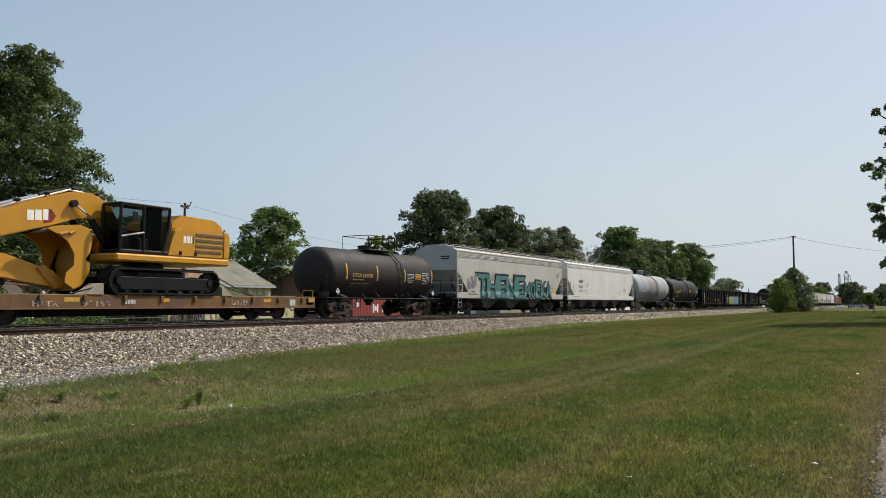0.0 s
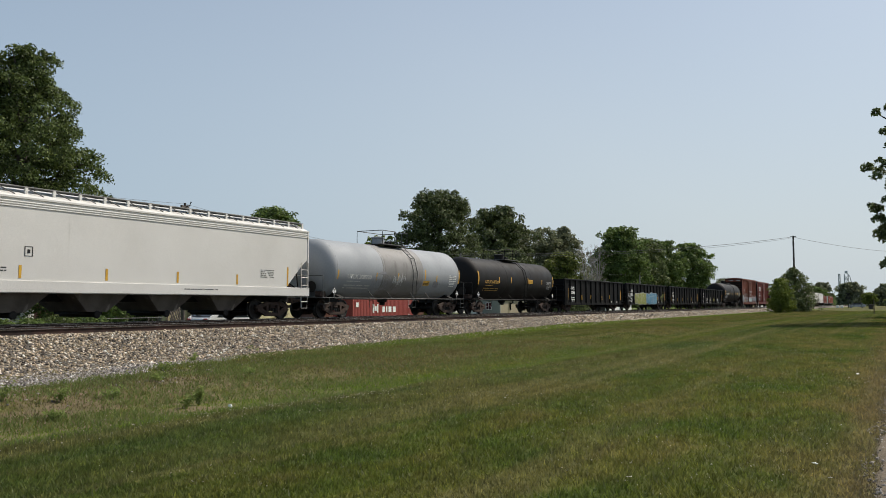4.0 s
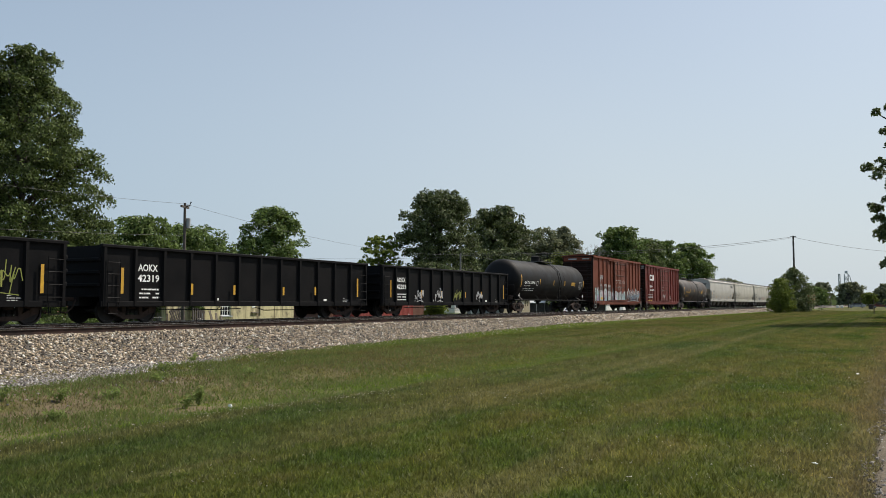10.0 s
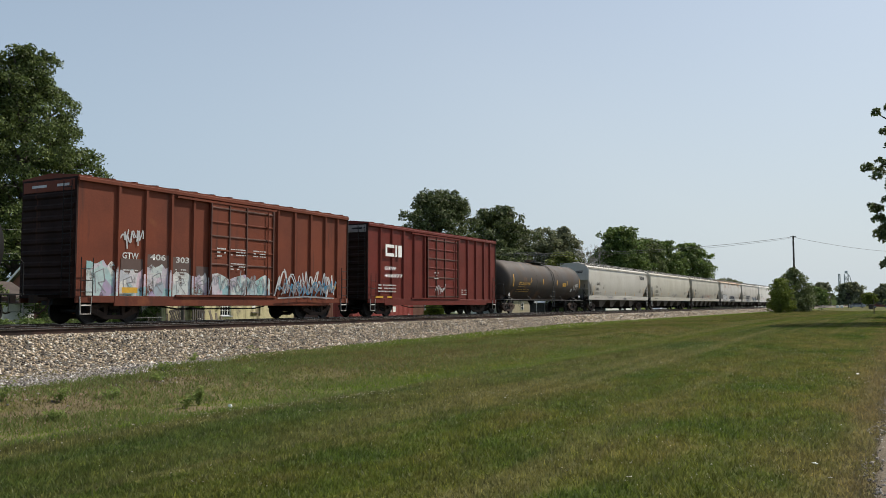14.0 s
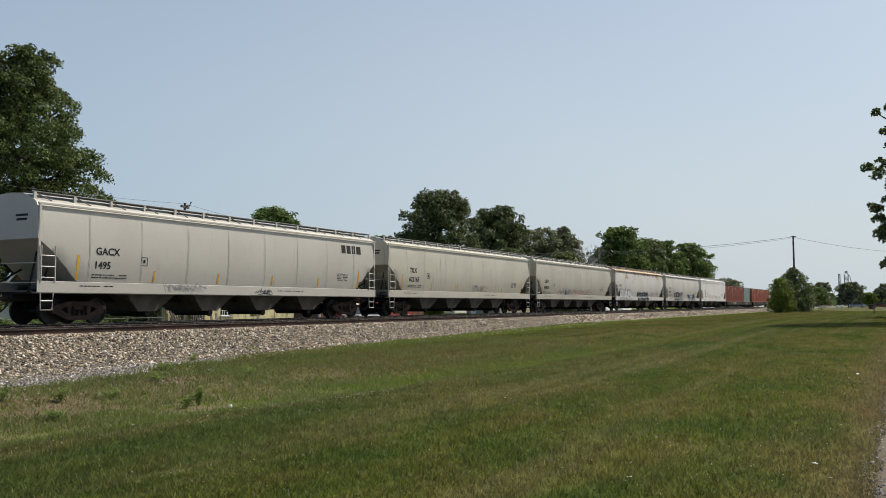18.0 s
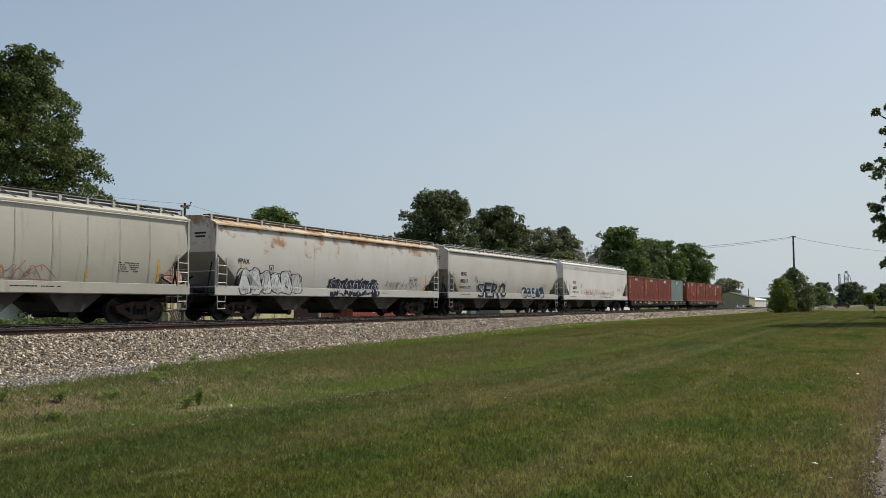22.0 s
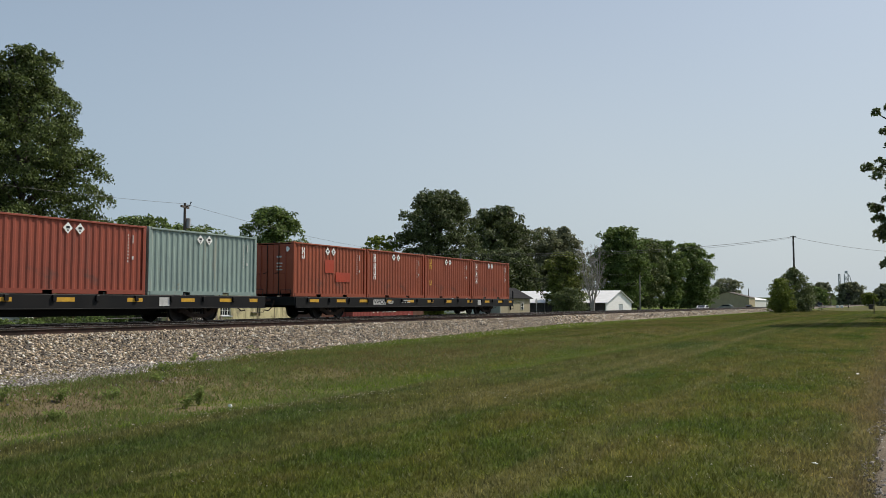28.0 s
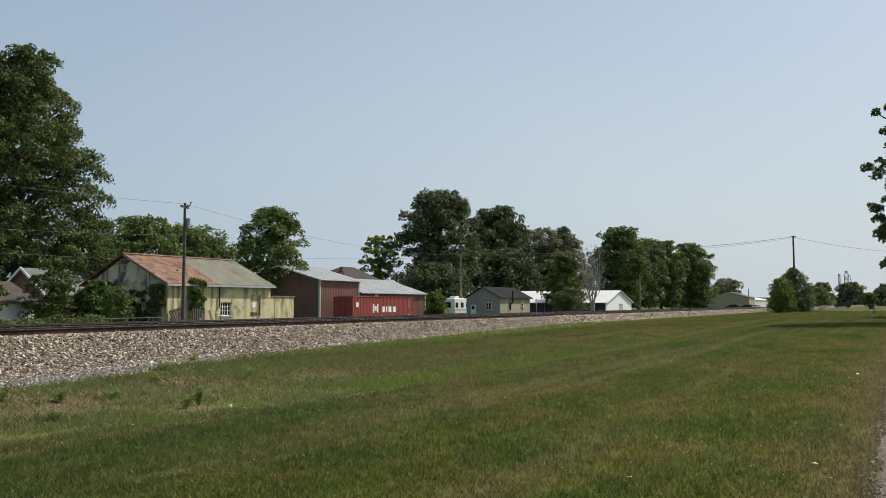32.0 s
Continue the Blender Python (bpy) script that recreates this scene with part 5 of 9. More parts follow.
def sprayed_word(parent, proj, text, u0, u1, v0, v1, fill, edge, fat, seed, rim=0.05, label="sprayed block letters with dark rims", wild=0.0, mist=None):
    """Graffiti that can be read: fat rounded letters, pushed together, each with a rim."""
    rng = random.Random(seed)
    cell = (u1 - u0) / len(text)
    turn = [(rng.uniform(-0.12, 0.12), rng.uniform(-0.05, 0.05), rng.uniform(0.96, 1.1)) for _ in text]

    def lay(i, ch, grow, e, material, name, up, words=""):
        bm = letter_mesh(ch, grow)
        lean, shift, tall = turn[i]
        for v in bm.verts:
            x, y = v.co.x, v.co.y
            x, y = 0.5 + (x - 0.5) * (1 + wild * (abs(2 * y - 1) ** 2.5 - 0.3)), y + 0.2 * wild * (2 * x - 1) ** 2 * (y - 0.3)
            v.co = (u0 + cell * (i + 0.09 + 0.82 * x + lean * (y - 0.5) * 0.6), v0 + (v1 - v0) * (0.06 + shift * 0.5 + 0.86 * tall * y), 0)
        for z in (1.455, 1.462, 1.62, 1.8, 2.0, 2.2, 2.4):
            bmesh.ops.bisect_plane(bm, geom=bm.verts[:] + bm.edges[:] + bm.faces[:], plane_co=(0, z, 0), plane_no=(0, 1, 0))
        for v in bm.verts:
            v.co = proj(v.co.x, v.co.y, e)
        me = bpy.data.meshes.new(name)
        bm.to_mesh(me)
        bm.free()
        return mesh_part(name, me, material, up, words)
    g = None
    if mist:
        halo = []
        n = 9 * len(text)
        for k in range(n):
            a = u0 + (u1 - u0) * (k + 0.5) / n
            w, h = (u1 - u0) / n * rng.uniform(0.5, 1.1), (v1 - v0) * rng.uniform(0.05, 0.34)
            halo.append([(a - w, v1 - 0.25 * (v1 - v0)), (a + w, v1 - 0.25 * (v1 - v0)), (a + rng.uniform(-0.1, 0.1), v1 + h)])
        decal("overspray", halo, lambda u, v, e=0.0: proj(u, v, 0.002 + e), mist, parent, "dark drifting overspray above the letters", 0.0)
    for i, ch in enumerate(text):
        r = lay(i, ch, fat + rim, 0.008 + 0.004 * i, edge, "graffiti" if g is None else "graffiti_rim", g or parent, "" if g else label)
        g = g or r
    for i, ch in enumerate(text):
        lay(i, ch, fat, 0.034 + 0.004 * i, fill, "graffiti_letter", g)
    return g


def sprayed_ground(parent, proj, u0, u1, v0, v1, material, seed, e=0.003, label="sprayed ground colour behind the letters"):
    """A solid sprayed field behind letters: ragged on top, drawn in at both ends."""
    rng = random.Random(seed)
    n, polys = 28, []
    tops = [v0 + (v1 - v0) * min(1.0, 0.45 + 5.0 * min(k, n - k) / n) * rng.uniform(0.9, 1.06) for k in range(n + 1)]
    for k in range(n):
        a, b = u0 + (u1 - u0) * k / n, u0 + (u1 - u0) * (k + 1) / n
        cuts = [v0, 1.455, 1.462, 1.62, 1.8, 2.0]
        for lo, hi in zip(cuts, cuts[1:]):
            top_a, top_b = min(hi, tops[k]), min(hi, tops[k + 1])
            if top_a > lo + 0.01 and top_b > lo + 0.01:
                polys.append([(a, lo), (b, lo), (b, top_b), (a, top_a)])
    return decal("graffiti_ground", polys, lift(proj, e), material, parent, label)


def spray(name, a, b):
    return surface(name, a, b, 2.0, 0.6, bump=0.05, fine=9, spec=0.15)


TEAL, TEAL_DARK = spray("teal_spray", (0.07, 0.178, 0.176), (0.09, 0.21, 0.203)), spray("black_spray", (0.012, 0.016, 0.02), (0.03, 0.04, 0.045))
LIME, SKYBLUE = spray("lime_spray", (0.32, 0.33, 0.09), (0.20, 0.24, 0.06)), spray("sky_spray", (0.11, 0.27, 0.38), (0.07, 0.19, 0.30))
PALE_SPRAY = spray("pale_spray", (0.62, 0.62, 0.60), (0.42, 0.44, 0.46))
NAVY_SPRAY, RED_SPRAY = spray("navy_spray", (0.012, 0.018, 0.035), (0.03, 0.042, 0.07)), spray("red_spray", (0.35, 0.14, 0.12), (0.42, 0.25, 0.22))
CYAN_SPRAY = spray("turquoise_spray", (0.05, 0.42, 0.38), (0.06, 0.36, 0.33))


def mural_paint():
    """Pale, pink and teal spray paint in blocks, worn away in places so that the car's paint shows."""
    m, nt, p, link = nodes_of("mural_spray")
    tc = nt.nodes.new("ShaderNodeTexCoord")
    mp = nt.nodes.new("ShaderNodeMapping")
    mp.inputs["Scale"].default_value = (2.3, 1.0, 1.5)
    link(tc.outputs["Object"], mp.inputs[0])
    vo = nt.nodes.new("ShaderNodeTexVoronoi")
    vo.inputs["Scale"].default_value = 1.0
    link(mp.outputs[0], vo.inputs["Vector"])
    sep = nt.nodes.new("ShaderNodeSeparateColor")
    link(vo.outputs["Color"], sep.inputs[0])
    tint = ramp(nt, sep.outputs[0], [(0.0, (0.58, 0.60, 0.58)), (0.25, (0.26, 0.48, 0.47)), (0.42, (0.60, 0.44, 0.50)), (0.58, (0.13, 0.34, 0.38)), (0.74, (0.66, 0.66, 0.62)), (1.0, (0.36, 0.28, 0.42))])
    col = blend(nt, ramp(nt, noise_tex(nt, 6.0, 5), [(0.45, grey(0)), (0.68, grey(0.5))]), tint, (0.28, 0.29, 0.30))
    link(col, p.inputs["Base Color"])
    p.inputs["Roughness"].default_value = 0.6
    return worn_through(m, 0.33, 0.46, 1.8)


def worn_through(m, a, b, scale, most=1.0):
    """Thin paint: where the noise is low, what lies below shows."""
    nt = m.node_tree
    clear = nt.nodes.new("ShaderNodeBsdfTransparent")
    mx = nt.nodes.new("ShaderNodeMixShader")
    nt.links.new(ramp(nt, noise_tex(nt, scale, 7, 0.66), [(a, grey(0)), (b, grey(most))]), mx.inputs[0])
    nt.links.new(clear.outputs[0], mx.inputs[1])
    nt.links.new(nt.nodes["Principled BSDF"].outputs[0], mx.inputs[2])
    nt.links.new(mx.outputs[0], nt.nodes["Material Output"].inputs[0])
    return m


MURAL = mural_paint()
MIST = worn_through(spray("black_overspray", (0.02, 0.024, 0.028), (0.04, 0.045, 0.05)), 0.40, 0.66, 3.0, 0.6)
GREY_SPRAY = spray("grey_spray", (0.22, 0.22, 0.23), (0.33, 0.33, 0.34))
BLACK_LETTER = surface("black_lettering", (0.02, 0.02, 0.022), (0.045, 0.045, 0.045), 4, 0.6, bump=0.03, spec=0.15)
GOLD_LETTER = surface("gold_lettering", (0.55, 0.33, 0.05), (0.42, 0.25, 0.05), 4, 0.6, bump=0.03)
FADED_LETTER = worn_through(surface("faded_lettering", (0.42, 0.38, 0.32), (0.30, 0.26, 0.20), 4, 0.6, bump=0.03), 0.40, 0.50, 5.0)
PALE_LETTER = surface("pale_lettering", (0.62, 0.62, 0.60), (0.45, 0.45, 0.43), 4, 0.6, bump=0.03)
TANK_BLACK = surface("tank_black", (0.0095, 0.0095, 0.010), (0.016, 0.0145, 0.0135), 0.8, 0.6, 0.0, 0.05, 30, streaks=(0.03, 0.026, 0.023), streak_from=0.64, spec=0.16)
TANK_DUSTY = surface("tank_dusty_black", (0.024, 0.019, 0.019), (0.036, 0.029, 0.027), 0.7, 0.6, 0.0, 0.05, 30, streaks=(0.075, 0.06, 0.05), streak_from=0.62, spec=0.2)
TANK_BROWN = surface("tank_brown_black", (0.050, 0.043, 0.038), (0.075, 0.055, 0.041), 0.6, 0.6, 0.0, 0.05, 30, stain=(0.15, 0.078, 0.036), stain_scale=0.45, stain_from=0.55, spec=0.25)
TANK_GREY = surface("tank_grey", (0.34, 0.357, 0.374), (0.272, 0.289, 0.302), 0.5, 0.6, 0.0, 0.05, 30, streaks=(0.22, 0.21, 0.19), streak_from=0.64, spec=0.2)
TANK_GREY_DIRTY = surface("tank_spill_grey", (0.20, 0.195, 0.185), (0.26, 0.25, 0.24), 0.9, 0.6, 0.0, 0.05, 30, streaks=(0.13, 0.12, 0.11), streak_from=0.55)
HOP_PALE = surface("hopper_light_grey", (0.532, 0.504, 0.454), (0.465, 0.437, 0.386), 0.5, 0.5, 0.0, 0.04, 30, streaks=(0.38, 0.36, 0.32), streak_from=0.63)
HOP_WHITE = surface("hopper_white", (0.739, 0.722, 0.678), (0.661, 0.644, 0.599), 0.5, 0.5, 0.0, 0.04, 30, streaks=(0.48, 0.46, 0.42), streak_from=0.66)
HOP_CREAM = surface("hopper_cream_grey", (0.515, 0.488, 0.405), (0.454, 0.427, 0.351), 0.5, 0.5, 0.0, 0.04, 30, streaks=(0.31, 0.285, 0.24), streak_from=0.6)
HOP_TAN = surface("hopper_tan_grey", (0.459, 0.438, 0.367), (0.403, 0.382, 0.319), 0.5, 0.55, 0.0, 0.04, 30, streaks=(0.27, 0.25, 0.21), streak_from=0.6)
HOP_DULL = surface("hopper_dull_white", (0.526, 0.505, 0.446), (0.47, 0.444, 0.389), 0.5, 0.5, 0.0, 0.04, 30, streaks=(0.33, 0.305, 0.26), streak_from=0.63)
HOP_RUSTY = surface("hopper_rust_streaked", (0.56, 0.543, 0.504), (0.504, 0.482, 0.437), 0.5, 0.55, 0.0, 0.06, 30, stain=(0.40, 0.20, 0.06), stain_scale=0.55, stain_from=0.62, streaks=(0.36, 0.19, 0.07), streak_from=0.63)
# grey of the painted shade lines along the hopper seams
SEAM_GREY = surface("seam_shade_grey", (0.30, 0.285, 0.25), (0.25, 0.235, 0.205), 2, 0.6)


def rust_from_the_roof(m):
    """Orange rust that has eaten into the paint, thickest along the roof edge, in patches and runs."""
    nt = m.node_tree
    p = nt.nodes["Principled BSDF"]
    paint = p.inputs["Base Color"].links[0].from_socket
    tc = nt.nodes.new("ShaderNodeTexCoord")
    sep = nt.nodes.new("ShaderNodeSeparateXYZ")
    nt.links.new(tc.outputs["Object"], sep.inputs[0])
    high = nt.nodes.new("ShaderNodeMapRange")
    nt.links.new(sep.outputs["Z"], high.inputs[0])
    for i, v in ((1, 2.5), (2, 4.05), (3, 0.0), (4, 0.17)):
        high.inputs[i].default_value = v
    add = nt.nodes.new("ShaderNodeMath")
    add.operation = "ADD"
    nt.links.new(noise_tex(nt, 1.0, 8, 0.68, stretch=(0.8, 1.0, 1.1)), add.inputs[0])
    nt.links.new(high.outputs[0], add.inputs[1])
    rust = ramp(nt, noise_tex(nt, 4.0, 5), [(0.35, (0.20, 0.085, 0.025)), (0.6, (0.33, 0.17, 0.06))])
    col = blend(nt, ramp(nt, add.outputs[0], [(0.64, grey(0)), (0.72, grey(0.9))]), paint, rust)
    nt.links.new(col, p.inputs["Base Color"])


rust_from_the_roof(HOP_RUSTY)
RUST_ROOF = surface("rusted_roof", (0.46, 0.27, 0.12), (0.62, 0.54, 0.43), 0.9, 0.75, 0.0, 0.2, 20, stain=(0.22, 0.11, 0.05), stain_scale=1.2, stain_from=0.55)
# bay dirt, with the shadow below the side sill darkened into its colour
BAY_DIRT_SHADE = surface("dirty_shaded_bay", (0.136, 0.118, 0.0961), (0.0744, 0.062, 0.0508), 1.1, 0.8, 0.0, 0.1, 20, streaks=(0.30, 0.265, 0.22), streak_from=0.6)
WALK_GREY = surface("running_board", (0.105, 0.105, 0.10), (0.07, 0.07, 0.066), 2, 0.7, 0.0, 0.3)
GON_BLACK = surface("gondola_black", (0.00816, 0.00816, 0.00884), (0.0136, 0.0129, 0.0129), 0.8, 0.55, 0.0, 0.06, 25, streaks=(0.014, 0.0125, 0.011), streak_from=0.68, spec=0.06)
BOX_BROWN = surface("boxcar_brown", (0.19, 0.0494, 0.0242), (0.121, 0.0356, 0.0207), 0.4, 0.65, 0.0, 0.06, 25, stain=(0.20, 0.066, 0.030), stain_scale=0.5, stain_from=0.6, streaks=(0.08, 0.03, 0.02), streak_from=0.58, spec=0.2)
BOX_RED = surface("boxcar_red", (0.162, 0.0252, 0.0168), (0.12, 0.0216, 0.0144), 0.6, 0.55, 0.0, 0.06, 25, streaks=(0.09, 0.022, 0.017), streak_from=0.62, spec=0.22)
# end-wall grime, made darker to carry the shade of the unlit ends
BOX_GRIME_SHADE = surface("sooty_shaded_end_brown", (0.034, 0.017, 0.013), (0.020, 0.012, 0.010), 0.8, 0.8, 0.0, 0.06, 25, streaks=(0.07, 0.03, 0.02), streak_from=0.6, spec=0.15)
END_PANEL_GREY = surface("faded_end_panel", (0.34, 0.33, 0.31), (0.22, 0.20, 0.185), 1.2, 0.7, 0.0, 0.05, 25, streaks=(0.10, 0.06, 0.045), streak_from=0.55)
DOOR_DARK = surface("door_frame_brown", (0.105, 0.036, 0.022), (0.07, 0.028, 0.018), 1.0, 0.7, bump=0.05)
BOX_PATCH = surface("boxcar_repaint", (0.115, 0.07, 0.058), (0.095, 0.06, 0.05), 1.0, 0.6, bump=0.04)
FLAT_BROWN = surface("flatcar_ochre", (0.20, 0.095, 0.022), (0.12, 0.058, 0.020), 1.2, 0.7, 0.0, 0.15, 20, stain=(0.10, 0.055, 0.03), stain_scale=0.9, stain_from=0.52)
FLAT_YELLOW = surface("flatcar_yellow", (0.52, 0.30, 0.045), (0.40, 0.22, 0.04), 1.5, 0.65, 0.0, 0.1, 20, stain=(0.16, 0.08, 0.035), stain_scale=1.4, stain_from=0.6)
FLAT_BLACK = surface("flatcar_black", (0.008, 0.0085, 0.0095), (0.014, 0.0135, 0.0135), 1.2, 0.6, 0.0, 0.08, spec=0.2)
DECK_WOOD = surface("deck_plank", (0.24, 0.155, 0.08), (0.16, 0.10, 0.06), 1.5, 0.9, 0.0, 0.4)
WHEEL_STEEL = surface("wheel_steel", (0.032, 0.026, 0.022), (0.02, 0.018, 0.017), 4, 0.6, 0.3, 0.1)


# wheels, bogies, couplers
def wheelset_mesh():
    bm = bmesh.new()
    lathe(bm, [(-1.06, 0.04), (-1.06, 0.085), (-0.98, 0.085), (-0.97, 0.07), (0.97, 0.07), (0.98, 0.085), (1.06, 0.085), (1.06, 0.04)], 10, "y")
    for s in (-1, 1):
        lathe(bm, [(s * 0.68, 0.10), (s * 0.69, 0.475), (s * 0.72, 0.478), (s * 0.735, 0.457), (s * 0.815, 0.452), (s * 0.815, 0.39), (s * 0.77, 0.37), (s * 0.775, 0.16), (s * 0.82, 0.12)], 26, "y")
        for k in range(3):
            a = 2.094 * k
            box(bm, *(v + d for v, d in zip((0.06 * math.cos(a),) * 2, (-0.02, 0.02))), *sorted((s * 1.06, s * 1.075)), *(v + d for v, d in zip((0.06 * math.sin(a),) * 2, (-0.02, 0.02))))
    return bm


def side_frame_mesh():
    bm = bmesh.new()
    y0, y1 = -0.075, 0.075
    prism(bm, [(-1.12, 0.50), (-1.12, 0.63), (-0.72, 0.70), (-0.45, 0.79), (0.45, 0.79), (0.72, 0.70), (1.12, 0.63), (1.12, 0.50), (0.70, 0.53), (0.40, 0.64), (-0.40, 0.64), (-0.70, 0.53)], y0, y1)
    prism(bm, [(-1.02, 0.40), (-0.78, 0.54), (-0.32, 0.30), (0.32, 0.30), (0.78, 0.54), (1.02, 0.40), (0.42, 0.15), (-0.42, 0.15)], y0, y1)
    for s in (-1, 1):
        prism(bm, [(s * 0.32, 0.26), (s * 0.45, 0.26), (s * 0.47, 0.70), (s * 0.30, 0.70)], y0, y1)
        box(bm, s * 0.89 - 0.15, s * 0.89 + 0.15, -0.09, 0.09, 0.36, 0.61, 0.02)
    return bm


def spring_mesh():
    bm = bmesh.new()
    for x in (-0.19, 0.0, 0.19):
        for k in range(6):
            lathe(bm, [(0.30 + k * 0.033, 0.05), (0.30 + k * 0.033, 0.085), (0.322 + k * 0.033, 0.085), (0.322 + k * 0.033, 0.05)], 8, "z", (x, 0, 0))
    return bm


def bolster_mesh():
    bm = boxes((-0.20, 0.20, -1.05, 1.05, 0.50, 0.66), bevel=0.03)
    lathe(bm, [(0.66, 0.36), (0.74, 0.36), (0.74, 0.2)], 14, "z")
    for s in (-1, 1):
        box(bm, s * 0.42 - 0.06, s * 0.42 + 0.06, -0.95, 0.95, 0.36, 0.46)
    return bm


def bogie(car, x):
    truck = cached("bolster", "bogie", bolster_mesh, BRAKE_RUST, car, (x, 0, 0), label="two-axle bogie with cast side frames")
    for s in (-1, 1):
        cached("side_frame", "side_frame", side_frame_mesh, BRAKE_RUST, truck, (0, s * 0.99, 0), label="dirty rust-brown cast side frame")
        cached("spring", "spring_nest", spring_mesh, STEEL_DARK, truck, (0, s * 0.99, 0))
    for s in (-1, 1):
        w = cached("wheelset", "wheelset", wheelset_mesh, WHEEL_STEEL, truck, label="steel wheelset", smooth=True)
        w.matrix_basis = Matrix.Identity(4)
        w.matrix_parent_inverse = Matrix.Translation((s * 0.89, 0, 0.457))
        WHEELS.append(w)


def coupler_mesh():
    bm = boxes((-0.62, 0.55, -0.075, 0.075, 0.80, 0.94), bevel=0.02)
    prism(bm, [(-0.62, -0.16), (-0.45, -0.14), (-0.38, 0.14), (-0.55, 0.17), (-0.66, 0.05)], 0.73, 1.0, "z")
    tube(bm, [(-0.15, -0.35, 0.85), (-0.3, -0.36, 0.55), (-0.5, -0.3, 0.38), (-0.64, -0.2, 0.42)], 0.03, 5)
    return bm


def couplers(car, length):
    cached("coupler", "coupler", coupler_mesh, BRAKE_RUST, car, (0, 0, 0), 0, "rusty knuckle coupler with air hose")
    cached("coupler", "coupler", coupler_mesh, BRAKE_RUST, car, (length, 0, 0), 180, "rusty knuckle coupler with air hose")


def car_base(name, a, b, label, offset):
    car = empty(name, a, TRAIN_Y, 0)
    tagged(car, label, "freight car", "cars of the freight train")
    MOVING.append((car, a, TRAIN_Y, 0.0))
    bogie(car, offset)
    bogie(car, b - a - offset)
    couplers(car, b - a)
    return car


def ladder_mesh(w, z0, z1, step=0.38, r=0.018):
    bm = tubes([[(0, 0, z0), (0, 0, z1)], [(w, 0, z0), (w, 0, z1)]], r, 5)
    z = z0 + step * 0.4
    while z < z1:
        tube(bm, [(0, 0, z), (w, 0, z)], r * 0.85, 5)
        z += step
    return bm


# tank cars
def tank_profile(length, r):
    head = [(0.5 * r * (1 - math.cos(math.radians(t))), r * math.sin(math.radians(t))) for t in (3, 14, 26, 38, 50, 62, 74, 84)]
    return head + [(0.5 * r + 0.02, r), (length - 0.5 * r - 0.02, r)] + [(length - u, w) for u, w in head[::-1]]


def tank_car(a, b, r, zc, paint, label, marks, letter_mat, mark, number_at, tall=0.30, dome=0.5, spill=None, rail_mat=None, offset=1.65, hazard=True):
    L = b - a
    rail_mat = rail_mat or STEEL_DARK
    car = car_base("tank_car", a, b, label, offset)
    bm = lathe(bmesh.new(), [(u + 0.30, w) for u, w in tank_profile(L - 0.6, r)], 48, "x", (0, 0, zc))
    tank = part("tank", bm, paint, car, "", True)

    def on_tank(u, z, e=0.0):
        R = r + 0.006 + e
        k = max(-0.99, min(0.99, (z - zc) / R))
        return (u, -R * math.sqrt(1 - k * k), zc + R * k)
    # weld bands round the shell
    for u in (0.30 + 0.5 * r + 0.05, L * 0.36, L * 0.64, L - 0.35 - 0.5 * r):
        part("weld_band", lathe(bmesh.new(), [(u - 0.02, r - 0.02), (u - 0.02, r + 0.004), (u + 0.02, r + 0.004), (u + 0.02, r - 0.02)], 48, "x", (0, 0, zc)), paint, tank, "", True)
    if spill:
        part("spill_band", lathe(bmesh.new(), [(spill[0], r - 0.02), (spill[0], r + 0.003), (spill[1], r + 0.003), (spill[1], r - 0.02)], 48, "x", (0, 0, zc)), spill[2], tank, "dirty grey spill band below the hatch", True)
    # end sills, bolsters, saddles
    for x0, x1, s in ((0.0, 2.9, 1), (L - 2.9, L, -1)):
        bm = boxes((x0, x1, -0.30, 0.30, 0.74, 1.02), bevel=0.02)
        part("stub_sill", bm, STEEL_DARK, car)
        xe = x0 if s > 0 else x1
        part("end_platform", boxes((min(xe, xe + s * 1.1), max(xe, xe + s * 1.1), -1.42, 1.42, 0.985, 1.03), bevel=0.006), rail_mat, car)
        xb = offset if s > 0 else L - offset
        zb = zc - r * 0.80
        part("saddle", prism(bmesh.new(), [(-1.36, 0.93), (1.36, 0.93), (1.36, 1.06), (0.95, zb), (-0.95, zb), (-1.36, 1.06)], xb - 0.18, xb + 0.18, "x"), STEEL_DARK, car)
        part("end_handrail", tubes([[(xe + s * 0.06, -1.42, 1.0), (xe + s * 0.06, -1.42, 2.02), (xe + s * 0.10, -1.36, 2.10), (xe + s * 0.10, 1.36, 2.10), (xe + s * 0.06, 1.42, 2.02), (xe + s * 0.06, 1.42, 1.0)]], 0.022, 6), rail_mat, car)
        part("step", tubes([[(xe + s * 0.12, -1.44, 1.0), (xe + s * 0.12, -1.44, 0.45), (xe + s * 0.55, -1.44, 0.45), (xe + s * 0.55, -1.44, 1.0)], [(xe + s * 0.12, -1.44, 0.72), (xe + s * 0.55, -1.44, 0.72)]], 0.016, 5), rail_mat, car)
        if hazard:
            up = xe + s * 1.0
            part("placard_holder", boxes((up - 0.03, up + 0.03, -1.40, -1.36, 1.0, 1.55)), rail_mat, car)
            d = [(up, 1.16), (up + 0.17, 1.33), (up, 1.50), (up - 0.17, 1.33)]
            pl = decal("hazard_placard", [d], flat_side(-1.408), WHITE_PAINT, car, "white diamond placard with dark bars")
            decal("placard_bar", rect(up - 0.06, up + 0.06, 1.36, 1.42) + rect(up - 0.08, up + 0.08, 1.28, 1.31) + rect(up - 0.04, up + 0.04, 1.20, 1.26), flat_side(-1.414), BLACK_LETTER, pl)
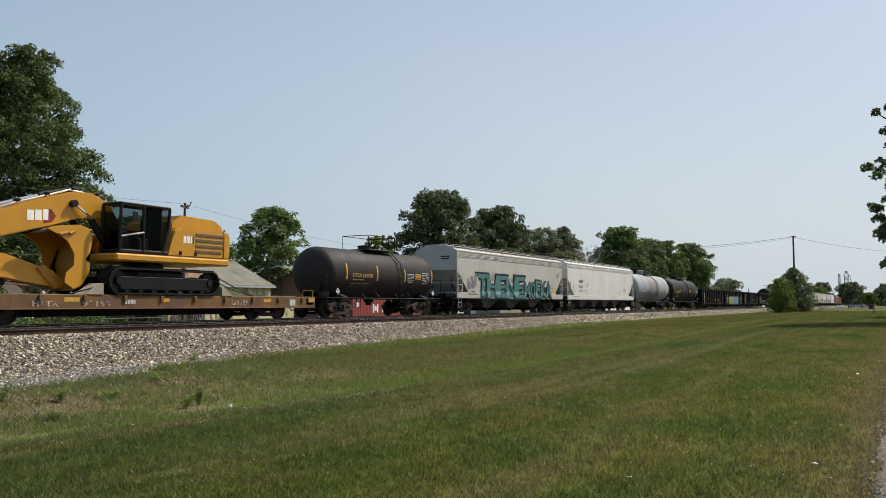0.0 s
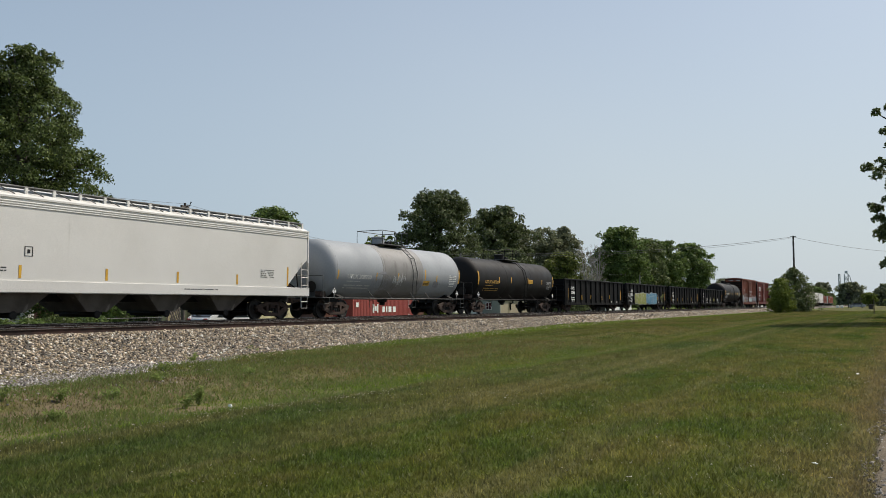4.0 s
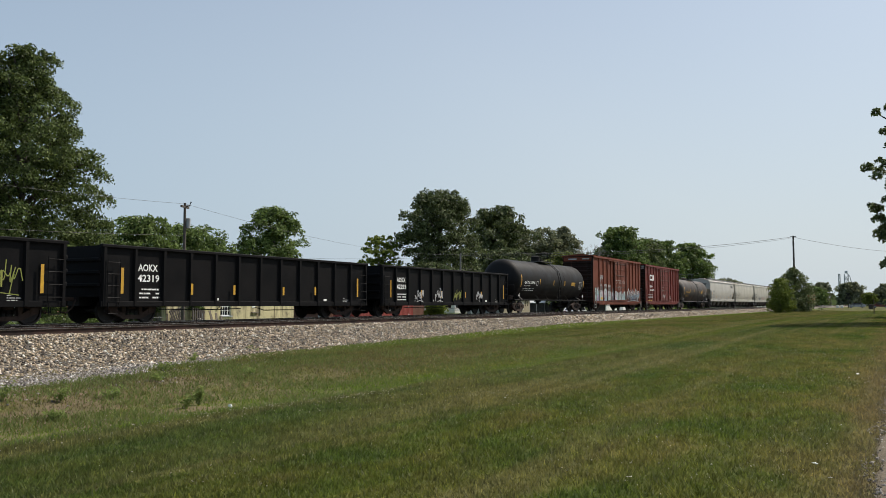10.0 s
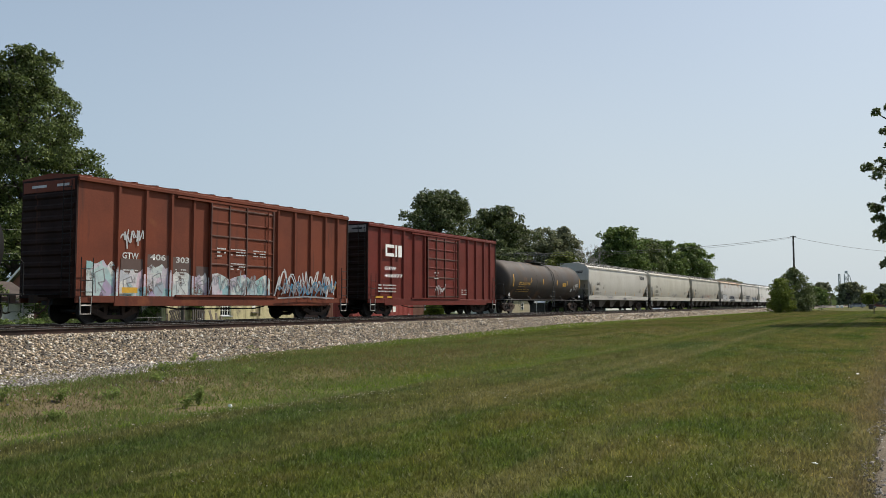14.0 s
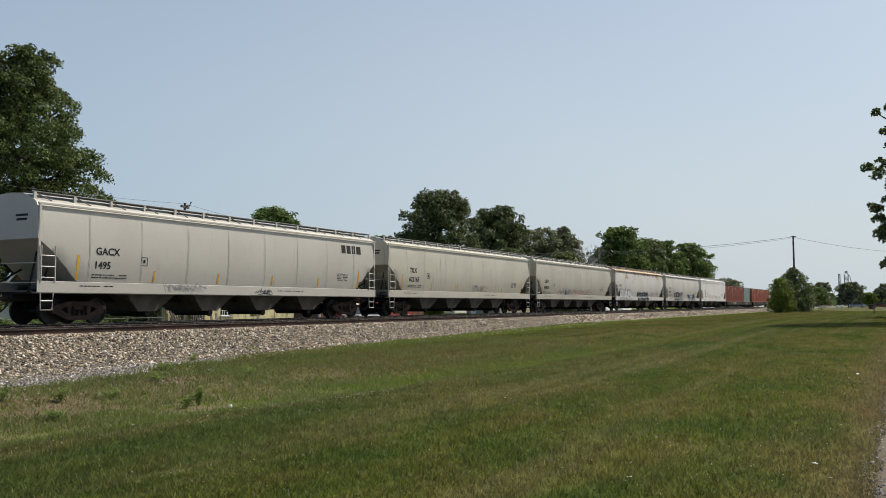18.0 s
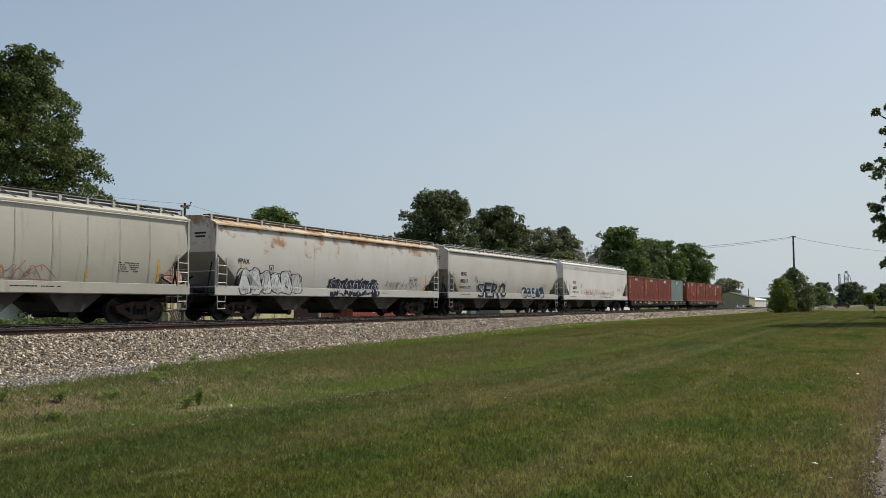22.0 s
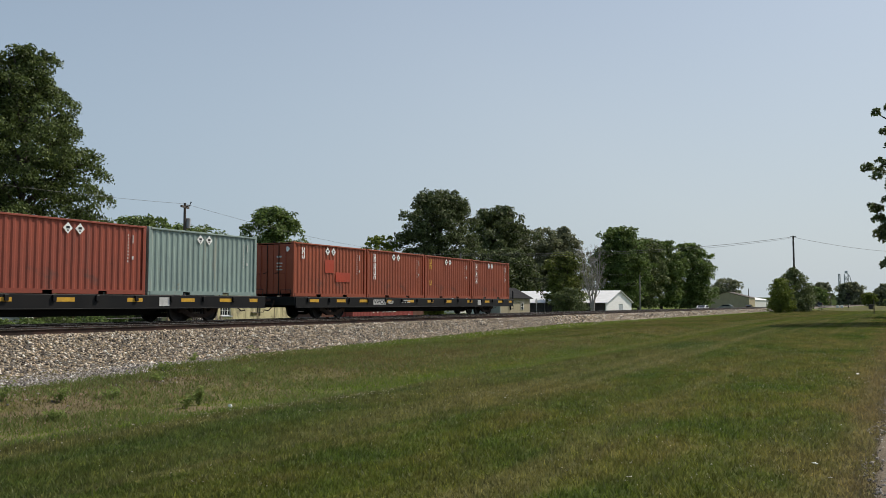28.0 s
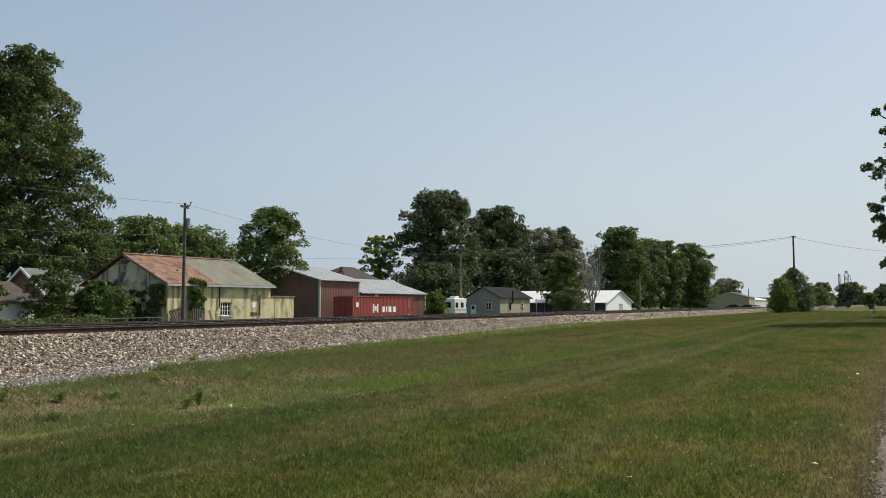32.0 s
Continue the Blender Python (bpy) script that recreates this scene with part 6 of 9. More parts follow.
    # brake gear on the front platform, side rods
    bm = boxes((0.5, 0.95, -0.95, -0.55, 1.03, 1.35), bevel=0.05)
    lathe(bm, [(-0.5, 0.14), (-0.2, 0.14)], 12, "x", (1.1, -0.7, 0.85))
    part("brake_cylinder", bm, BRAKE_RUST, car)
    wheel = lathe(bmesh.new(), [(-0.03, 0.24), (-0.03, 0.28), (0.0, 0.28), (0.0, 0.24)], 16, "x", (0.28, -0.55, 1.55))
    for k in range(3):
        tube(wheel, [(0.265, -0.55, 1.55), (0.265, -0.55 + 0.25 * math.cos(2.1 * k), 1.55 + 0.25 * math.sin(2.1 * k))], 0.012, 4)
    part("brake_wheel", wheel, STEEL_DARK, car)
    for s in (-1, 1):
        part("side_rail", tubes([[(1.0, s * 1.43, 0.99), (L - 1.0, s * 1.43, 0.99)]], 0.028, 6), rail_mat, car)
        for u in (L * 0.3, L * 0.42, L * 0.58, L * 0.7):
            part("rail_bracket", tubes([[(u, s * 1.43, 0.99), (u - 0.12, s * 1.15, zc - r * 0.72)]], 0.02, 5), rail_mat, car)
    # ladder, hatch platform, dome and cage, bottom valve
    xm = L * 0.5
    xl = xm + (0.9 if L > 13 else 1.0)
    for s in (-1, 1):
        pts = [(s * 1.46, 0.5), (s * 1.50, zc - 0.75), (s * (r + 0.06), zc), (s * (r * 0.86 + 0.05), zc + r * 0.55), (s * (r * 0.55), zc + r * 0.86), (s * 0.55, zc + r + 0.06)]
        bm = tubes([[(xl + d, y, z) for y, z in pts] for d in (0, 0.42)], 0.02, 6)
        for (y0, z0), (y1, z1) in zip(pts, pts[1:]):
            n = max(1, int(math.hypot(y1 - y0, z1 - z0) / 0.32))
            for k in range(n):
                f = k / n
                tube(bm, [(xl, y0 + (y1 - y0) * f, z0 + (z1 - z0) * f), (xl + 0.42, y0 + (y1 - y0) * f, z0 + (z1 - z0) * f)], 0.015, 5)
        part("ladder", bm, rail_mat, car, "steel ladder up the side of the tank")
    zt = zc + r
    part("hatch_platform", boxes((xm - 1.3, xm + 1.35, -0.85, 0.85, zt + 0.02, zt + 0.06), bevel=0.008), WALK_GREY, car)
    cage = [[(xm - 1.3, -0.85, zt + 0.04), (xm - 1.3, -0.85, zt + 0.72), (xm - 1.25, -0.85, zt + 0.8), (xm + 0.1, -0.85, zt + 0.8), (xm + 0.15, -0.85, zt + 0.72), (xm + 0.15, -0.85, zt + 0.04)],
            [(xm - 1.3, 0.85, zt + 0.04), (xm - 1.3, 0.85, zt + 0.8), (xm + 1.35, 0.85, zt + 0.8), (xm + 1.35, 0.85, zt + 0.04)],
            [(xm - 1.3, -0.85, zt + 0.8), (xm - 1.3, 0.85, zt + 0.8)], [(xm + 1.35, -0.85, zt + 0.8), (xm + 1.35, 0.85, zt + 0.8)],
            [(xm + 0.75, -0.85, zt + 0.04), (xm + 0.75, -0.85, zt + 0.72), (xm + 0.8, -0.85, zt + 0.8), (xm + 1.35, -0.85, zt + 0.8), (xm + 1.35, -0.85, zt + 0.04)]]
    part("safety_cage", tubes(cage, 0.022, 6), rail_mat, car, "tubular safety railing round the hatch")
    part("dome", lathe(bmesh.new(), [(zt - 0.1, 0.36), (zt + dome * 0.8, 0.36), (zt + dome * 0.82, 0.40), (zt + dome * 0.95, 0.40), (zt + dome, 0.33), (zt + dome + 0.03, 0.1)], 18, "z", (xm - 0.45, 0, 0)), paint, car, "", True)
    bm = lathe(bmesh.new(), [(zt - 0.1, 0.28), (zt + 0.2, 0.28), (zt + 0.22, 0.31), (zt + 0.27, 0.31), (zt + 0.3, 0.2)], 14, "z", (xm + 0.5, 0.1, 0))
    for k in range(6):
        a = k * 1.047
        box(bm, xm + 0.5 + 0.31 * math.cos(a) - 0.03, xm + 0.5 + 0.31 * math.cos(a) + 0.03, 0.1 + 0.31 * math.sin(a) - 0.03, 0.1 + 0.31 * math.sin(a) + 0.03, zt + 0.15, zt + 0.31)
    part("manway", bm, STEEL_DARK, car)
    part("bottom_valve", lathe(bmesh.new(), [(zc - r - 0.32, 0.10), (zc - r - 0.30, 0.16), (zc - r - 0.18, 0.16), (zc - r - 0.12, 0.28), (zc - r + 0.1, 0.28)], 12, "z", (xm, 0, 0)), STEEL_DARK, car)
    # markings
    for u, z0, z1, w in marks:
        decal("reflective_stripe", rect(u - w, u + w, z0, z1, 4), lift(on_tank, 0), YELLOW_MARK, tank, "yellow reflective stripe")
    u, z, width = number_at
    letters(mark, tall, u, z, lift(on_tank, 0.006), letter_mat, tank, width)
    small_print(u + 0.05, z - 0.12, 1, width * 0.55, 0.06, on_tank, letter_mat, tank, 3)
    small_print(u - 0.05, z - 0.32, 2, width * 1.05, 0.07, on_tank, letter_mat, tank, 4)
    return car, tank, on_tank


def data_panel(tank, on, u, z, w=0.75, h=0.45, ink=None):
    """A block of stencilled data: rows of small marks."""
    small_print(u, z, 5, w, h / 9.5, lift(on, 0.004), ink or PALE_LETTER, tank, int(u * 10), "data_panel")
    small_print(u + 0.1, z - h * 0.95, 2, w * 0.7, h / 9.5, lift(on, 0.004), ink or PALE_LETTER, tank, int(u * 10) + 1, "data_panel")


def yellow_panel(tank, on, u, z, w=0.75, h=0.3):
    p = decal("yellow_panel", rect(u, u + w, z - h, z, 2), lift(on, 0.002), YELLOW_MARK, tank, "yellow instruction panel")
    small_print(u + 0.06, z - h * 0.2, 3, w - 0.14, h * 0.14, lift(on, 0.006), BLACK_LETTER, p, int(u * 7), "panel_bar")


def make_tank_cars():
    # short dusty black tank behind the excavator
    car, tank, on = tank_car(33.3, 45.0, 1.34, 2.28, TANK_DUSTY, "short black tank car, dusty, with yellow markings and hatch railing",
                             [(1.9, 1.95, 2.75, 0.06), (4.75, 1.95, 2.75, 0.05), (7.6, 1.95, 2.65, 0.05), (10.7, 1.95, 2.7, 0.05)], GOLD_LETTER, "UTLX 125208", (2.4, 2.1, 1.85), 0.26, 0.3, offset=1.75)
    yellow_panel(tank, on, 8.75, 2.42, 0.6, 0.3)
    data_panel(tank, on, 7.85, 2.4, 0.75, 0.4)
    data_panel(tank, on, 9.5, 2.5, 0.85, 0.5)
    decal("repaint_patch", rect(2.5, 4.3, 1.55, 1.75, 2), lift(on, 0.002), BRAKE_RUST, tank, "faded brown patch")
    # grey tank with a spill band
    car, tank, on = tank_car(87.8, 102.9, 1.53, 2.47, TANK_GREY, "grey tank car with a dirty spill band and grey railing",
                             [(1.2, 1.95, 2.4, 0.05), (4.7, 1.95, 2.35, 0.05), (6.9, 2.0, 2.4, 0.05), (9.9, 2.1, 2.7, 0.06), (11.3, 2.0, 2.4, 0.05), (14.2, 1.95, 2.8, 0.06)], PALE_LETTER, "UTLX 208220", (2.0, 2.0, 2.2), 0.3, 0.5,
                             (5.3, 9.7, TANK_GREY_DIRTY), WALK_GREY)
    yellow_panel(tank, on, 9.75, 2.05, 0.75, 0.28)
    data_panel(tank, on, 12.9, 2.45, 0.9, 0.55, WHITE_PAINT)
    scribble(tank, on, 6.4, 7.6, 1.6, 2.3, PALE_SPRAY, 5, 5, 0.035)
    scribble(tank, on, 4.5, 6.0, 1.5, 2.2, GREY_SPRAY, 6, 5, 0.035)
    decal("graffiti_tag", [blob(5.3, 1.95, 0.75, 0.45, random.Random(2), 0.2), blob(11.3, 1.85, 0.35, 0.2, random.Random(4), 0.15)], lift(on, 0.002), GREY_SPRAY, tank, "dark grey overpainted patch")
    # long black tank
    car, tank, on = tank_car(104.0, 119.5, 1.47, 2.41, TANK_BLACK, "long black tank car with yellow lettering and stripes",
                             [(0.95, 2.0, 2.9, 0.07), (4.25, 2.15, 2.57, 0.05), (6.25, 2.17, 2.59, 0.05), (9.35, 2.2, 2.6, 0.05), (12.1, 2.2, 2.55, 0.05), (14.5, 2.05, 2.85, 0.06)], GOLD_LETTER, "UTLX 647269", (1.95, 2.1, 2.25), 0.3, 0.45)
    yellow_panel(tank, on, 9.45, 2.5, 0.8, 0.3)
    data_panel(tank, on, 13.1, 2.4, 0.95, 0.45)
    # black tank with white lettering
    car, tank, on = tank_car(193.0, 209.0, 1.52, 2.52, TANK_BLACK, "long black tank car with white lettering and a dented top",
                             [(1.25, 1.95, 2.85, 0.06), (4.85, 2.2, 2.6, 0.05), (7.8, 2.2, 2.6, 0.05), (10.3, 2.2, 2.58, 0.05), (12.75, 2.15, 2.5, 0.05), (14.95, 2.05, 2.7, 0.06)], WHITE_PAINT, "GATX 25898", (1.8, 2.2, 2.05), 0.3, 0.5)
    yellow_panel(tank, on, 11.9, 2.5, 0.75, 0.26)
    data_panel(tank, on, 13.7, 2.55, 0.9, 0.5)
    decal("data_box", rect(4.15, 4.2, 2.12, 2.42) + rect(4.45, 4.5, 2.12, 2.42) + rect(4.15, 4.5, 2.40, 2.44) + rect(4.15, 4.5, 2.1, 2.14), lift(on, 0.002), PALE_LETTER, tank)
    # brown-stained tank
    car, tank, on = tank_car(246.0, 262.9, 1.5, 2.44, TANK_BROWN, "long dark tank car stained brown, with faded yellow markings",
                             [(1.65, 1.95, 2.85, 0.06), (5.0, 2.3, 2.68, 0.05), (7.35, 2.2, 2.62, 0.05), (10.4, 2.2, 2.6, 0.05), (12.7, 2.2, 2.6, 0.05), (15.85, 2.05, 2.85, 0.06)], GOLD_LETTER, "UTLX 661446", (2.55, 2.1, 2.2), 0.3, 0.25, rail_mat=WALK_GREY)
    yellow_panel(tank, on, 11.65, 2.4, 0.75, 0.27)
    data_panel(tank, on, 14.3, 2.4, 1.0, 0.5)
    decal("data_box", rect(13.75, 14.1, 1.72, 1.98), lift(on, 0.002), PALE_LETTER, tank)


# covered hoppers
SLOPE_SIDE = [(1.42, 1.50), (2.0, 1.505), (2.7, 1.51), (3.4, 1.51), (4.02, 1.50)]
CURVED_SIDE = [(1.42, 1.40), (1.8, 1.475), (2.3, 1.52), (2.8, 1.53), (3.4, 1.50), (3.8, 1.45), (4.02, 1.41)]


def hopper_body(L, side, eave):
    top = [(1.30, eave + 0.10), (0.70, eave + 0.36), (0.0, eave + 0.40)]
    half = [(y, z * (eave / 4.02) if z > 1.5 else z) for z, y in side]
    ring = half + top + [(-y, z) for y, z in (half + top[:-1])[::-1]]
    zs, ys = [p[1] for p in half], [p[0] for p in half]
    xs = [0.0, 0.3, 0.62, 0.63, 0.9, 1.2, 1.65, 2.4, L / 2, L - 2.4, L - 1.65, L - 1.2, L - 0.9, L - 0.63, L - 0.62, L - 0.3, L]
    bm, rings = bmesh.new(), []
    for x in xs:
        low = float(np.interp(min(x, L - x), [0, 0.62, 0.63, 1.65], [2.85, 2.40, 2.38, 1.42]))
        row = []
        for y, z in ring:
            zz = max(z, low)
            yy = math.copysign(min(abs(y), float(np.interp(zz, zs, ys))) if z < low else abs(y), y) if abs(y) > 1e-6 else 0.0
            row.append(bm.verts.new((x, yy, zz)))
        rings.append(row)
    n = len(ring)
    for a, b in zip(rings, rings[1:]):
        for k in range(n):
            bm.faces.new((a[k], a[(k + 1) % n], b[(k + 1) % n], b[k]))
    bm.faces.new(rings[0])
    bm.faces.new(rings[-1][::-1])
    bmesh.ops.remove_doubles(bm, verts=bm.verts, dist=0.0005)
    bmesh.ops.dissolve_degenerate(bm, edges=bm.edges, dist=0.0005)
    return bm


def bay_mesh(w):
    bm = bmesh.new()
    lo = [bm.verts.new(v) for v in ((-0.42, -1.0, 0.42), (0.42, -1.0, 0.42), (0.42, 1.0, 0.42), (-0.42, 1.0, 0.42))]
    hi = [bm.verts.new(v) for v in ((-w, -1.36, 1.41), (w, -1.36, 1.41), (w, 1.36, 1.41), (-w, 1.36, 1.41))]
    bm.faces.new(lo[::-1])
    bm.faces.new(hi)
    for k in range(4):
        bm.faces.new((lo[k], lo[(k + 1) % 4], hi[(k + 1) % 4], hi[k]))
    return bm


def outlet_mesh():
    bm = boxes((-0.5, 0.5, -0.68, 0.68, 0.33, 0.43), bevel=0.015)
    lathe(bm, [(-1.05, 0.11), (-1.03, 0.14), (-0.95, 0.14), (-0.94, 0.10), (0.94, 0.10)], 10, "y", (0, 0, 0.33))
    return bm


def hopper_car(a, b, side, paint, label, roof=None, bays=4, eave=4.02, seams=0, ribs=0, posts=13, mark=("", ""), mark_at=(1.9, 2.35), tall=0.34, sill=None, bay_mat=None, ladder_top=2.62, corner=True):
    L = b - a
    car = car_base("covered_hopper", a, b, label, 2.0)
    body = part("body", hopper_body(L, side, eave), paint, car, "", True)
    sc = eave / 4.02

    def on_side(u, z, e=0.0):
        y = float(np.interp(z, [q[0] * (sc if q[0] > 1.5 else 1) for q in side], [q[1] for q in side]))
        if z < 1.46:
            y = 1.548
        return (u, -(y + 0.006 + e), z)
    if roof:
        for s in (-1, 1):
            bm = prism(bmesh.new(), [(s * 1.515, eave - 0.03), (s * 1.52, eave + 0.02), (s * 1.30, eave + 0.115), (s * 0.70, eave + 0.375), (s * 0.70, eave + 0.355), (s * 1.3, eave + 0.09)], 0.02, L - 0.02, "x")
            part("roof_sheet", bm, roof, body, "rusted roof sheet")
    for s in (-1, 1):
        part("side_sill", boxes((0.0, L, s * 1.535 - 0.02, s * 1.535 + 0.012, 1.07, 1.45), bevel=0.008), sill or paint, car)
        part("sill_lip", boxes((0.0, L, min(s * 1.30, s * 1.52), max(s * 1.30, s * 1.52), 1.05, 1.07)), sill or paint, car)
        part("roof_edge", boxes((0.0, L, s * 1.50 - 0.035, s * 1.50 + 0.035, eave - 0.06, eave + 0.02), bevel=0.01), roof or paint, car)
        for k in range(ribs):
            z = eave - 0.16 - 0.075 * k
            y = -on_side(0, z)[1]
            part("side_rib", boxes((0.05, L - 0.05, s * y - 0.02, s * y + 0.022, z - 0.018, z + 0.018), bevel=0.008), paint, body)
        part("running_board", boxes((0.0, L, s * 0.96 - 0.16, s * 0.96 + 0.16, eave + 0.36, eave + 0.395)), WALK_GREY, car, "steel grating walkway along the roof")
        part("board_edge", tubes([[(0.0, s * 1.14, eave + 0.38), (L, s * 1.14, eave + 0.38)]], 0.03, 5), WALK_GREY, car)
        for k in range(posts):
            u = 0.1 + (L - 0.2) * k / (posts - 1)
            cached(("post", round(eave, 2), s), "board_bracket", lambda: prism(bmesh.new(), [(s * 1.13, eave + 0.37), (s * 1.13, eave + 0.15), (s * 1.20, eave + 0.12), (s * 1.20, eave + 0.37)], -0.05, 0.05, "x"), paint, car, (u, 0, 0))
            if k < posts - 1:
                cached(("brace", round(eave, 2), s), "board_brace", lambda: tubes([[(0.0, s * 1.16, eave + 0.35), (0.55, s * 1.30, eave + 0.11)]], 0.018, 4), WALK_GREY, car, (u, 0, 0))
    part("hatch_cover", boxes((0.9, L - 0.9, -0.30, 0.30, eave + 0.38, eave + 0.50), bevel=0.04), paint, car, "long trough hatch cover")
    for k in range(8):
        u = 1.2 + (L - 2.4) * k / 7
        cached(("latch", round(eave, 2)), "hatch_latch", lambda: boxes((-0.03, 0.03, -0.42, 0.42, eave + 0.42, eave + 0.53)), STEEL_DARK, car, (u, 0, 0))
    part("centre_sill", boxes((0.0, L, -0.28, 0.28, 0.78, 1.10), bevel=0.02), STEEL_DARK, car)
    first, last = 3.4, L - 3.4
    w = (last - first) / bays
    for k in range(bays):
        u = first + w * (k + 0.5)
        bay = cached(("bay", bays, round(L, 1), (bay_mat or BAY_DIRT_SHADE).name), "hopper_bay", lambda: bay_mesh(w * 0.5 - 0.04), bay_mat or BAY_DIRT_SHADE, car, (u, 0, 0), label="sloping discharge bay")
        cached("outlet", "outlet_gate", outlet_mesh, STEEL_DARK, bay)
    for x0, s in ((0.0, 1), (L, -1)):
        part("end_bolster", boxes((min(x0, x0 + s * 3.3), max(x0, x0 + s * 3.3), -1.30, 1.30, 1.04, 1.10)), STEEL_DARK, car)
        for sy in (-1, 1):
            part("corner_post", boxes((min(x0 + s * 0.03, x0 + s * 0.12), max(x0 + s * 0.03, x0 + s * 0.12), sy * 1.50 - 0.03, sy * 1.50 + 0.03, 1.05, eave), bevel=0.008), paint, car)
            cached(("hopladder", round(ladder_top, 2)), "ladder", lambda: ladder_mesh(0.52, 1.42, ladder_top, 0.36, 0.022), paint, car, (x0 + (0.12 if s > 0 else -0.64), sy * 1.565, 0))
            cached("hopstep", "step", lambda: tubes([[(0, 0, 1.1), (0.03, 0, 0.5), (0.45, 0, 0.5), (0.48, 0, 1.1)], [(0.02, 0, 0.8), (0.46, 0, 0.8)]], 0.022, 5), paint, car, (x0 + (0.12 if s > 0 else -0.62), sy * 1.55, 0))
            part("end_brace", tubes([[(x0 + s * 0.08, sy * 1.0, 1.1), (x0 + s * 0.35, sy * 1.0, 2.45)], [(x0 + s * 0.1, sy * 1.45, 1.1), (x0 + s * 1.0, sy * 0.7, 1.9)]], 0.035, 5), STEEL_DARK, car)
        part("end_rail", tubes([[(x0 + s * 0.06, -1.48, 2.05), (x0 + s * 0.06, 1.48, 2.05)], [(x0 + s * 0.06, -1.48, 1.4), (x0 + s * 0.06, 1.48, 1.4)]], 0.02, 5), paint, car)
        part("end_ladder", ladder_mesh(0.42, 1.1, eave + 0.36, 0.36, 0.018), paint, car).matrix_basis = pose(x0 - s * 0.05, 0.95, 0, 0, 0, 90)
        decal("end_lettering", rect(-1.0, -0.35, eave - 0.42, eave - 0.34) + rect(-0.95, -0.4, eave - 0.56, eave - 0.48), lambda y, z: (x0 - s * 0.008, y, z), BLACK_LETTER, car)
    bm = boxes((0.55, 1.0, -0.9, -0.4, 1.15, 1.5), bevel=0.05)
    lathe(bm, [(-0.2, 0.17), (0.5, 0.17)], 12, "x", (0.75, 0.35, 1.35))
    part("brake_gear", bm, WALK_GREY, car)
    for k in range(seams):
        u = 2.0 + (L - 4.0) * k / (seams - 1)
        polys = []
        zs = np.linspace(1.48, eave - 0.1, 9)
        for z0, z1 in zip(zs, zs[1:]):
            polys.append([(u - 0.012, z0), (u + 0.012, z0), (u + 0.012, z1), (u - 0.012, z1)])
        decal("panel_seam", polys, lift(on_side, 0.003), sill or paint, body)
        # thin grey strip beside the seam, a painted line of shade
        decal("seam_shade", [[(p[0] + 0.02, p[1]) for p in q] for q in polys], lift(on_side, 0.0), SEAM_GREY, body)
    u, z = mark_at
    if mark[0]:
        letters(mark[0], tall, u, z, lift(on_side, 0.004), BLACK_LETTER, body)
        letters(mark[1], tall, u - 0.05, z - tall * 1.35, lift(on_side, 0.004), BLACK_LETTER, body)
        small_print(u - 0.1, z - tall * 1.35 - 0.2, 2, 1.5, 0.05, lift(on_side, 0.002), BLACK_LETTER, body, 7)
    decal("data_box", rect(u + 2.0, u + 2.3, z - 0.32, z - 0.30) + rect(u + 2.0, u + 2.3, z - 0.02, z) + rect(u + 2.0, u + 2.03, z - 0.3, z - 0.02) + rect(u + 2.27, u + 2.3, z - 0.3, z - 0.02) + rect(u + 2.1, u + 2.2, z - 0.22, z - 0.1), lift(on_side, 0.002), BLACK_LETTER, body)
    small_print(L - 3.4, 2.2, 5, 0.9, 0.04, lift(on_side, 0.002), BLACK_LETTER, body, 9)
    small_print(1.6, 1.33, 1, 1.4, 0.05, lift(on_side, 0.004), BLACK_LETTER, car, 10)
    small_print(L * 0.6, 1.3, 1, 2.0, 0.05, lift(on_side, 0.004), BLACK_LETTER, car, 12)
    for k in range(6):
        v = 1.52
        u = 1.55 + (L - 3.1) * k / 5
        decal("reflective_stripe", rect(u - 0.05, u + 0.05, v, v + (0.85 if k in (0, 5) else 0.42), 2), lift(on_side, 0.002), YELLOW_MARK, body)
    return car, body, on_side


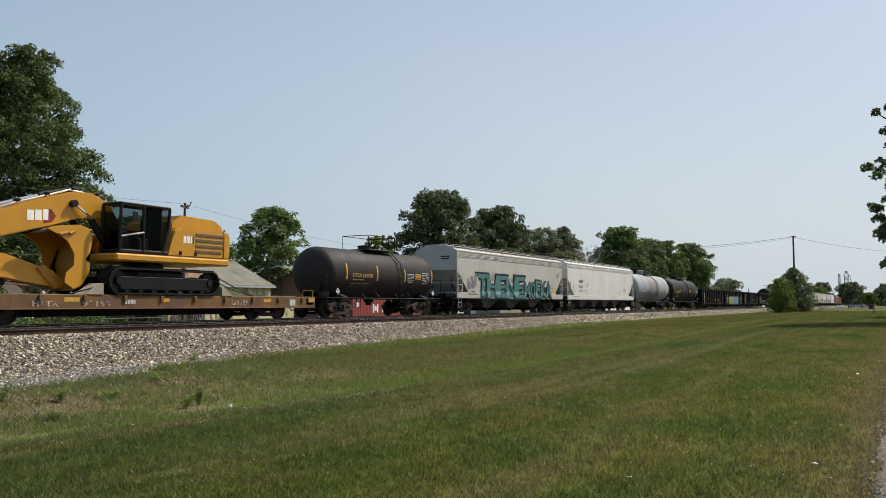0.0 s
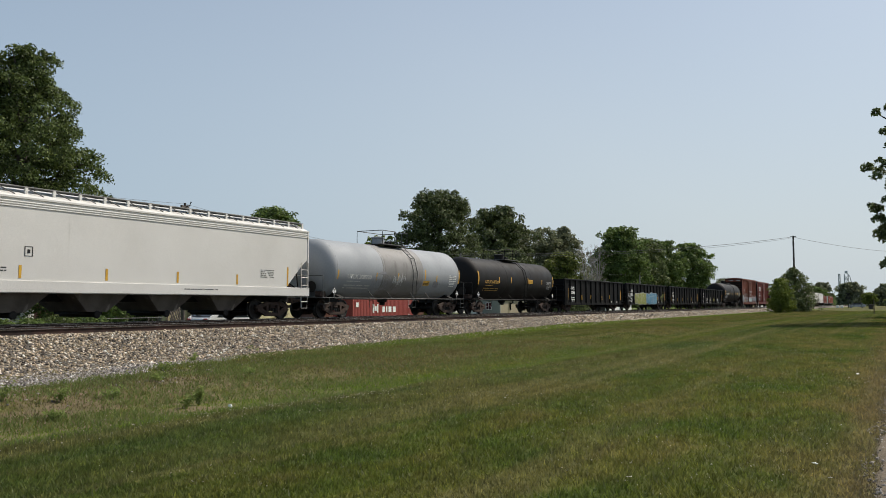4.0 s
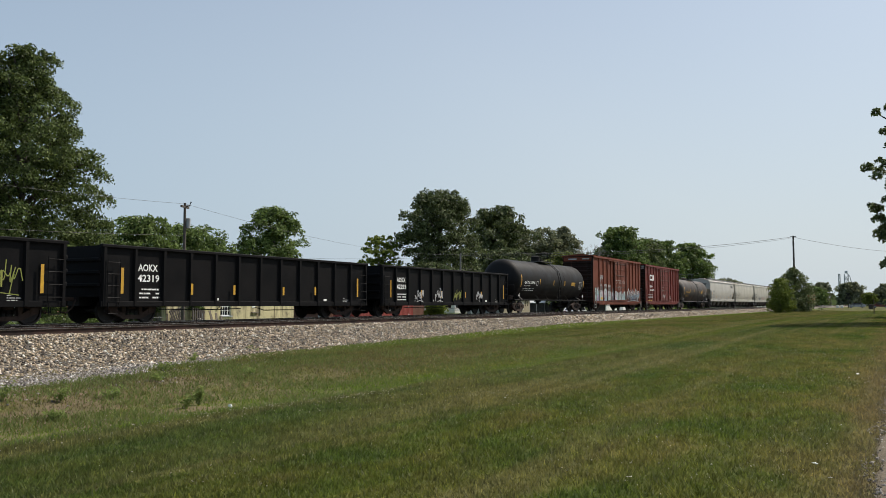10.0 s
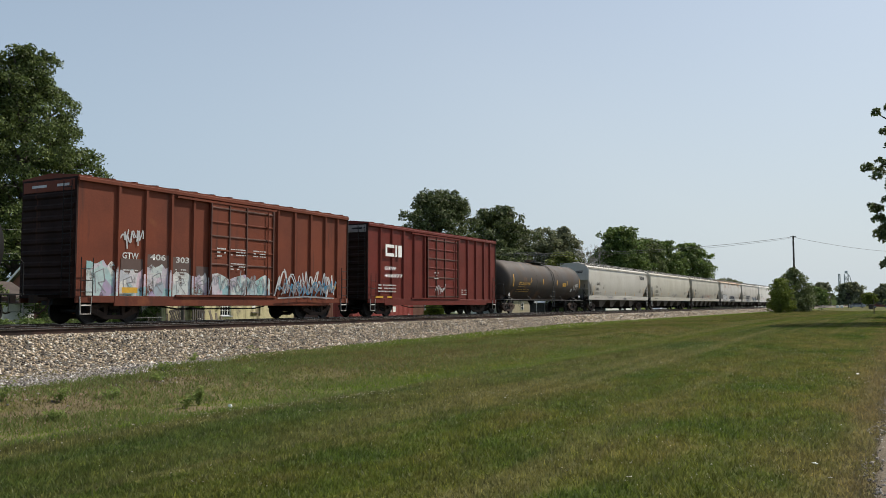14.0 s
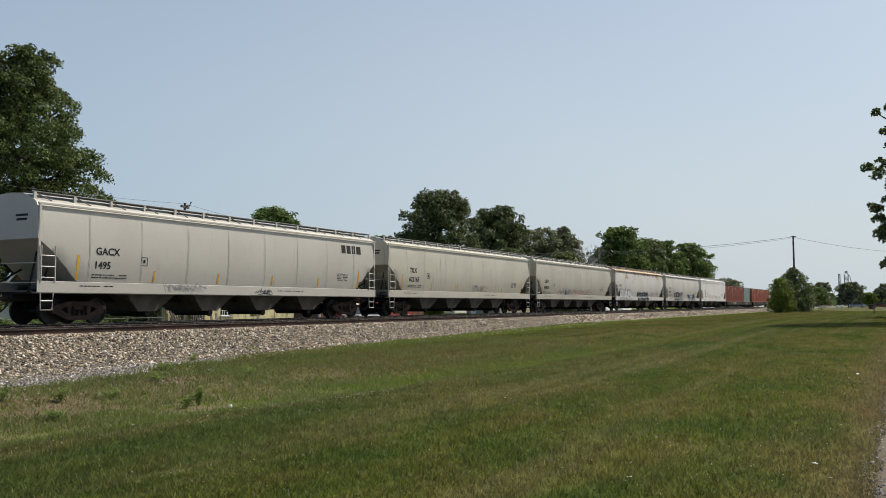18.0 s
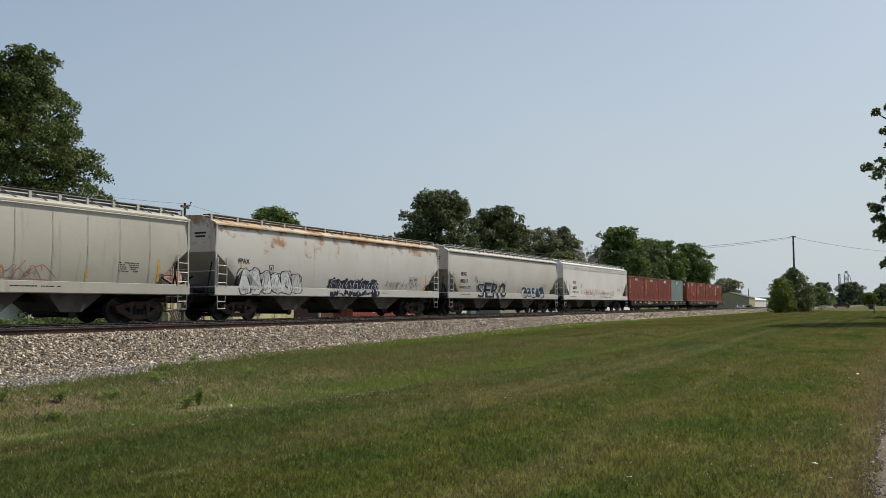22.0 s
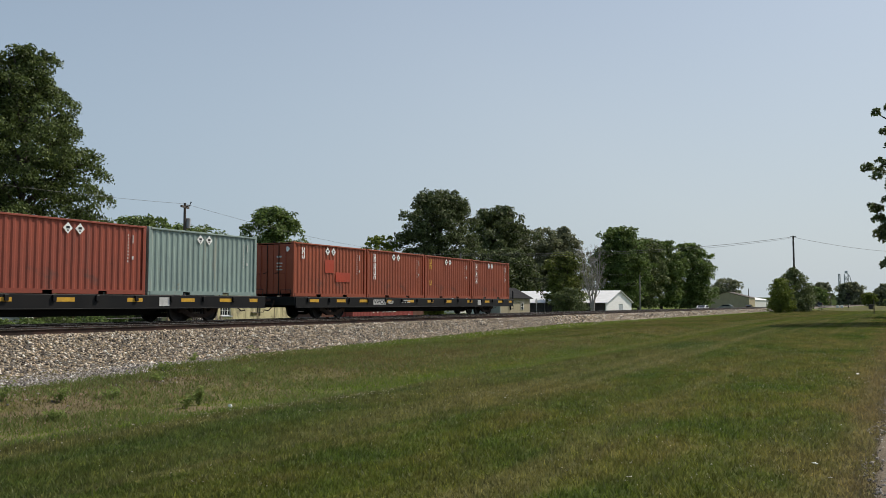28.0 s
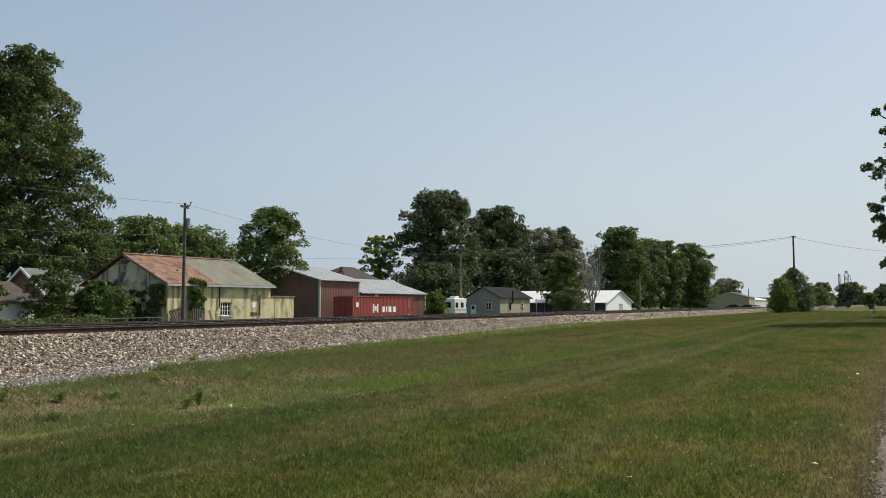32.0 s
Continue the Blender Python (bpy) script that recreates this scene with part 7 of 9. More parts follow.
def make_hoppers():
    car, body, on = hopper_car(46.9, 65.7, SLOPE_SIDE, HOP_PALE, "light grey covered hopper with large teal graffiti on a flat side", bays=3, ribs=4, eave=4.1, posts=12)
    sprayed_ground(body, on, 3.2, 10.6, 1.12, 2.0, TEAL, 61)
    sprayed_word(body, on, "THENE", 2.9, 10.75, 1.1, 2.62, TEAL, TEAL_DARK, 0.012, 21, 0.045, "large teal sprayed letters with black rims", 0.42, MIST)
    sprayed_ground(body, on, 10.55, 11.1, 1.12, 1.62, CYAN_SPRAY, 63, 0.003, "bright turquoise overspray")
    sprayed_ground(body, on, 10.75, 16.25, 1.12, 2.1, TEAL_DARK, 62, 0.005)
    sprayed_word(body, on, "MOEKA", 10.8, 16.15, 1.1, 2.42, TEAL, TEAL_DARK, 0.015, 22, 0.045, "teal sprayed letters with black rims", 0.2)
    scribble(body, on, 16.3, 16.9, 1.75, 2.1, GREY_SPRAY, 64, 2, 0.02)
    scribble(body, on, 17.5, 18.0, 2.6, 3.3, BLACK_LETTER, 65, 2, 0.02)
    decal("sticker", rect(16.35, 16.95, 1.52, 1.7), lift(on, 0.004), YELLOW_MARK, body, "yellow painted panel")
    scribble(body, on, 1.5, 2.7, 1.5, 2.5, GREY_SPRAY, 23, 4, 0.06)
    scribble(body, on, 1.7, 2.8, 1.6, 2.6, PALE_SPRAY, 28, 3, 0.08)
    hopper_car(66.9, 86.6, SLOPE_SIDE, HOP_WHITE, "clean white covered hopper with a flat ribbed side", bays=4, ribs=3, eave=4.12, posts=20, mark=("MULX", "91633"), mark_at=(3.0, 2.55), tall=0.36)
    car, body, on = hopper_car(264.15, 284.1, CURVED_SIDE, HOP_DULL, "white covered hopper with curved sides and black lettering", seams=8, posts=14, mark=("GACX", "1495"), mark_at=(2.25, 2.42), tall=0.36)
    # owner's mark near the end, as plain blocks
    decal("owner_emblem", rect(16.9, 17.25, 3.25, 3.65) + rect(17.35, 17.7, 3.25, 3.65) + rect(17.8, 18.1, 3.25, 3.65) + rect(18.2, 18.6, 3.25, 3.65), lift(on, 0.004), BLACK_LETTER, body, "bold black block lettering")
    scribble(body, on, 5.4, 7.6, 1.15, 1.5, GREY_SPRAY, 31, 6)
    scribble(body, on, 10.6, 11.5, 1.12, 1.35, NAVY_SPRAY, 32, 4)
    car, body, on = hopper_car(285.4, 305.3, CURVED_SIDE, HOP_CREAM, "cream-grey covered hopper with curved sides and black lettering", seams=9, posts=14, mark=("TILX", "622165"), mark_at=(2.3, 2.5), tall=0.38)
    scribble(body, on, 10.4, 12.6, 1.55, 1.95, GREY_SPRAY, 33, 6)
    car, body, on = hopper_car(306.6, 325.6, CURVED_SIDE, HOP_TAN, "tan-grey covered hopper with seamed curved sides and faint graffiti", seams=12, ribs=0, posts=18, mark=("CBFX", "490338"), mark_at=(1.75, 2.35), tall=0.36)
    scribble(body, on, 5.0, 8.2, 1.2, 2.0, GREY_SPRAY, 34, 6, 0.05)
    scribble(body, on, 8.6, 12.8, 1.5, 2.0, RED_SPRAY, 35, 7)
    car, body, on = hopper_car(327.0, 345.9, CURVED_SIDE, HOP_RUSTY, "grey covered hopper with heavy rust stains and black graffiti", roof=RUST_ROOF, bays=3, posts=13, mark=("FPAX", ""), mark_at=(1.35, 2.42), tall=0.3)
    graffiti(body, on, 1.4, 5.6, 1.1, 2.2, 6, [PALE_SPRAY], BLACK_LETTER, GREY_SPRAY, 24, 0.1, 2.5, "pale bubble graffiti with black rims")
    graffiti(body, on, 7.9, 12.2, 1.1, 1.95, 7, [NAVY_SPRAY], BLACK_LETTER, PALE_SPRAY, 25, 0.2, 3.0, "black and grey graffiti")
    scribble(body, on, 13.0, 16.6, 1.5, 1.95, GREY_SPRAY, 36, 8)
    car, body, on = hopper_car(347.1, 366.0, CURVED_SIDE, HOP_PALE, "light grey covered hopper with navy and white graffiti", roof=HOP_PALE, bays=3, posts=14, mark=("FPAX", "890333"), mark_at=(1.75, 2.5), tall=0.34)
    sprayed_word(body, on, "SERO", 4.0, 8.7, 1.1, 2.15, NAVY_SPRAY, PALE_SPRAY, 0.0, 26, 0.032, "navy sprayed letters with white rims", 0.3, MIST)
    graffiti(body, on, 11.6, 15.8, 1.1, 1.95, 5, [NAVY_SPRAY], PALE_SPRAY, SKYBLUE, 27, 0.06, 2.5, "navy and grey graffiti with white rims")
    car, body, on = hopper_car(367.3, 385.8, SLOPE_SIDE, HOP_WHITE, "white covered hopper with a flat ribbed side and thin red graffiti", bays=3, ribs=4, eave=4.06, posts=13, mark=("FPAX", "820293"), mark_at=(2.4, 2.42), tall=0.34)
    scribble(body, on, 5.3, 10.0, 1.2, 2.0, RED_SPRAY, 37, 9)
    scribble(body, on, 10.2, 13.5, 1.5, 1.85, GREY_SPRAY, 38, 8)


# gondolas
def gondola(a, b, number, label):
    L = b - a
    car = car_base("gondola_car", a, b, label, 1.75)
    t = 2.72
    for s in (-1, 1):
        part("side_sheet", boxes((0.0, L, s * 1.40 - 0.02, s * 1.40 + 0.02, 0.62, t)), GON_BLACK, car)
        part("top_chord", boxes((-0.02, L + 0.02, s * 1.44 - 0.09, s * 1.44 + 0.09, t - 0.02, t + 0.1), bevel=0.02), GON_BLACK, car)
        part("side_sill", boxes((0.0, L, s * 1.45 - 0.05, s * 1.45 + 0.05, 0.60, 0.80), bevel=0.01), GON_BLACK, car)
        for k in range(13):
            u = 0.12 + (L - 0.24) * k / 12
            cached(("gonrib", s), "side_post", lambda: prism(bmesh.new(), [(-0.09, s * 1.42), (-0.055, s * 1.52), (0.055, s * 1.52), (0.09, s * 1.42)], 0.62, t, "z"), GON_BLACK, car, (u, 0, 0))
        for u in (0.2, L - 0.75):
            cached("gonladder", "ladder", lambda: ladder_mesh(0.55, 0.75, 2.3, 0.42, 0.016), GON_BLACK, car, (u, s * 1.56, 0))
            cached("gonstep", "step", lambda: tubes([[(0, 0, 0.75), (0.02, 0, 0.36), (0.45, 0, 0.36), (0.47, 0, 0.75)]], 0.018, 5), GON_BLACK, car, (u + 0.04, s * 1.54, 0))
    for x0, s in ((0.02, 1), (L - 0.02, -1)):
        part("end_wall", boxes((x0 - 0.03, x0 + 0.03, -1.40, 1.40, 0.95, t + 0.05)), GON_BLACK, car)
        for k in range(3):
            z = 1.3 + 0.45 * k
            part("end_rib", boxes((x0 - 0.11, x0 + 0.11, -1.42, 1.42, z, z + 0.14), bevel=0.03), GON_BLACK, car)
    part("floor_deck", boxes((0.0, L, -1.40, 1.40, 0.98, 1.06)), BRAKE_RUST, car)
    part("centre_sill", boxes((0.0, L, -0.3, 0.3, 0.62, 0.98), bevel=0.02), STEEL_DARK, car)
    part("brake_rod", tubes([[(3.0, -1.1, 0.5), (5.2, -1.1, 0.46), (7.5, -1.1, 0.5)], [(9.0, -0.6, 0.55), (9.6, -0.6, 0.42), (12.2, -0.6, 0.42), (12.6, -0.6, 0.55)]], 0.022, 5), STEEL_DARK, car)
    on = flat_side(-1.425)
    letters("AOKX", 0.36, 1.66, 1.92, lift(on, 0.004), WHITE_PAINT, car, 0.92)
    letters(number, 0.36, 1.64, 1.53, lift(on, 0.004), WHITE_PAINT, car, 1.02)
    small_print(1.72, 1.27, 3, 0.95, 0.08, lift(on, 0.004), WHITE_PAINT, car, int(number))
    for u, z0, z1 in ((0.86, 1.07, 2.0), (4.25, 1.06, 1.5), (6.65, 1.08, 1.48), (9.85, 1.1, 1.45), (12.2, 1.12, 1.5), (15.75, 1.05, 2.0)):
        decal("reflective_stripe", rect(u - 0.06, u + 0.06, z0, z1), flat_side(-1.53), YELLOW_MARK, car, "yellow reflective stripe")
    for u in (5.6, 13.0):
        decal("data_panel", rect(u, u + 0.25, 0.84, 0.94), lift(on, 0.004), WHITE_PAINT, car)
    small_print(14.6, 0.98, 3, 0.5, 0.04, lift(on, 0.004), PALE_LETTER, car, 5)
    return car, flat_side(-1.535)


def make_gondolas():
    gondola(121.05, 137.75, "42348", "black gondola car with vertical side posts and white lettering")
    car, on = gondola(139.0, 155.7, "42362", "black gondola car with lime and blue bubble graffiti")
    graffiti(car, on, 3.05, 11.9, 0.64, 1.88, 10, [LIME, SKYBLUE], PALE_SPRAY, PALE_SPRAY, 41, 0.05, 4.0, "lime-yellow and sky-blue bubble graffiti")
    scribble(car, on, 13.7, 14.9, 1.0, 1.9, LIME, 42, 4)
    scribble(car, on, 0.4, 1.5, 1.0, 1.8, PALE_SPRAY, 45, 3)
    gondola(157.1, 173.8, "42319", "black gondola car with plain sides and white lettering")
    car, on = gondola(175.2, 191.8, "42293", "black gondola car with a few pale graffiti scribbles")
    for u, m, k in ((3.6, PALE_SPRAY, 1), (6.0, PALE_SPRAY, 2), (8.4, LIME, 3), (11.5, PALE_SPRAY, 4)):
        scribble(car, on, u, u + 0.75, 0.85, 1.5, m, 43 + k, 3, 0.04)


# boxcars
def boxcar(a, b, paint, label, ribs, top=5.0, panel=None):
    L = b - a
    car = car_base("boxcar", a, b, label, 2.0)
    body = part("body", boxes((0.02, L - 0.02, -1.42, 1.42, 0.95, top - 0.12), bevel=0.02), paint, car)
    roof = part("roof", prism(bmesh.new(), [(-1.50, top - 0.16), (1.50, top - 0.16), (1.50, top - 0.10), (0, top + 0.04), (-1.50, top - 0.10)], 0.0, L, "x"), paint, car)
    for k in range(16):
        u = 0.5 + (L - 1.0) * k / 15
        cached(("roofrib", round(top, 1)), "roof_rib", lambda: prism(bmesh.new(), [(-1.48, top - 0.10), (0, top + 0.04), (1.48, top - 0.10), (1.48, top - 0.06), (0, top + 0.08), (-1.48, top - 0.06)], -0.05, 0.05, "x"), paint, roof, (u, 0, 0))
    d0, d1 = L * 0.39, L * 0.635
    for s in (-1, 1):
        part("side_sill", boxes((1.6, L - 1.6, s * 1.47 - 0.04, s * 1.47 + 0.04, 0.62, 0.98), bevel=0.01), paint, car)
        part("end_sill", boxes((0.0, 1.6, s * 1.46 - 0.04, s * 1.46 + 0.04, 0.74, 0.98), bevel=0.01), paint, car)
        part("end_sill", boxes((L - 1.6, L, s * 1.46 - 0.04, s * 1.46 + 0.04, 0.74, 0.98), bevel=0.01), paint, car)
        part("top_plate", boxes((0.0, L, s * 1.48 - 0.05, s * 1.48 + 0.05, top - 0.30, top - 0.16), bevel=0.015), paint, car)
        for u in ribs:
            cached(("boxrib", a, s), "side_post", lambda: prism(bmesh.new(), [(-0.10, s * 1.415), (-0.05, s * 1.51), (0.05, s * 1.51), (0.10, s * 1.415)], 0.95, top - 0.2, "z"), paint, car, (u, 0, 0))
        door = part("door", boxes((d0, d1, s * 1.50 - 0.03, s * 1.50 + 0.03, 1.05, top - 0.42)), paint, car, "sliding steel door with raised panels")
        for u in (d0 + 0.04, d0 + (d1 - d0) * 0.28, d0 + (d1 - d0) * 0.55, d1 - 0.04):
            part("door_post", boxes((u - 0.04, u + 0.04, s * 1.55 - 0.03, s * 1.55 + 0.03, 1.06, top - 0.45), bevel=0.01), DOOR_DARK, door)
        for k in range(7):
            z = 1.15 + (top - 1.75) * k / 6
            part("door_rail", boxes((d0, d1, s * 1.54 - 0.025, s * 1.54 + 0.025, z - 0.035, z + 0.035), bevel=0.01), DOOR_DARK if k in (0, 2, 4, 6) else paint, door)
        part("lock_bar", tubes([[(d1 - 0.45, s * 1.60, 1.1), (d1 - 0.45, s * 1.60, top - 0.5)]], 0.025, 6), paint, door)
        part("door_track", boxes((d0 - 1.8, d1 + 0.2, s * 1.52 - 0.04, s * 1.52 + 0.04, top - 0.42, top - 0.34)), paint, car)
        part("door_track", boxes((d0 - 1.8, d1 + 0.2, s * 1.52 - 0.04, s * 1.52 + 0.04, 0.98, 1.05)), paint, car)
        for u, z1 in ((0.15, 2.3), (L - 0.65, 2.5)):
            cached(("boxladder", z1), "ladder", lambda: ladder_mesh(0.48, 0.95, z1, 0.40, 0.018), STEEL_DARK, car, (u, s * 1.56, 0))
            cached("hopstep", "step", lambda: boxes((0, 0.1, 0, 0.1, 0, 0.1)), paint, car, (u, s * 1.52, -0.15))
    for x0, s in ((0.0, 1), (L, -1)):
        end = part("end_wall", boxes((x0 - 0.03, x0 + 0.03, -1.46, 1.46, 0.9, top - 0.16)), BOX_GRIME_SHADE, car, "sooty ribbed end wall, darkened for its shade")
        for k in range(9):
            z = 1.15 + 0.40 * k
            if z < top - 0.85:
                part("end_rib", prism(bmesh.new(), [(x0 - s * 0.02, z), (x0 - s * 0.10, z + 0.07), (x0 - s * 0.10, z + 0.17), (x0 - s * 0.02, z + 0.24)], -1.35, 1.35, "y"), BOX_GRIME_SHADE, end)
        part("end_panel", boxes((x0 - s * 0.045 - 0.012, x0 - s * 0.045 + 0.012, -1.36, 1.36, top - 0.62, top - 0.24), bevel=0.006), panel or paint, end, "flat top panel of the end wall with reporting marks")
        decal("end_lettering", rect(-1.1, -0.45, top - 0.46, top - 0.37) + rect(0.1, 0.9, top - 0.46, top - 0.37), lambda y, z: (x0 - s * 0.062, y, z), BLACK_LETTER if panel else PALE_LETTER, end)
        part("end_ladder", ladder_mesh(0.42, 0.95, top - 0.3, 0.4, 0.018), STEEL_DARK, car).matrix_basis = pose(x0 - s * 0.16, -1.36, 0, 0, 0, 90)
        part("end_platform", boxes((min(x0, x0 - s * 0.22), max(x0, x0 - s * 0.22), -0.9, 0.9, 1.02, 1.05)), STEEL_DARK, car)
    part("centre_sill", boxes((0.0, L, -0.3, 0.3, 0.66, 0.96), bevel=0.02), STEEL_DARK, car)
    part("brake_rod", tubes([[(4.2, -1.0, 0.6), (5.0, -1.0, 0.5), (9.5, -1.0, 0.5), (10.2, -1.0, 0.6)]], 0.03, 5), STEEL_DARK, car)
    return car, body


def make_boxcars():
    car, body = boxcar(210.85, 226.85, BOX_BROWN, "weathered brown boxcar with pale graffiti along the bottom", [1.75, 3.0, 4.25, 5.4, 10.55, 11.75, 12.95, 14.1, 15.1], 5.24)
    on = flat_side(-1.43)
    out = flat_side(-1.525)
    decal("repaint_patch", rect(1.9, 2.9, 1.6, 2.35) + rect(3.1, 4.2, 1.5, 2.55) + rect(4.35, 5.3, 1.35, 2.5) + rect(5.6, 6.6, 1.2, 2.2), lift(on, 0.003), BOX_PATCH, body, "dark repainted patch behind the numbers")
    letters("GTW", 0.32, 1.95, 2.35, lift(on, 0.008), PALE_LETTER, body, 0.75)
    letters("406", 0.32, 3.25, 2.35, lift(on, 0.008), PALE_LETTER, body, 0.75)
    letters("303", 0.32, 4.5, 2.3, lift(on, 0.008), PALE_LETTER, body, 0.7)
    scribble(body, on, 1.9, 2.8, 2.75, 3.4, PALE_SPRAY, 51, 4, 0.05)
    small_print(2.0, 1.95, 2, 0.7, 0.06, lift(on, 0.008), PALE_LETTER, body, 12)
    small_print(3.2, 1.85, 2, 0.8, 0.06, lift(on, 0.008), PALE_LETTER, body, 13)
    small_print(4.5, 2.05, 5, 0.6, 0.06, lift(on, 0.008), PALE_LETTER, body, 14)
    # big block letters in pale and pastel paint, worn through in places
    rng = random.Random(52)
    edges = [0.35, 1.65, 2.9, 4.15, 5.3, 6.2]
    for a0, b0 in zip(edges, edges[1:]):
        top = rng.uniform(1.85, 2.15)
        poly = [(a0 + 0.1, 0.99), (b0, 0.99)] + [(b0 - (b0 - a0 - 0.1) * k / 7, top + 0.10 * math.sin(2.2 * k + a0) + rng.uniform(-0.06, 0.06)) for k in range(8)]
        decal("graffiti_patch", [poly], flat_side(-1.436), MURAL, body, "pale and pastel sprayed block letters, worn through")
        decal("graffiti_patch", rect(b0 - 0.005, b0 + 0.095, 0.99, top - 0.1), flat_side(-1.5125), MURAL, body)
        cu = rng.uniform(a0 + 0.3, b0 - 0.5)
        run = [(cu, 1.08), (cu - 0.06, top - 0.35), (cu + 0.3, top - 0.2), (cu + 0.38, 1.5), (cu + 0.1, 1.45), (cu + 0.42, 1.1)]
        decal("graffiti_stroke", stroke(run, 0.035), flat_side(-1.442), GREY_SPRAY, body)
    poly = [(6.35, 1.08), (9.9, 1.08)] + [(9.9 - 3.55 * k / 11, 1.8 + 0.16 * math.sin(1.4 * k) + rng.uniform(-0.08, 0.08)) for k in range(12)]
    decal("graffiti_patch", [poly], flat_side(-1.572), MURAL, body, "pale and pastel sprayed block letters, worn through")
    scribble(body, flat_side(-1.60), 6.4, 9.4, 1.1, 1.9, GREY_SPRAY, 57, 6, 0.05)
    scribble(body, flat_side(-1.535), 10.4, 14.6, 0.98, 2.25, PALE_SPRAY, 54, 7, 0.06)
    scribble(body, flat_side(-1.545), 10.6, 14.4, 1.0, 1.8, SKYBLUE, 58, 8, 0.06)
    scribble(body, flat_side(-1.555), 10.5, 14.5, 1.0, 1.7, GREY_SPRAY, 60, 9, 0.05)
    decal("yellow_panel", rect(1.9, 2.6, 1.1, 1.3) + rect(14.2, 14.9, 1.45, 1.6), flat_side(-1.53), YELLOW_MARK, body)
    small_print(6.6, 3.0, 3, 0.5, 0.08, flat_side(-1.575), PALE_LETTER, body, 15)
    small_print(7.4, 3.0, 3, 0.9, 0.06, flat_side(-1.575), PALE_LETTER, body, 16)
    small_print(7.4, 2.4, 3, 0.9, 0.06, flat_side(-1.575), PALE_LETTER, body, 17)
    small_print(8.8, 3.0, 3, 0.8, 0.06, flat_side(-1.575), PALE_LETTER, body, 18)
    car, body = boxcar(228.7, 244.6, BOX_RED, "dark red boxcar with white emblem and lettering", [1.2, 2.4, 3.6, 4.8, 6.0, 10.4, 11.6, 12.8, 14.0, 15.0], 5.13, END_PANEL_GREY)
    # railway emblem as one plain white shape
    decal("railway_emblem", rect(1.6, 2.5, 3.78, 3.95) + rect(1.6, 1.78, 3.48, 3.78) + rect(1.6, 2.5, 3.3, 3.48) + rect(2.62, 2.8, 3.3, 3.95) + rect(2.92, 3.3, 3.3, 3.95), flat_side(-1.535), WHITE_PAINT, body, "white block railway emblem")
    letters("GTW", 0.26, 1.5, 2.55, flat_side(-1.535), WHITE_PAINT, body, 1.2)
    letters("406977", 0.26, 1.5, 2.15, flat_side(-1.535), WHITE_PAINT, body, 1.9)
    small_print(0.9, 1.75, 3, 1.8, 0.09, flat_side(-1.535), PALE_LETTER, body, 19)
    small_print(7.0, 2.6, 3, 0.5, 0.09, flat_side(-1.575), PALE_LETTER, body, 20)
    small_print(10.6, 1.6, 3, 0.7, 0.07, flat_side(-1.535), PALE_LETTER, body, 22)
    scribble(body, flat_side(-1.575), 7.2, 8.2, 1.3, 1.8, PALE_SPRAY, 55, 3, 0.04)
    decal("yellow_panel", rect(0.6, 1.4, 1.02, 1.12) + rect(1.8, 2.3, 1.02, 1.12), flat_side(-1.53), YELLOW_MARK, body)


# flat cars and containers
def flatcar(a, b, label, sill_mat, deck_mat, mark, mark_mat, offset, marks, ends=None):
    L = b - a
    car = car_base("flatcar", a, b, label, offset)
    for k in range(int(L / 0.6)):
        cached(("plank", round(L, 1)), "deck_plank", lambda: boxes((0.01, 0.585, -1.44, 1.44, 0.985, 1.03), bevel=0.008), deck_mat, car, (0.6 * k + 0.05, 0, 0))
    part("deck_frame", boxes((0.02, L - 0.02, -1.40, 1.40, 0.90, 0.985)), STEEL_DARK, car)
    for s in (-1, 1):
        part("side_sill", boxes((0.0, L, s * 1.49 - 0.03, s * 1.49 + 0.03, 0.54, 1.02), bevel=0.01), sill_mat, car)
        part("sill_flange", boxes((0.0, L, s * 1.51 - 0.06, s * 1.51 + 0.06, 0.52, 0.55), bevel=0.005), sill_mat, car)
        for k in range(int(L / 1.7)):
            cached(("pocket", a, s), "stake_pocket", lambda: boxes((-0.07, 0.07, s * 1.55 - 0.04, s * 1.55 + 0.04, 0.80, 1.0), bevel=0.01), sill_mat, car, (0.9 + 1.7 * k, 0, 0))
    part("centre_sill", prism(bmesh.new(), [(0.0, 0.62), (offset + 1.2, 0.60), (offset + 2.2, 0.26), (L - offset - 2.2, 0.26), (L - offset - 1.2, 0.60), (L, 0.62), (L, 0.9), (0, 0.9)], -0.45, 0.45), STEEL_DARK, car)
    for x0, s in ((0.0, 1), (L, -1)):
        part("end_sill", boxes((x0 - 0.06, x0 + 0.06, -1.48, 1.48, 0.62, 1.04), bevel=0.015), ends or sill_mat, car)
        part("step", tubes([[(x0 + s * 0.1, -1.56, 0.6), (x0 + s * 0.12, -1.56, 0.34), (x0 + s * 0.52, -1.56, 0.34), (x0 + s * 0.54, -1.56, 0.6)]], 0.018, 5), sill_mat, car)
        part("grab_iron", tubes([[(x0 - s * 0.08, -1.3, 1.0), (x0 - s * 0.12, -1.3, 1.35), (x0 - s * 0.12, -0.7, 1.35), (x0 - s * 0.08, -0.7, 1.0)]], 0.018, 5), ends or sill_mat, car)
    on = flat_side(-1.525)
    for u, w in marks:
        decal("reflective_stripe", rect(u, u + w, 0.78, 0.92), lift(on, 0.002), YELLOW_MARK, car, "yellow reflective stripe")
    return car, on


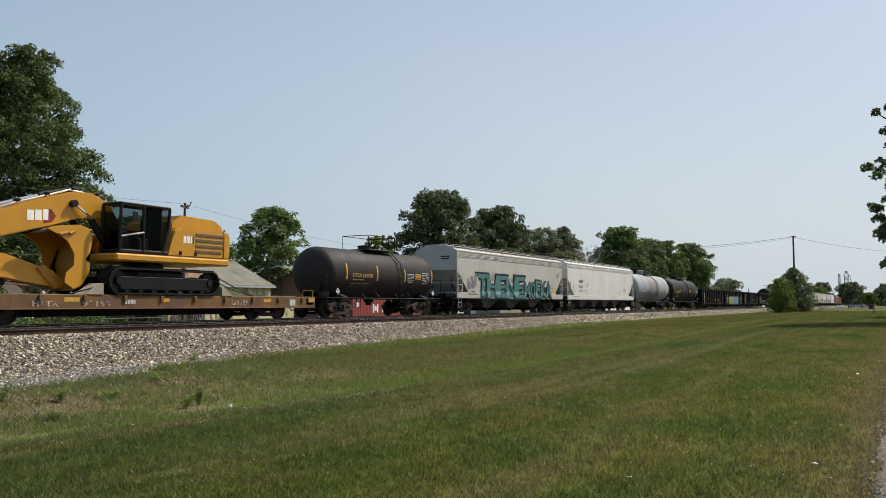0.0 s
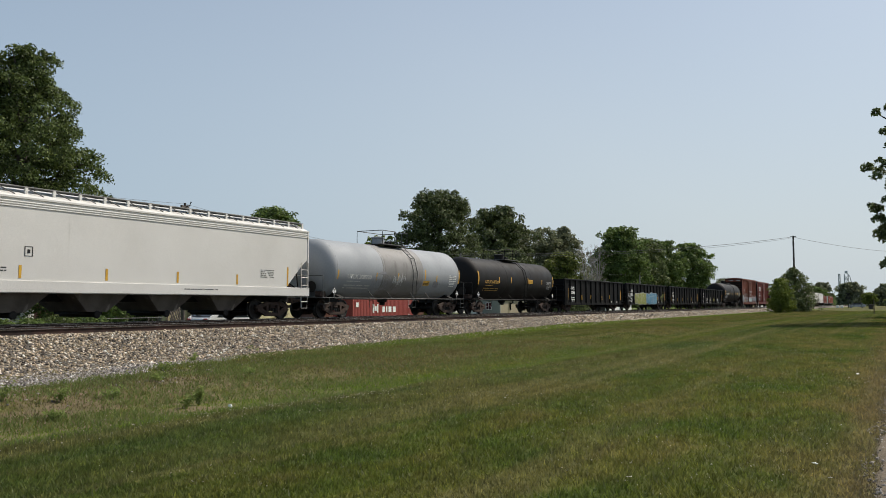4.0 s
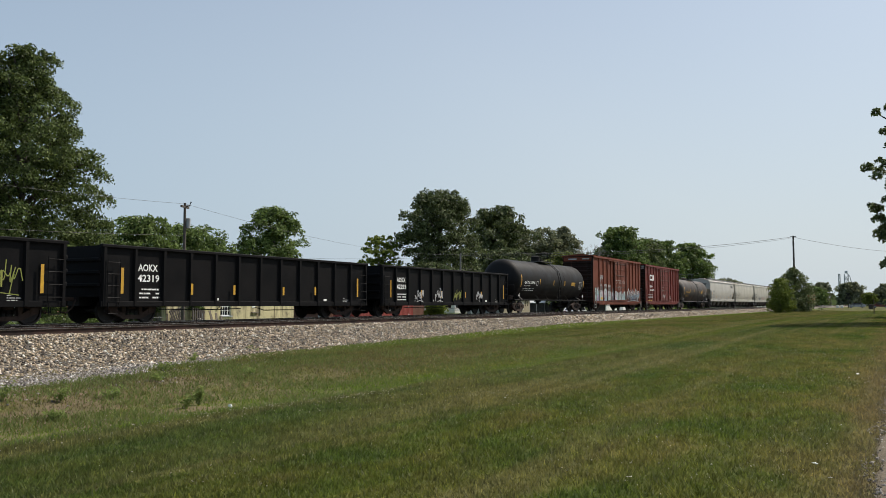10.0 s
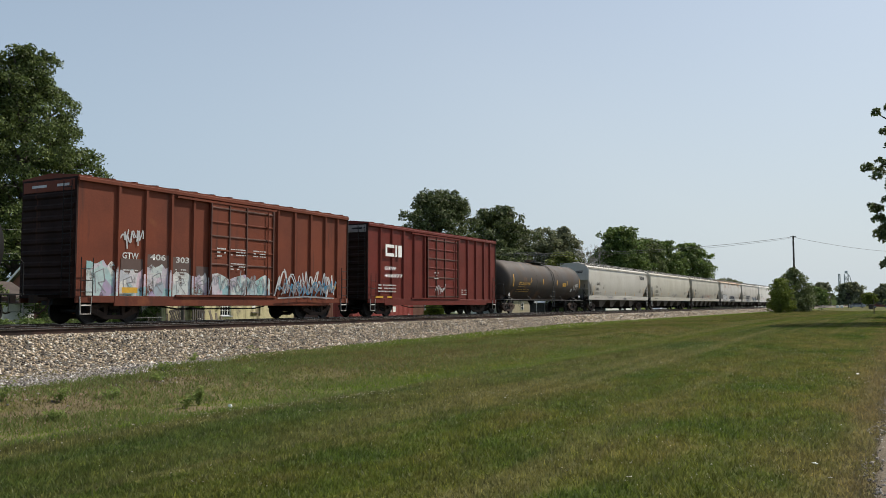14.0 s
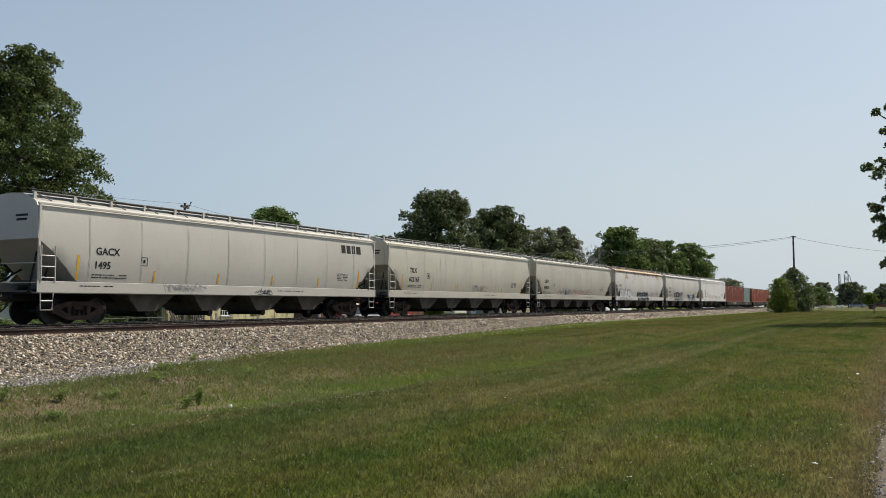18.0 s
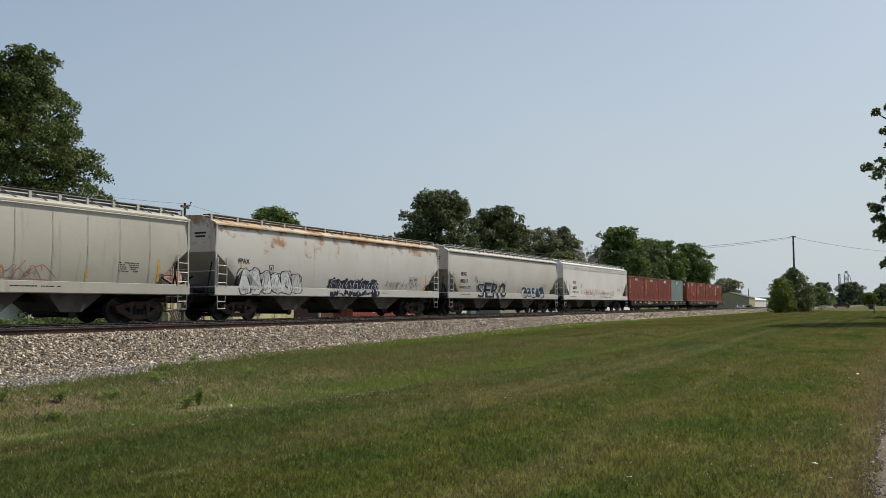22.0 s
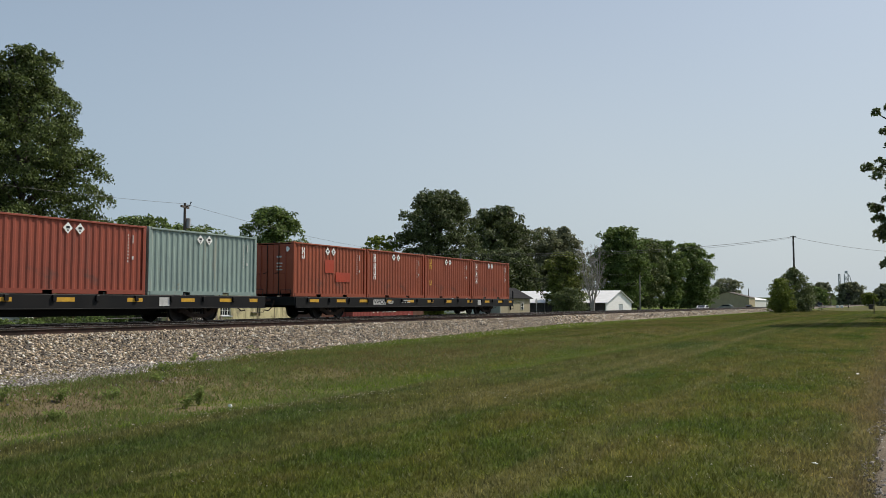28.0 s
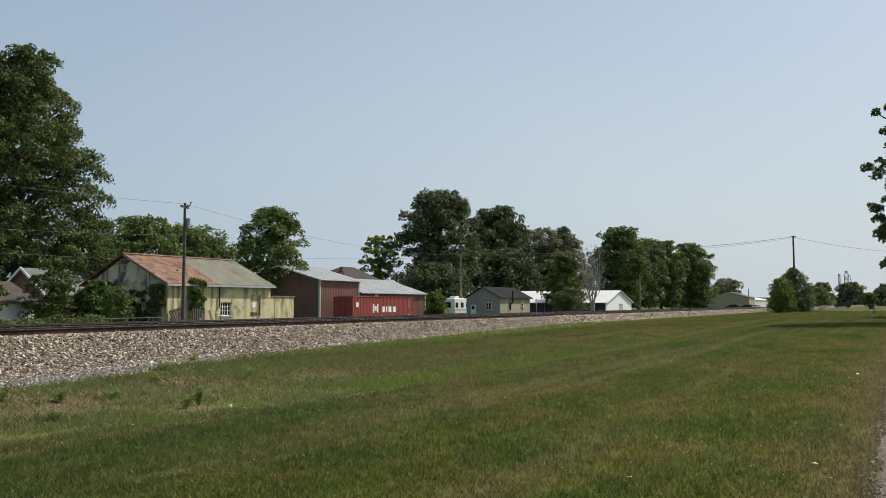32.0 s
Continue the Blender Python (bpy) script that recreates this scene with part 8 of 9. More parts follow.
def corrugated(x0, x1, y, z0, z1, depth=0.028, pitch=0.28, s=-1):
    """A wall of pressed sheet: flat crests and troughs along x."""
    bm, pts, x = bmesh.new(), [], x0
    while x < x1 - 0.01:
        for f, d in ((0.0, 0.0), (0.28, 0.0), (0.5, depth), (0.78, depth)):
            pts.append((min(x + f * pitch, x1), y - s * d))
        x += pitch
    pts.append((x1, y))
    lo = [bm.verts.new((u, v, z0)) for u, v in pts]
    hi = [bm.verts.new((u, v, z1)) for u, v in pts]
    for k in range(len(pts) - 1):
        if (lo[k].co - lo[k + 1].co).length > 1e-4:
            bm.faces.new((lo[k], lo[k + 1], hi[k + 1], hi[k]))
    return bm


def container(x, y, z, length, mat, label, placards=True, name="shipping_container", moving=True):
    box_ob = empty(name, x, y, z)
    tagged(box_ob, label, "container", "containers on the flat cars" if moving else "")
    if moving:
        MOVING.append((box_ob, x, y, z))
    L, W, H = length, 1.219, 2.591
    for s in (-1, 1):
        cached(("wall", L, s, mat.name), "side_wall", lambda: corrugated(0.1, L - 0.1, s * (W - 0.012), 0.16, H - 0.08, s=s), mat, box_ob)
        cached(("brail", L, s, mat.name), "bottom_rail", lambda: boxes((0.1, 1.75, s * W - 0.03, s * W + 0.03, 0.02, 0.17), (2.11, L - 2.11, s * W - 0.03, s * W + 0.03, 0.02, 0.17), (L - 1.75, L - 0.1, s * W - 0.03, s * W + 0.03, 0.02, 0.17), (1.75, 2.11, s * W - 0.03, s * W + 0.03, 0.13, 0.17), (L - 2.11, L - 1.75, s * W - 0.03, s * W + 0.03, 0.13, 0.17)), mat, box_ob)
        cached(("trail", L, s, mat.name), "top_rail", lambda: boxes((0.1, L - 0.1, s * W - 0.03, s * W + 0.03, H - 0.09, H - 0.02), bevel=0.008), mat, box_ob)
        for u in (0.08, L - 0.08):
            cached(("cpost", mat.name), "corner_post", lambda: boxes((-0.08, 0.08, -0.08, 0.08, 0.12, H - 0.12), bevel=0.012), mat, box_ob, (u, s * (W - 0.065), 0))
            for zz in (0.0, H - 0.12):
                cached(("cast", mat.name), "corner_casting", lambda: boxes((-0.09, 0.09, -0.08, 0.08, 0, 0.12), bevel=0.008), mat, box_ob, (u, s * (W - 0.068), zz))
    cached(("croof", L, mat.name), "roof_panel", lambda: boxes((0.1, L - 0.1, -W + 0.03, W - 0.03, H - 0.06, H - 0.03)), mat, box_ob)
    cached(("cfloor", L, mat.name), "floor_panel", lambda: boxes((0.1, L - 0.1, -W + 0.03, W - 0.03, 0.12, 0.16)), STEEL_DARK, box_ob)
    cached(("cend", L, mat.name), "end_wall", lambda: boxes((L - 0.08, L - 0.03, -W + 0.1, W - 0.1, 0.15, H - 0.1)), mat, box_ob)
    for s in (-1, 1):
        d = cached(("cdoor", s, mat.name), "door", lambda: boxes((0.03, 0.07, min(0.01 * s, s * (W - 0.12)), max(0.01 * s, s * (W - 0.12)), 0.15, H - 0.12), bevel=0.008), mat, box_ob, label="steel container door")
        for v in (0.35, 0.75):
            cached(("cbar", s, v), "lock_rod", lambda: tubes([[(0.0, s * v, 0.12), (0.0, s * v, H - 0.1)], [(0.0, s * v, 1.15), (-0.02, s * v + 0.22, 1.1)]], 0.02, 6), STEEL_DARK if v < 0.5 else mat, d)
    if placards:
        for u in (L * 0.44, L * 0.52):
            dpoly = [(u, 2.06), (u + 0.19, 2.26), (u, 2.46), (u - 0.19, 2.26)]
            p = decal("hazard_placard", [dpoly], flat_side(-W - 0.004), WHITE_PAINT, box_ob, "white diamond placard")
            decal("placard_bar", rect(u - 0.07, u + 0.07, 2.24, 2.32) + rect(u - 0.04, u + 0.04, 2.16, 2.2), flat_side(-W - 0.010), BLACK_LETTER, p)
        p = decal("hazard_placard", [[(0.85, 2.1), (1.0, 2.25), (0.85, 2.4), (0.7, 2.25)]], lambda u, v: (0.02, -u, v), WHITE_PAINT, box_ob, "white diamond placard")
        decal("end_lettering", rect(0.2, 0.5, 1.85, 1.93) + rect(0.2, 0.55, 1.55, 1.61) + rect(0.2, 0.5, 1.4, 1.46) + rect(0.2, 0.55, 1.25, 1.31), lambda u, v: (0.022, -u, v), PALE_LETTER, box_ob)
    return box_ob


def upright_print(box_ob, u, z0, z1, n, w, mat, gaps=()):
    """A column of painted blocks, one below the other."""
    W, polys, h = 1.219, [], (z1 - z0) / n
    for k in range(n):
        if k in gaps:
            continue
        z = z1 - h * (k + 1)
        polys += rect(u, u + w * 0.28, z + h * 0.12, z + h) + rect(u + w * 0.72, u + w, z + h * 0.12, z + h) + rect(u + w * 0.28, u + w * 0.72, z + h * (0.8 if k % 2 else 0.12), z + h * (1.0 if k % 2 else 0.32))
    decal("owner_emblem", polys, flat_side(-W - 0.006), mat, box_ob, "column of painted block lettering")


def make_intermodal():
    RED = surface("container_brick_red", (0.29, 0.058, 0.028), (0.23, 0.048, 0.026), 0.7, 0.6, 0.0, 0.05, 25, stain=(0.12, 0.045, 0.032), stain_scale=0.7, stain_from=0.6, streaks=(0.14, 0.05, 0.035))
    ORANGE = surface("container_faded_orange_red", (0.315, 0.066, 0.024), (0.25, 0.053, 0.021), 0.7, 0.62, 0.0, 0.05, 25, stain=(0.15, 0.05, 0.03), stain_scale=0.7, stain_from=0.6)
    GREEN = surface("container_pale_green", (0.27, 0.36, 0.325), (0.225, 0.30, 0.275), 0.8, 0.6, 0.0, 0.05, 25, stain=(0.24, 0.17, 0.10), stain_scale=0.9, stain_from=0.63, streaks=(0.30, 0.25, 0.18), streak_from=0.58)
    PATCH = surface("fresh_red_patch", (0.44, 0.05, 0.018), (0.38, 0.047, 0.018), 1.5, 0.55, bump=0.03)
    m1 = [(1.0, 0.75), (3.2, 0.75), (5.2, 0.75), (7.6, 0.7), (10.0, 0.7), (12.3, 0.7), (14.6, 0.7), (17.5, 0.7), (20.1, 0.7), (22.2, 0.7), (24.0, 0.5)]
    for start, end, kinds in ((387.3, 412.3, (RED, RED, RED, GREEN)), (414.45, 439.25, (ORANGE, ORANGE, ORANGE, ORANGE))):
        car, on = flatcar(start, end, "black container flatcar with yellow stripes along the sill", FLAT_BLACK, FLAT_BLACK, "", None, 3.5, m1)
        p = decal("number_panel", rect(6.5, 7.7, 0.66, 0.93), lift(on, 0.003), PALE_LETTER, car, "pale panel with black reporting mark")
        letters("VWCX", 0.26, 6.56, 0.71, lift(on, 0.007), BLACK_LETTER, p, 1.05)
        letters("029" if start > 400 else "015", 0.22, 7.95, 0.71, lift(on, 0.004), PALE_LETTER, car, 0.55)
        small_print(9.4, 0.92, 2, 0.9, 0.06, lift(on, 0.004), PALE_LETTER, car, 8)
        decal("data_panel", rect(19.0, 19.5, 0.62, 0.95), lift(on, 0.003), PALE_LETTER, car)
        for k, mat in enumerate(kinds):
            words = {GREEN: "pale sea-green corrugated container with rust marks", RED: "brick-red corrugated container with white diamond placards"}.get(mat, "faded orange-red corrugated container with white placards")
            c = container(start + 0.16 + 6.18 * k, TRAIN_Y, 1.035, 6.058, mat, words)
            if mat is ORANGE:
                if k == 2:
                    upright_print(c, 0.55, 0.75, 2.35, 5, 0.25, YELLOW_MARK, (2, 3))
                else:
                    upright_print(c, 0.62, 1.8 if k == 0 else 0.95, 2.35, 3 if k == 0 else 6, 0.22, WHITE_PAINT)
                if k == 0:
                    decal("repaint_patch", [rect(2.45, 3.2, 1.2, 1.85)[0], rect(3.35, 4.6, 0.78, 1.25)[0]], flat_side(-1.219 - 0.003), PATCH, c, "bright red repainted patch")
            elif mat is RED and k < 2:
                upright_print(c, 0.5, 0.75, 2.3, 6, 0.27, YELLOW_MARK, (4,))
            print_marks = decal("small_print", [q for i in range(9) for q in rect(5.2, 5.25, 1.2 + 0.12 * i, 1.26 + 0.12 * i)] + rect(5.42, 5.46, 1.9, 2.2) + rect(5.4, 5.48, 1.3, 1.42), flat_side(-1.224), PALE_LETTER, c)
            tagged(print_marks, kind="stuff")


def make_flatcar_with_digger():
    car, on = flatcar(13.4, 32.3, "ochre-yellow flatcar with worn timber deck, rust-stained", FLAT_BROWN, DECK_WOOD, "", None, 2.7, [(5.2, 0.6), (9.3, 0.5), (15.2, 0.5)], FLAT_YELLOW)
    letters("HTTX", 0.26, 4.0, 0.62, lift(on, 0.004), FADED_LETTER, car, 1.0)
    letters("93199", 0.26, 5.9, 0.62, lift(on, 0.004), FADED_LETTER, car, 1.2)
    small_print(7.7, 0.85, 1, 0.5, 0.2, lift(on, 0.004), PALE_LETTER, car, 3)
    decal("owner_emblem", rect(13.2, 13.45, 0.65, 0.85) + rect(13.55, 13.8, 0.65, 0.85) + rect(13.9, 14.15, 0.65, 0.85), lift(on, 0.004), FADED_LETTER, car)
    decal("data_panel", rect(17.0, 17.4, 0.62, 0.9), lift(on, 0.004), PALE_LETTER, car)
    part("end_bracket", boxes((18.2, 18.75, -1.52, -1.2, 0.62, 1.0), (18.35, 18.85, -1.55, -1.3, 0.75, 0.95), bevel=0.03), FLAT_YELLOW, car)


make_flatcar_with_digger()
make_tank_cars()
make_hoppers()
make_gondolas()
make_boxcars()
make_intermodal()

# ---- excavator on the first flatcar ----
CAT_YELLOW = surface("machine_yellow", (0.614, 0.294, 0.0154), (0.512, 0.243, 0.0154), 0.9, 0.35, 0.0, 0.03, 30)
CAT_DIRTY = surface("bucket_yellow", (0.51, 0.247, 0.024), (0.36, 0.173, 0.024), 1.2, 0.55, 0.0, 0.08, 20, stain=(0.18, 0.11, 0.05), stain_scale=1.3, stain_from=0.6)
CHROME = surface("chrome_rod", (0.75, 0.75, 0.76), (0.65, 0.65, 0.66), 4, 0.12, 1.0, 0.0)
RUBBER = surface("black_rubber", (0.018, 0.018, 0.019), (0.028, 0.027, 0.027), 3, 0.75, bump=0.2)
TRACK_STEEL = surface("track_steel", (0.011, 0.010, 0.0098), (0.019, 0.017, 0.015), 3, 0.7, 0.0, 0.2, spec=0.25)
CAB_BLACK = surface("cab_black", (0.006, 0.006, 0.007), (0.010, 0.010, 0.010), 3, 0.45, bump=0.03, spec=0.25)


def cab_glass():
    m, nt, p, link = nodes_of("cab_glass")
    p.inputs["Base Color"].default_value = (0.16, 0.20, 0.20, 1)
    p.inputs["Roughness"].default_value = 0.02
    p.inputs["Transmission Weight"].default_value = 1.0
    p.inputs["IOR"].default_value = 1.1
    return m


def track_frame(parent, y, s):
    """One crawler: belt of shoes, rollers, idler, sprocket and side frame."""
    f = part("track_frame", boxes((0.6, 5.0, y - 0.20, y + 0.20, 0.16, 0.70), bevel=0.05), CAB_BLACK, parent, "black crawler side frame")
    path, r, x0, x1 = [], 0.44, 0.55, 5.05
    for k in range(9):
        a = math.pi / 2 + math.pi * k / 8
        path.append((x0 + r * math.cos(a), 0.5 + r * math.sin(a)))
    for k in range(9):
        a = -math.pi / 2 + math.pi * k / 8
        path.append((x1 + r * math.cos(a), 0.5 + r * math.sin(a)))
    path.append(path[0])
    seg = [math.dist(p, q) for p, q in zip(path, path[1:])]
    total, n = sum(seg), 50
    me = None
    for k in range(n):
        d = total * k / n
        for (p, q), L in zip(zip(path, path[1:]), seg):
            if d <= L:
                break
            d -= L
        t = d / L
        x, z = p[0] + (q[0] - p[0]) * t, p[1] + (q[1] - p[1]) * t
        ang = math.degrees(math.atan2(q[1] - p[1], q[0] - p[0]))
        if "shoe" not in PROTO:
            ob = part("track_shoe", boxes((-0.125, 0.125, -0.3, 0.3, -0.03, 0.015), (-0.11, -0.08, -0.3, 0.3, -0.075, -0.03), (-0.015, 0.015, -0.3, 0.3, -0.065, -0.03), (0.08, 0.11, -0.3, 0.3, -0.065, -0.03)), TRACK_STEEL, f)
            PROTO["shoe"] = ob.data
        else:
            ob = new("track_shoe", PROTO["shoe"])
            ob.parent = f
        ob.matrix_basis = pose(x, y, z, 0, -ang, 0)
    for k in range(7):
        cached("roller", "track_roller", lambda: lathe(bmesh.new(), [(-0.18, 0.06), (-0.18, 0.12), (0.18, 0.12), (0.18, 0.06)], 12, "y"), CAB_BLACK, f, (0.95 + 0.62 * k, y, 0.20))
    for u, nm, rr in ((x0, "idler", 0.38), (x1, "sprocket", 0.38)):
        bm = lathe(bmesh.new(), [(y - 0.12, 0.1), (y - 0.12, rr), (y + 0.12, rr), (y + 0.12, 0.1)], 20, "y", (u, 0, 0.5))
        lathe(bm, [(y + s * 0.12, 0.16), (y + s * 0.24, 0.14)], 14, "y", (u, 0, 0.5))
        part(nm, bm, CAB_BLACK, f)


LOUVRE = surface("louvre_brown", (0.17, 0.10, 0.04), (0.12, 0.07, 0.03), 3, 0.6)


def make_excavator():
    X0, Z0 = 20.3, 1.03
    e = empty("excavator", X0, TRAIN_Y, Z0)
    tagged(e, "large yellow crawler excavator chained on a flatcar, arm folded", "excavator")
    MOVING.append((e, X0, TRAIN_Y, Z0))
    for s in (-1, 1):
        track_frame(e, s * 1.28, s)
    part("undercarriage", boxes((1.6, 4.0, -1.15, 1.15, 0.45, 0.95), bevel=0.1), CAB_BLACK, e)
    part("slew_ring", lathe(bmesh.new(), [(0.95, 0.8), (1.22, 0.8), (1.22, 0.2)], 24, "z", (2.9, 0, 0)), CAB_BLACK, e)
    house = part("house_deck", boxes((0.35, 6.1, -1.55, 1.55, 1.22, 1.50), bevel=0.06), CAT_YELLOW, e, "yellow upper deck frame")
    def rounded(poly, w, soft):
        bm = prism(bmesh.new(), poly, -w, w)
        bmesh.ops.bevel(bm, geom=bm.edges[:], offset=soft, segments=2, affect="EDGES")
        return bm
    part("counterweight", rounded([(5.78, 1.5), (6.12, 1.5), (6.2, 1.7), (6.2, 2.45), (6.08, 2.62), (5.78, 2.62)], 1.5, 0.06), CAT_YELLOW, house, "rounded yellow counterweight", True)
    part("engine_hood", rounded([(2.72, 1.5), (5.76, 1.5), (5.76, 2.62), (3.42, 2.62), (3.12, 2.5), (3.05, 2.2)], 1.52, 0.05), CAT_YELLOW, house, "yellow engine housing", True)
    part("hood_top", rounded([(3.12, 2.56), (3.12, 2.86), (3.5, 2.96), (3.62, 3.16), (5.5, 3.1), (5.95, 2.86), (6.02, 2.56)], 1.28, 0.06), CAT_YELLOW, house, "raised yellow hood", True)
    for k in range(4):
        z = 1.70 + 0.22 * k
        part("louvre", boxes((4.2, 5.75 - 0.12 * (k == 0), -1.545, -1.51, z, z + 0.12), bevel=0.01), LOUVRE, house, "dark slatted grille")
    for u in (3.35, 4.15):
        part("hood_latch", boxes((u, u + 0.12, -1.55, -1.51, 1.58, 1.72)), CAB_BLACK, house)
    decal("maker_emblem", rect(3.55, 3.7, 2.05, 2.33) + rect(3.74, 3.88, 2.05, 2.33) + rect(3.92, 4.02, 2.05, 2.33), flat_side(-1.526), WHITE_PAINT, house, "white block emblem")
    decal("maker_emblem", rect(3.97, 4.1, 2.05, 2.33), flat_side(-1.524), BLACK_LETTER, house)
    part("exhaust", lathe(bmesh.new(), [(3.1, 0.09), (3.32, 0.09), (3.34, 0.06)], 10, "z", (4.2, 0.5, 0)), CAB_BLACK, house)
    part("handrail", tubes([[(0.6, 1.45, 1.5), (0.6, 1.45, 2.5), (2.6, 1.45, 2.6)]], 0.02, 6), CAB_BLACK, house)
    part("side_box", boxes((0.5, 2.9, 0.5, 1.5, 1.5, 2.3), bevel=0.06), CAT_YELLOW, house)
    # cab
    cab = part("cab", boxes((0.5, 2.85, -1.5, -0.45, 1.52, 1.66), (0.55, 2.95, -1.48, -0.47, 3.28, 3.38), bevel=0.03), CAB_BLACK, e, "black glazed operator's cab")
    for pts in ([(0.55, -1.47, 1.6), (0.6, -1.45, 3.3)], [(0.55, -0.48, 1.6), (0.6, -0.5, 3.3)], [(1.62, -1.48, 1.6), (1.62, -1.46, 3.3)], [(2.55, -1.47, 1.6), (2.85, -1.45, 2.55), (2.9, -1.45, 3.3)], [(2.55, -0.48, 1.6), (2.9, -0.5, 3.3)], [(1.62, -1.48, 2.3), (0.58, -1.48, 2.1)]):
        part("cab_post", tubes([pts], 0.06, 6), CAB_BLACK, cab)
    glass = cab_glass()
    for bm in (prism(bmesh.new(), [(0.6, 1.68), (1.58, 1.68), (1.58, 3.26), (0.63, 3.26)], -1.475, -1.468), prism(bmesh.new(), [(1.66, 1.68), (2.5, 1.68), (2.82, 2.55), (2.84, 3.26), (1.66, 3.26)], -1.475, -1.468),
               prism(bmesh.new(), [(-1.44, 1.68), (-0.52, 1.68), (-0.54, 3.26), (-1.42, 3.26)], 0.575, 0.582, "x")):
        g = part("cab_window", bm, glass, cab, "clear cab glass")
        g.visible_shadow = False
    part("cab_back", boxes((2.5, 2.56, -1.4, -0.5, 1.66, 3.28), (0.9, 2.5, -0.52, -0.48, 1.66, 2.45)), CAB_BLACK, cab)
    part("console", boxes((0.75, 1.1, -1.3, -0.65, 1.66, 2.35), bevel=0.05), RUBBER, cab)
    part("seat", boxes((1.6, 2.15, -1.2, -0.75, 1.66, 2.15), (2.05, 2.25, -1.2, -0.75, 2.1, 2.95), bevel=0.06), RUBBER, cab)
    part("mirror", boxes((1.0, 1.22, -1.62, -1.58, 2.75, 3.05), bevel=0.008), CAB_BLACK, cab)
    # boom, arm and bucket
    boom_poly = [(1.75, 2.0), (1.55, 2.55), (1.0, 3.38), (0.2, 3.70), (-0.6, 3.66), (-1.7, 3.34), (-2.95, 2.88), (-6.0, 1.62), (-6.25, 1.35), (-6.0, 1.1), (-2.95, 1.96), (-1.5, 2.36), (-0.4, 2.72), (0.5, 2.84), (1.05, 2.45), (1.3, 1.75)]
    boom = part("boom", prism(bmesh.new(), boom_poly, -0.34, 0.34), CAT_YELLOW, e, "bent yellow boom")
    part("boom_plate", prism(bmesh.new(), [(u * 0.985, 2.7 + (v - 2.7) * 0.93) for u, v in boom_poly], -0.36, 0.36), CAT_YELLOW, boom)
    decal("maker_emblem", rect(-2.35, -2.1, 2.5, 2.85) + rect(-2.05, -1.8, 2.52, 2.88) + rect(-1.75, -1.55, 2.55, 2.92), flat_side(-0.366), WHITE_PAINT, boom, "white block emblem")
    decal("maker_emblem", [[(-1.75, 2.42), (-1.4, 2.5), (-1.25, 2.72), (-1.45, 2.95), (-1.6, 2.93)]], flat_side(-0.364), spray("emblem_red", (0.22, 0.04, 0.03), (0.18, 0.03, 0.03)), boom)
    part("arm_cylinder", tubes([[(-0.2, 0, 3.80), (-1.7, 0, 3.42)]], 0.12, 12), CAB_BLACK, boom, "black hydraulic cylinder")
    part("arm_rod", tubes([[(-1.7, 0, 3.42), (-5.9, 0, 2.12)]], 0.07, 10), CHROME, boom, "chrome piston rod")
    part("hydraulic_pipe", tubes([[(1.3, -0.2, 2.9), (0.6, -0.2, 3.62), (-0.6, -0.2, 3.74), (-2.9, -0.2, 3.0), (-5.5, -0.2, 1.95)], [(1.3, 0.2, 2.9), (0.6, 0.2, 3.62), (-0.6, 0.2, 3.74), (-2.9, 0.2, 3.0), (-5.5, 0.2, 1.95)]], 0.035, 6), CHROME, boom, "bright steel hydraulic pipes")
    for u, v in ((0.55, 3.68), (-0.5, 3.78), (-1.5, 3.5), (-2.6, 3.16)):
        part("pipe_clamp", boxes((u - 0.05, u + 0.05, -0.3, 0.3, v - 0.05, v + 0.05), bevel=0.015), CAB_BLACK, boom)
    for s in (-1, 1):
        part("boom_cylinder", tubes([[(0.95, s * 0.55, 1.45), (0.05, s * 0.5, 2.75)]], 0.13, 12), CAB_BLACK, e, "black hydraulic cylinder")
        part("boom_rod", tubes([[(0.05, s * 0.5, 2.75), (-0.6, s * 0.45, 3.2)]], 0.07, 10), CHROME, e, "chrome piston rod")
        part("pin_boss", lathe(bmesh.new(), [(s * 0.34, 0.13), (s * 0.55, 0.13)], 14, "y", (-0.62, 0, 3.22)), CAB_BLACK, boom)
    arm = part("arm", prism(bmesh.new(), [(-6.3, 1.9), (-5.6, 1.75), (-3.0, 1.32), (-1.7, 0.95), (-1.25, 0.85), (-0.75, 0.38), (-0.9, 0.2), (-3.0, 0.55), (-6.1, 0.75), (-6.6, 1.2)], -0.26, 0.26), CAT_YELLOW, e, "yellow arm folded below the boom")
    part("bucket_cylinder", tubes([[(-5.2, 0, 0.5), (-2.9, 0, 0.4)]], 0.11, 10), CAB_BLACK, arm)
    part("bucket_rod", tubes([[(-2.9, 0, 0.4), (-1.2, 0, 0.25)]], 0.055, 10), CHROME, arm, "chrome piston rod")
    part("linkage", prism(bmesh.new(), [(-1.9, 0.9), (-1.6, 1.0), (-0.95, 0.35), (-1.2, 0.18)], -0.36, 0.36), CAT_DIRTY, arm)
    # bucket: two side plates and a curved shell
    side = [(-1.87, 2.2), (-1.31, 2.38), (-0.64, 2.45), (-0.25, 2.32), (-0.13, 1.95), (-0.22, 1.5), (-0.42, 1.22), (-0.2, 1.12), (-0.24, 0.78), (-0.5, 0.36), (-0.86, 0.2), (-1.22, 0.42), (-1.17, 0.75), (-0.86, 1.0), (-0.86, 1.42), (-1.14, 1.85), (-1.47, 2.03)]
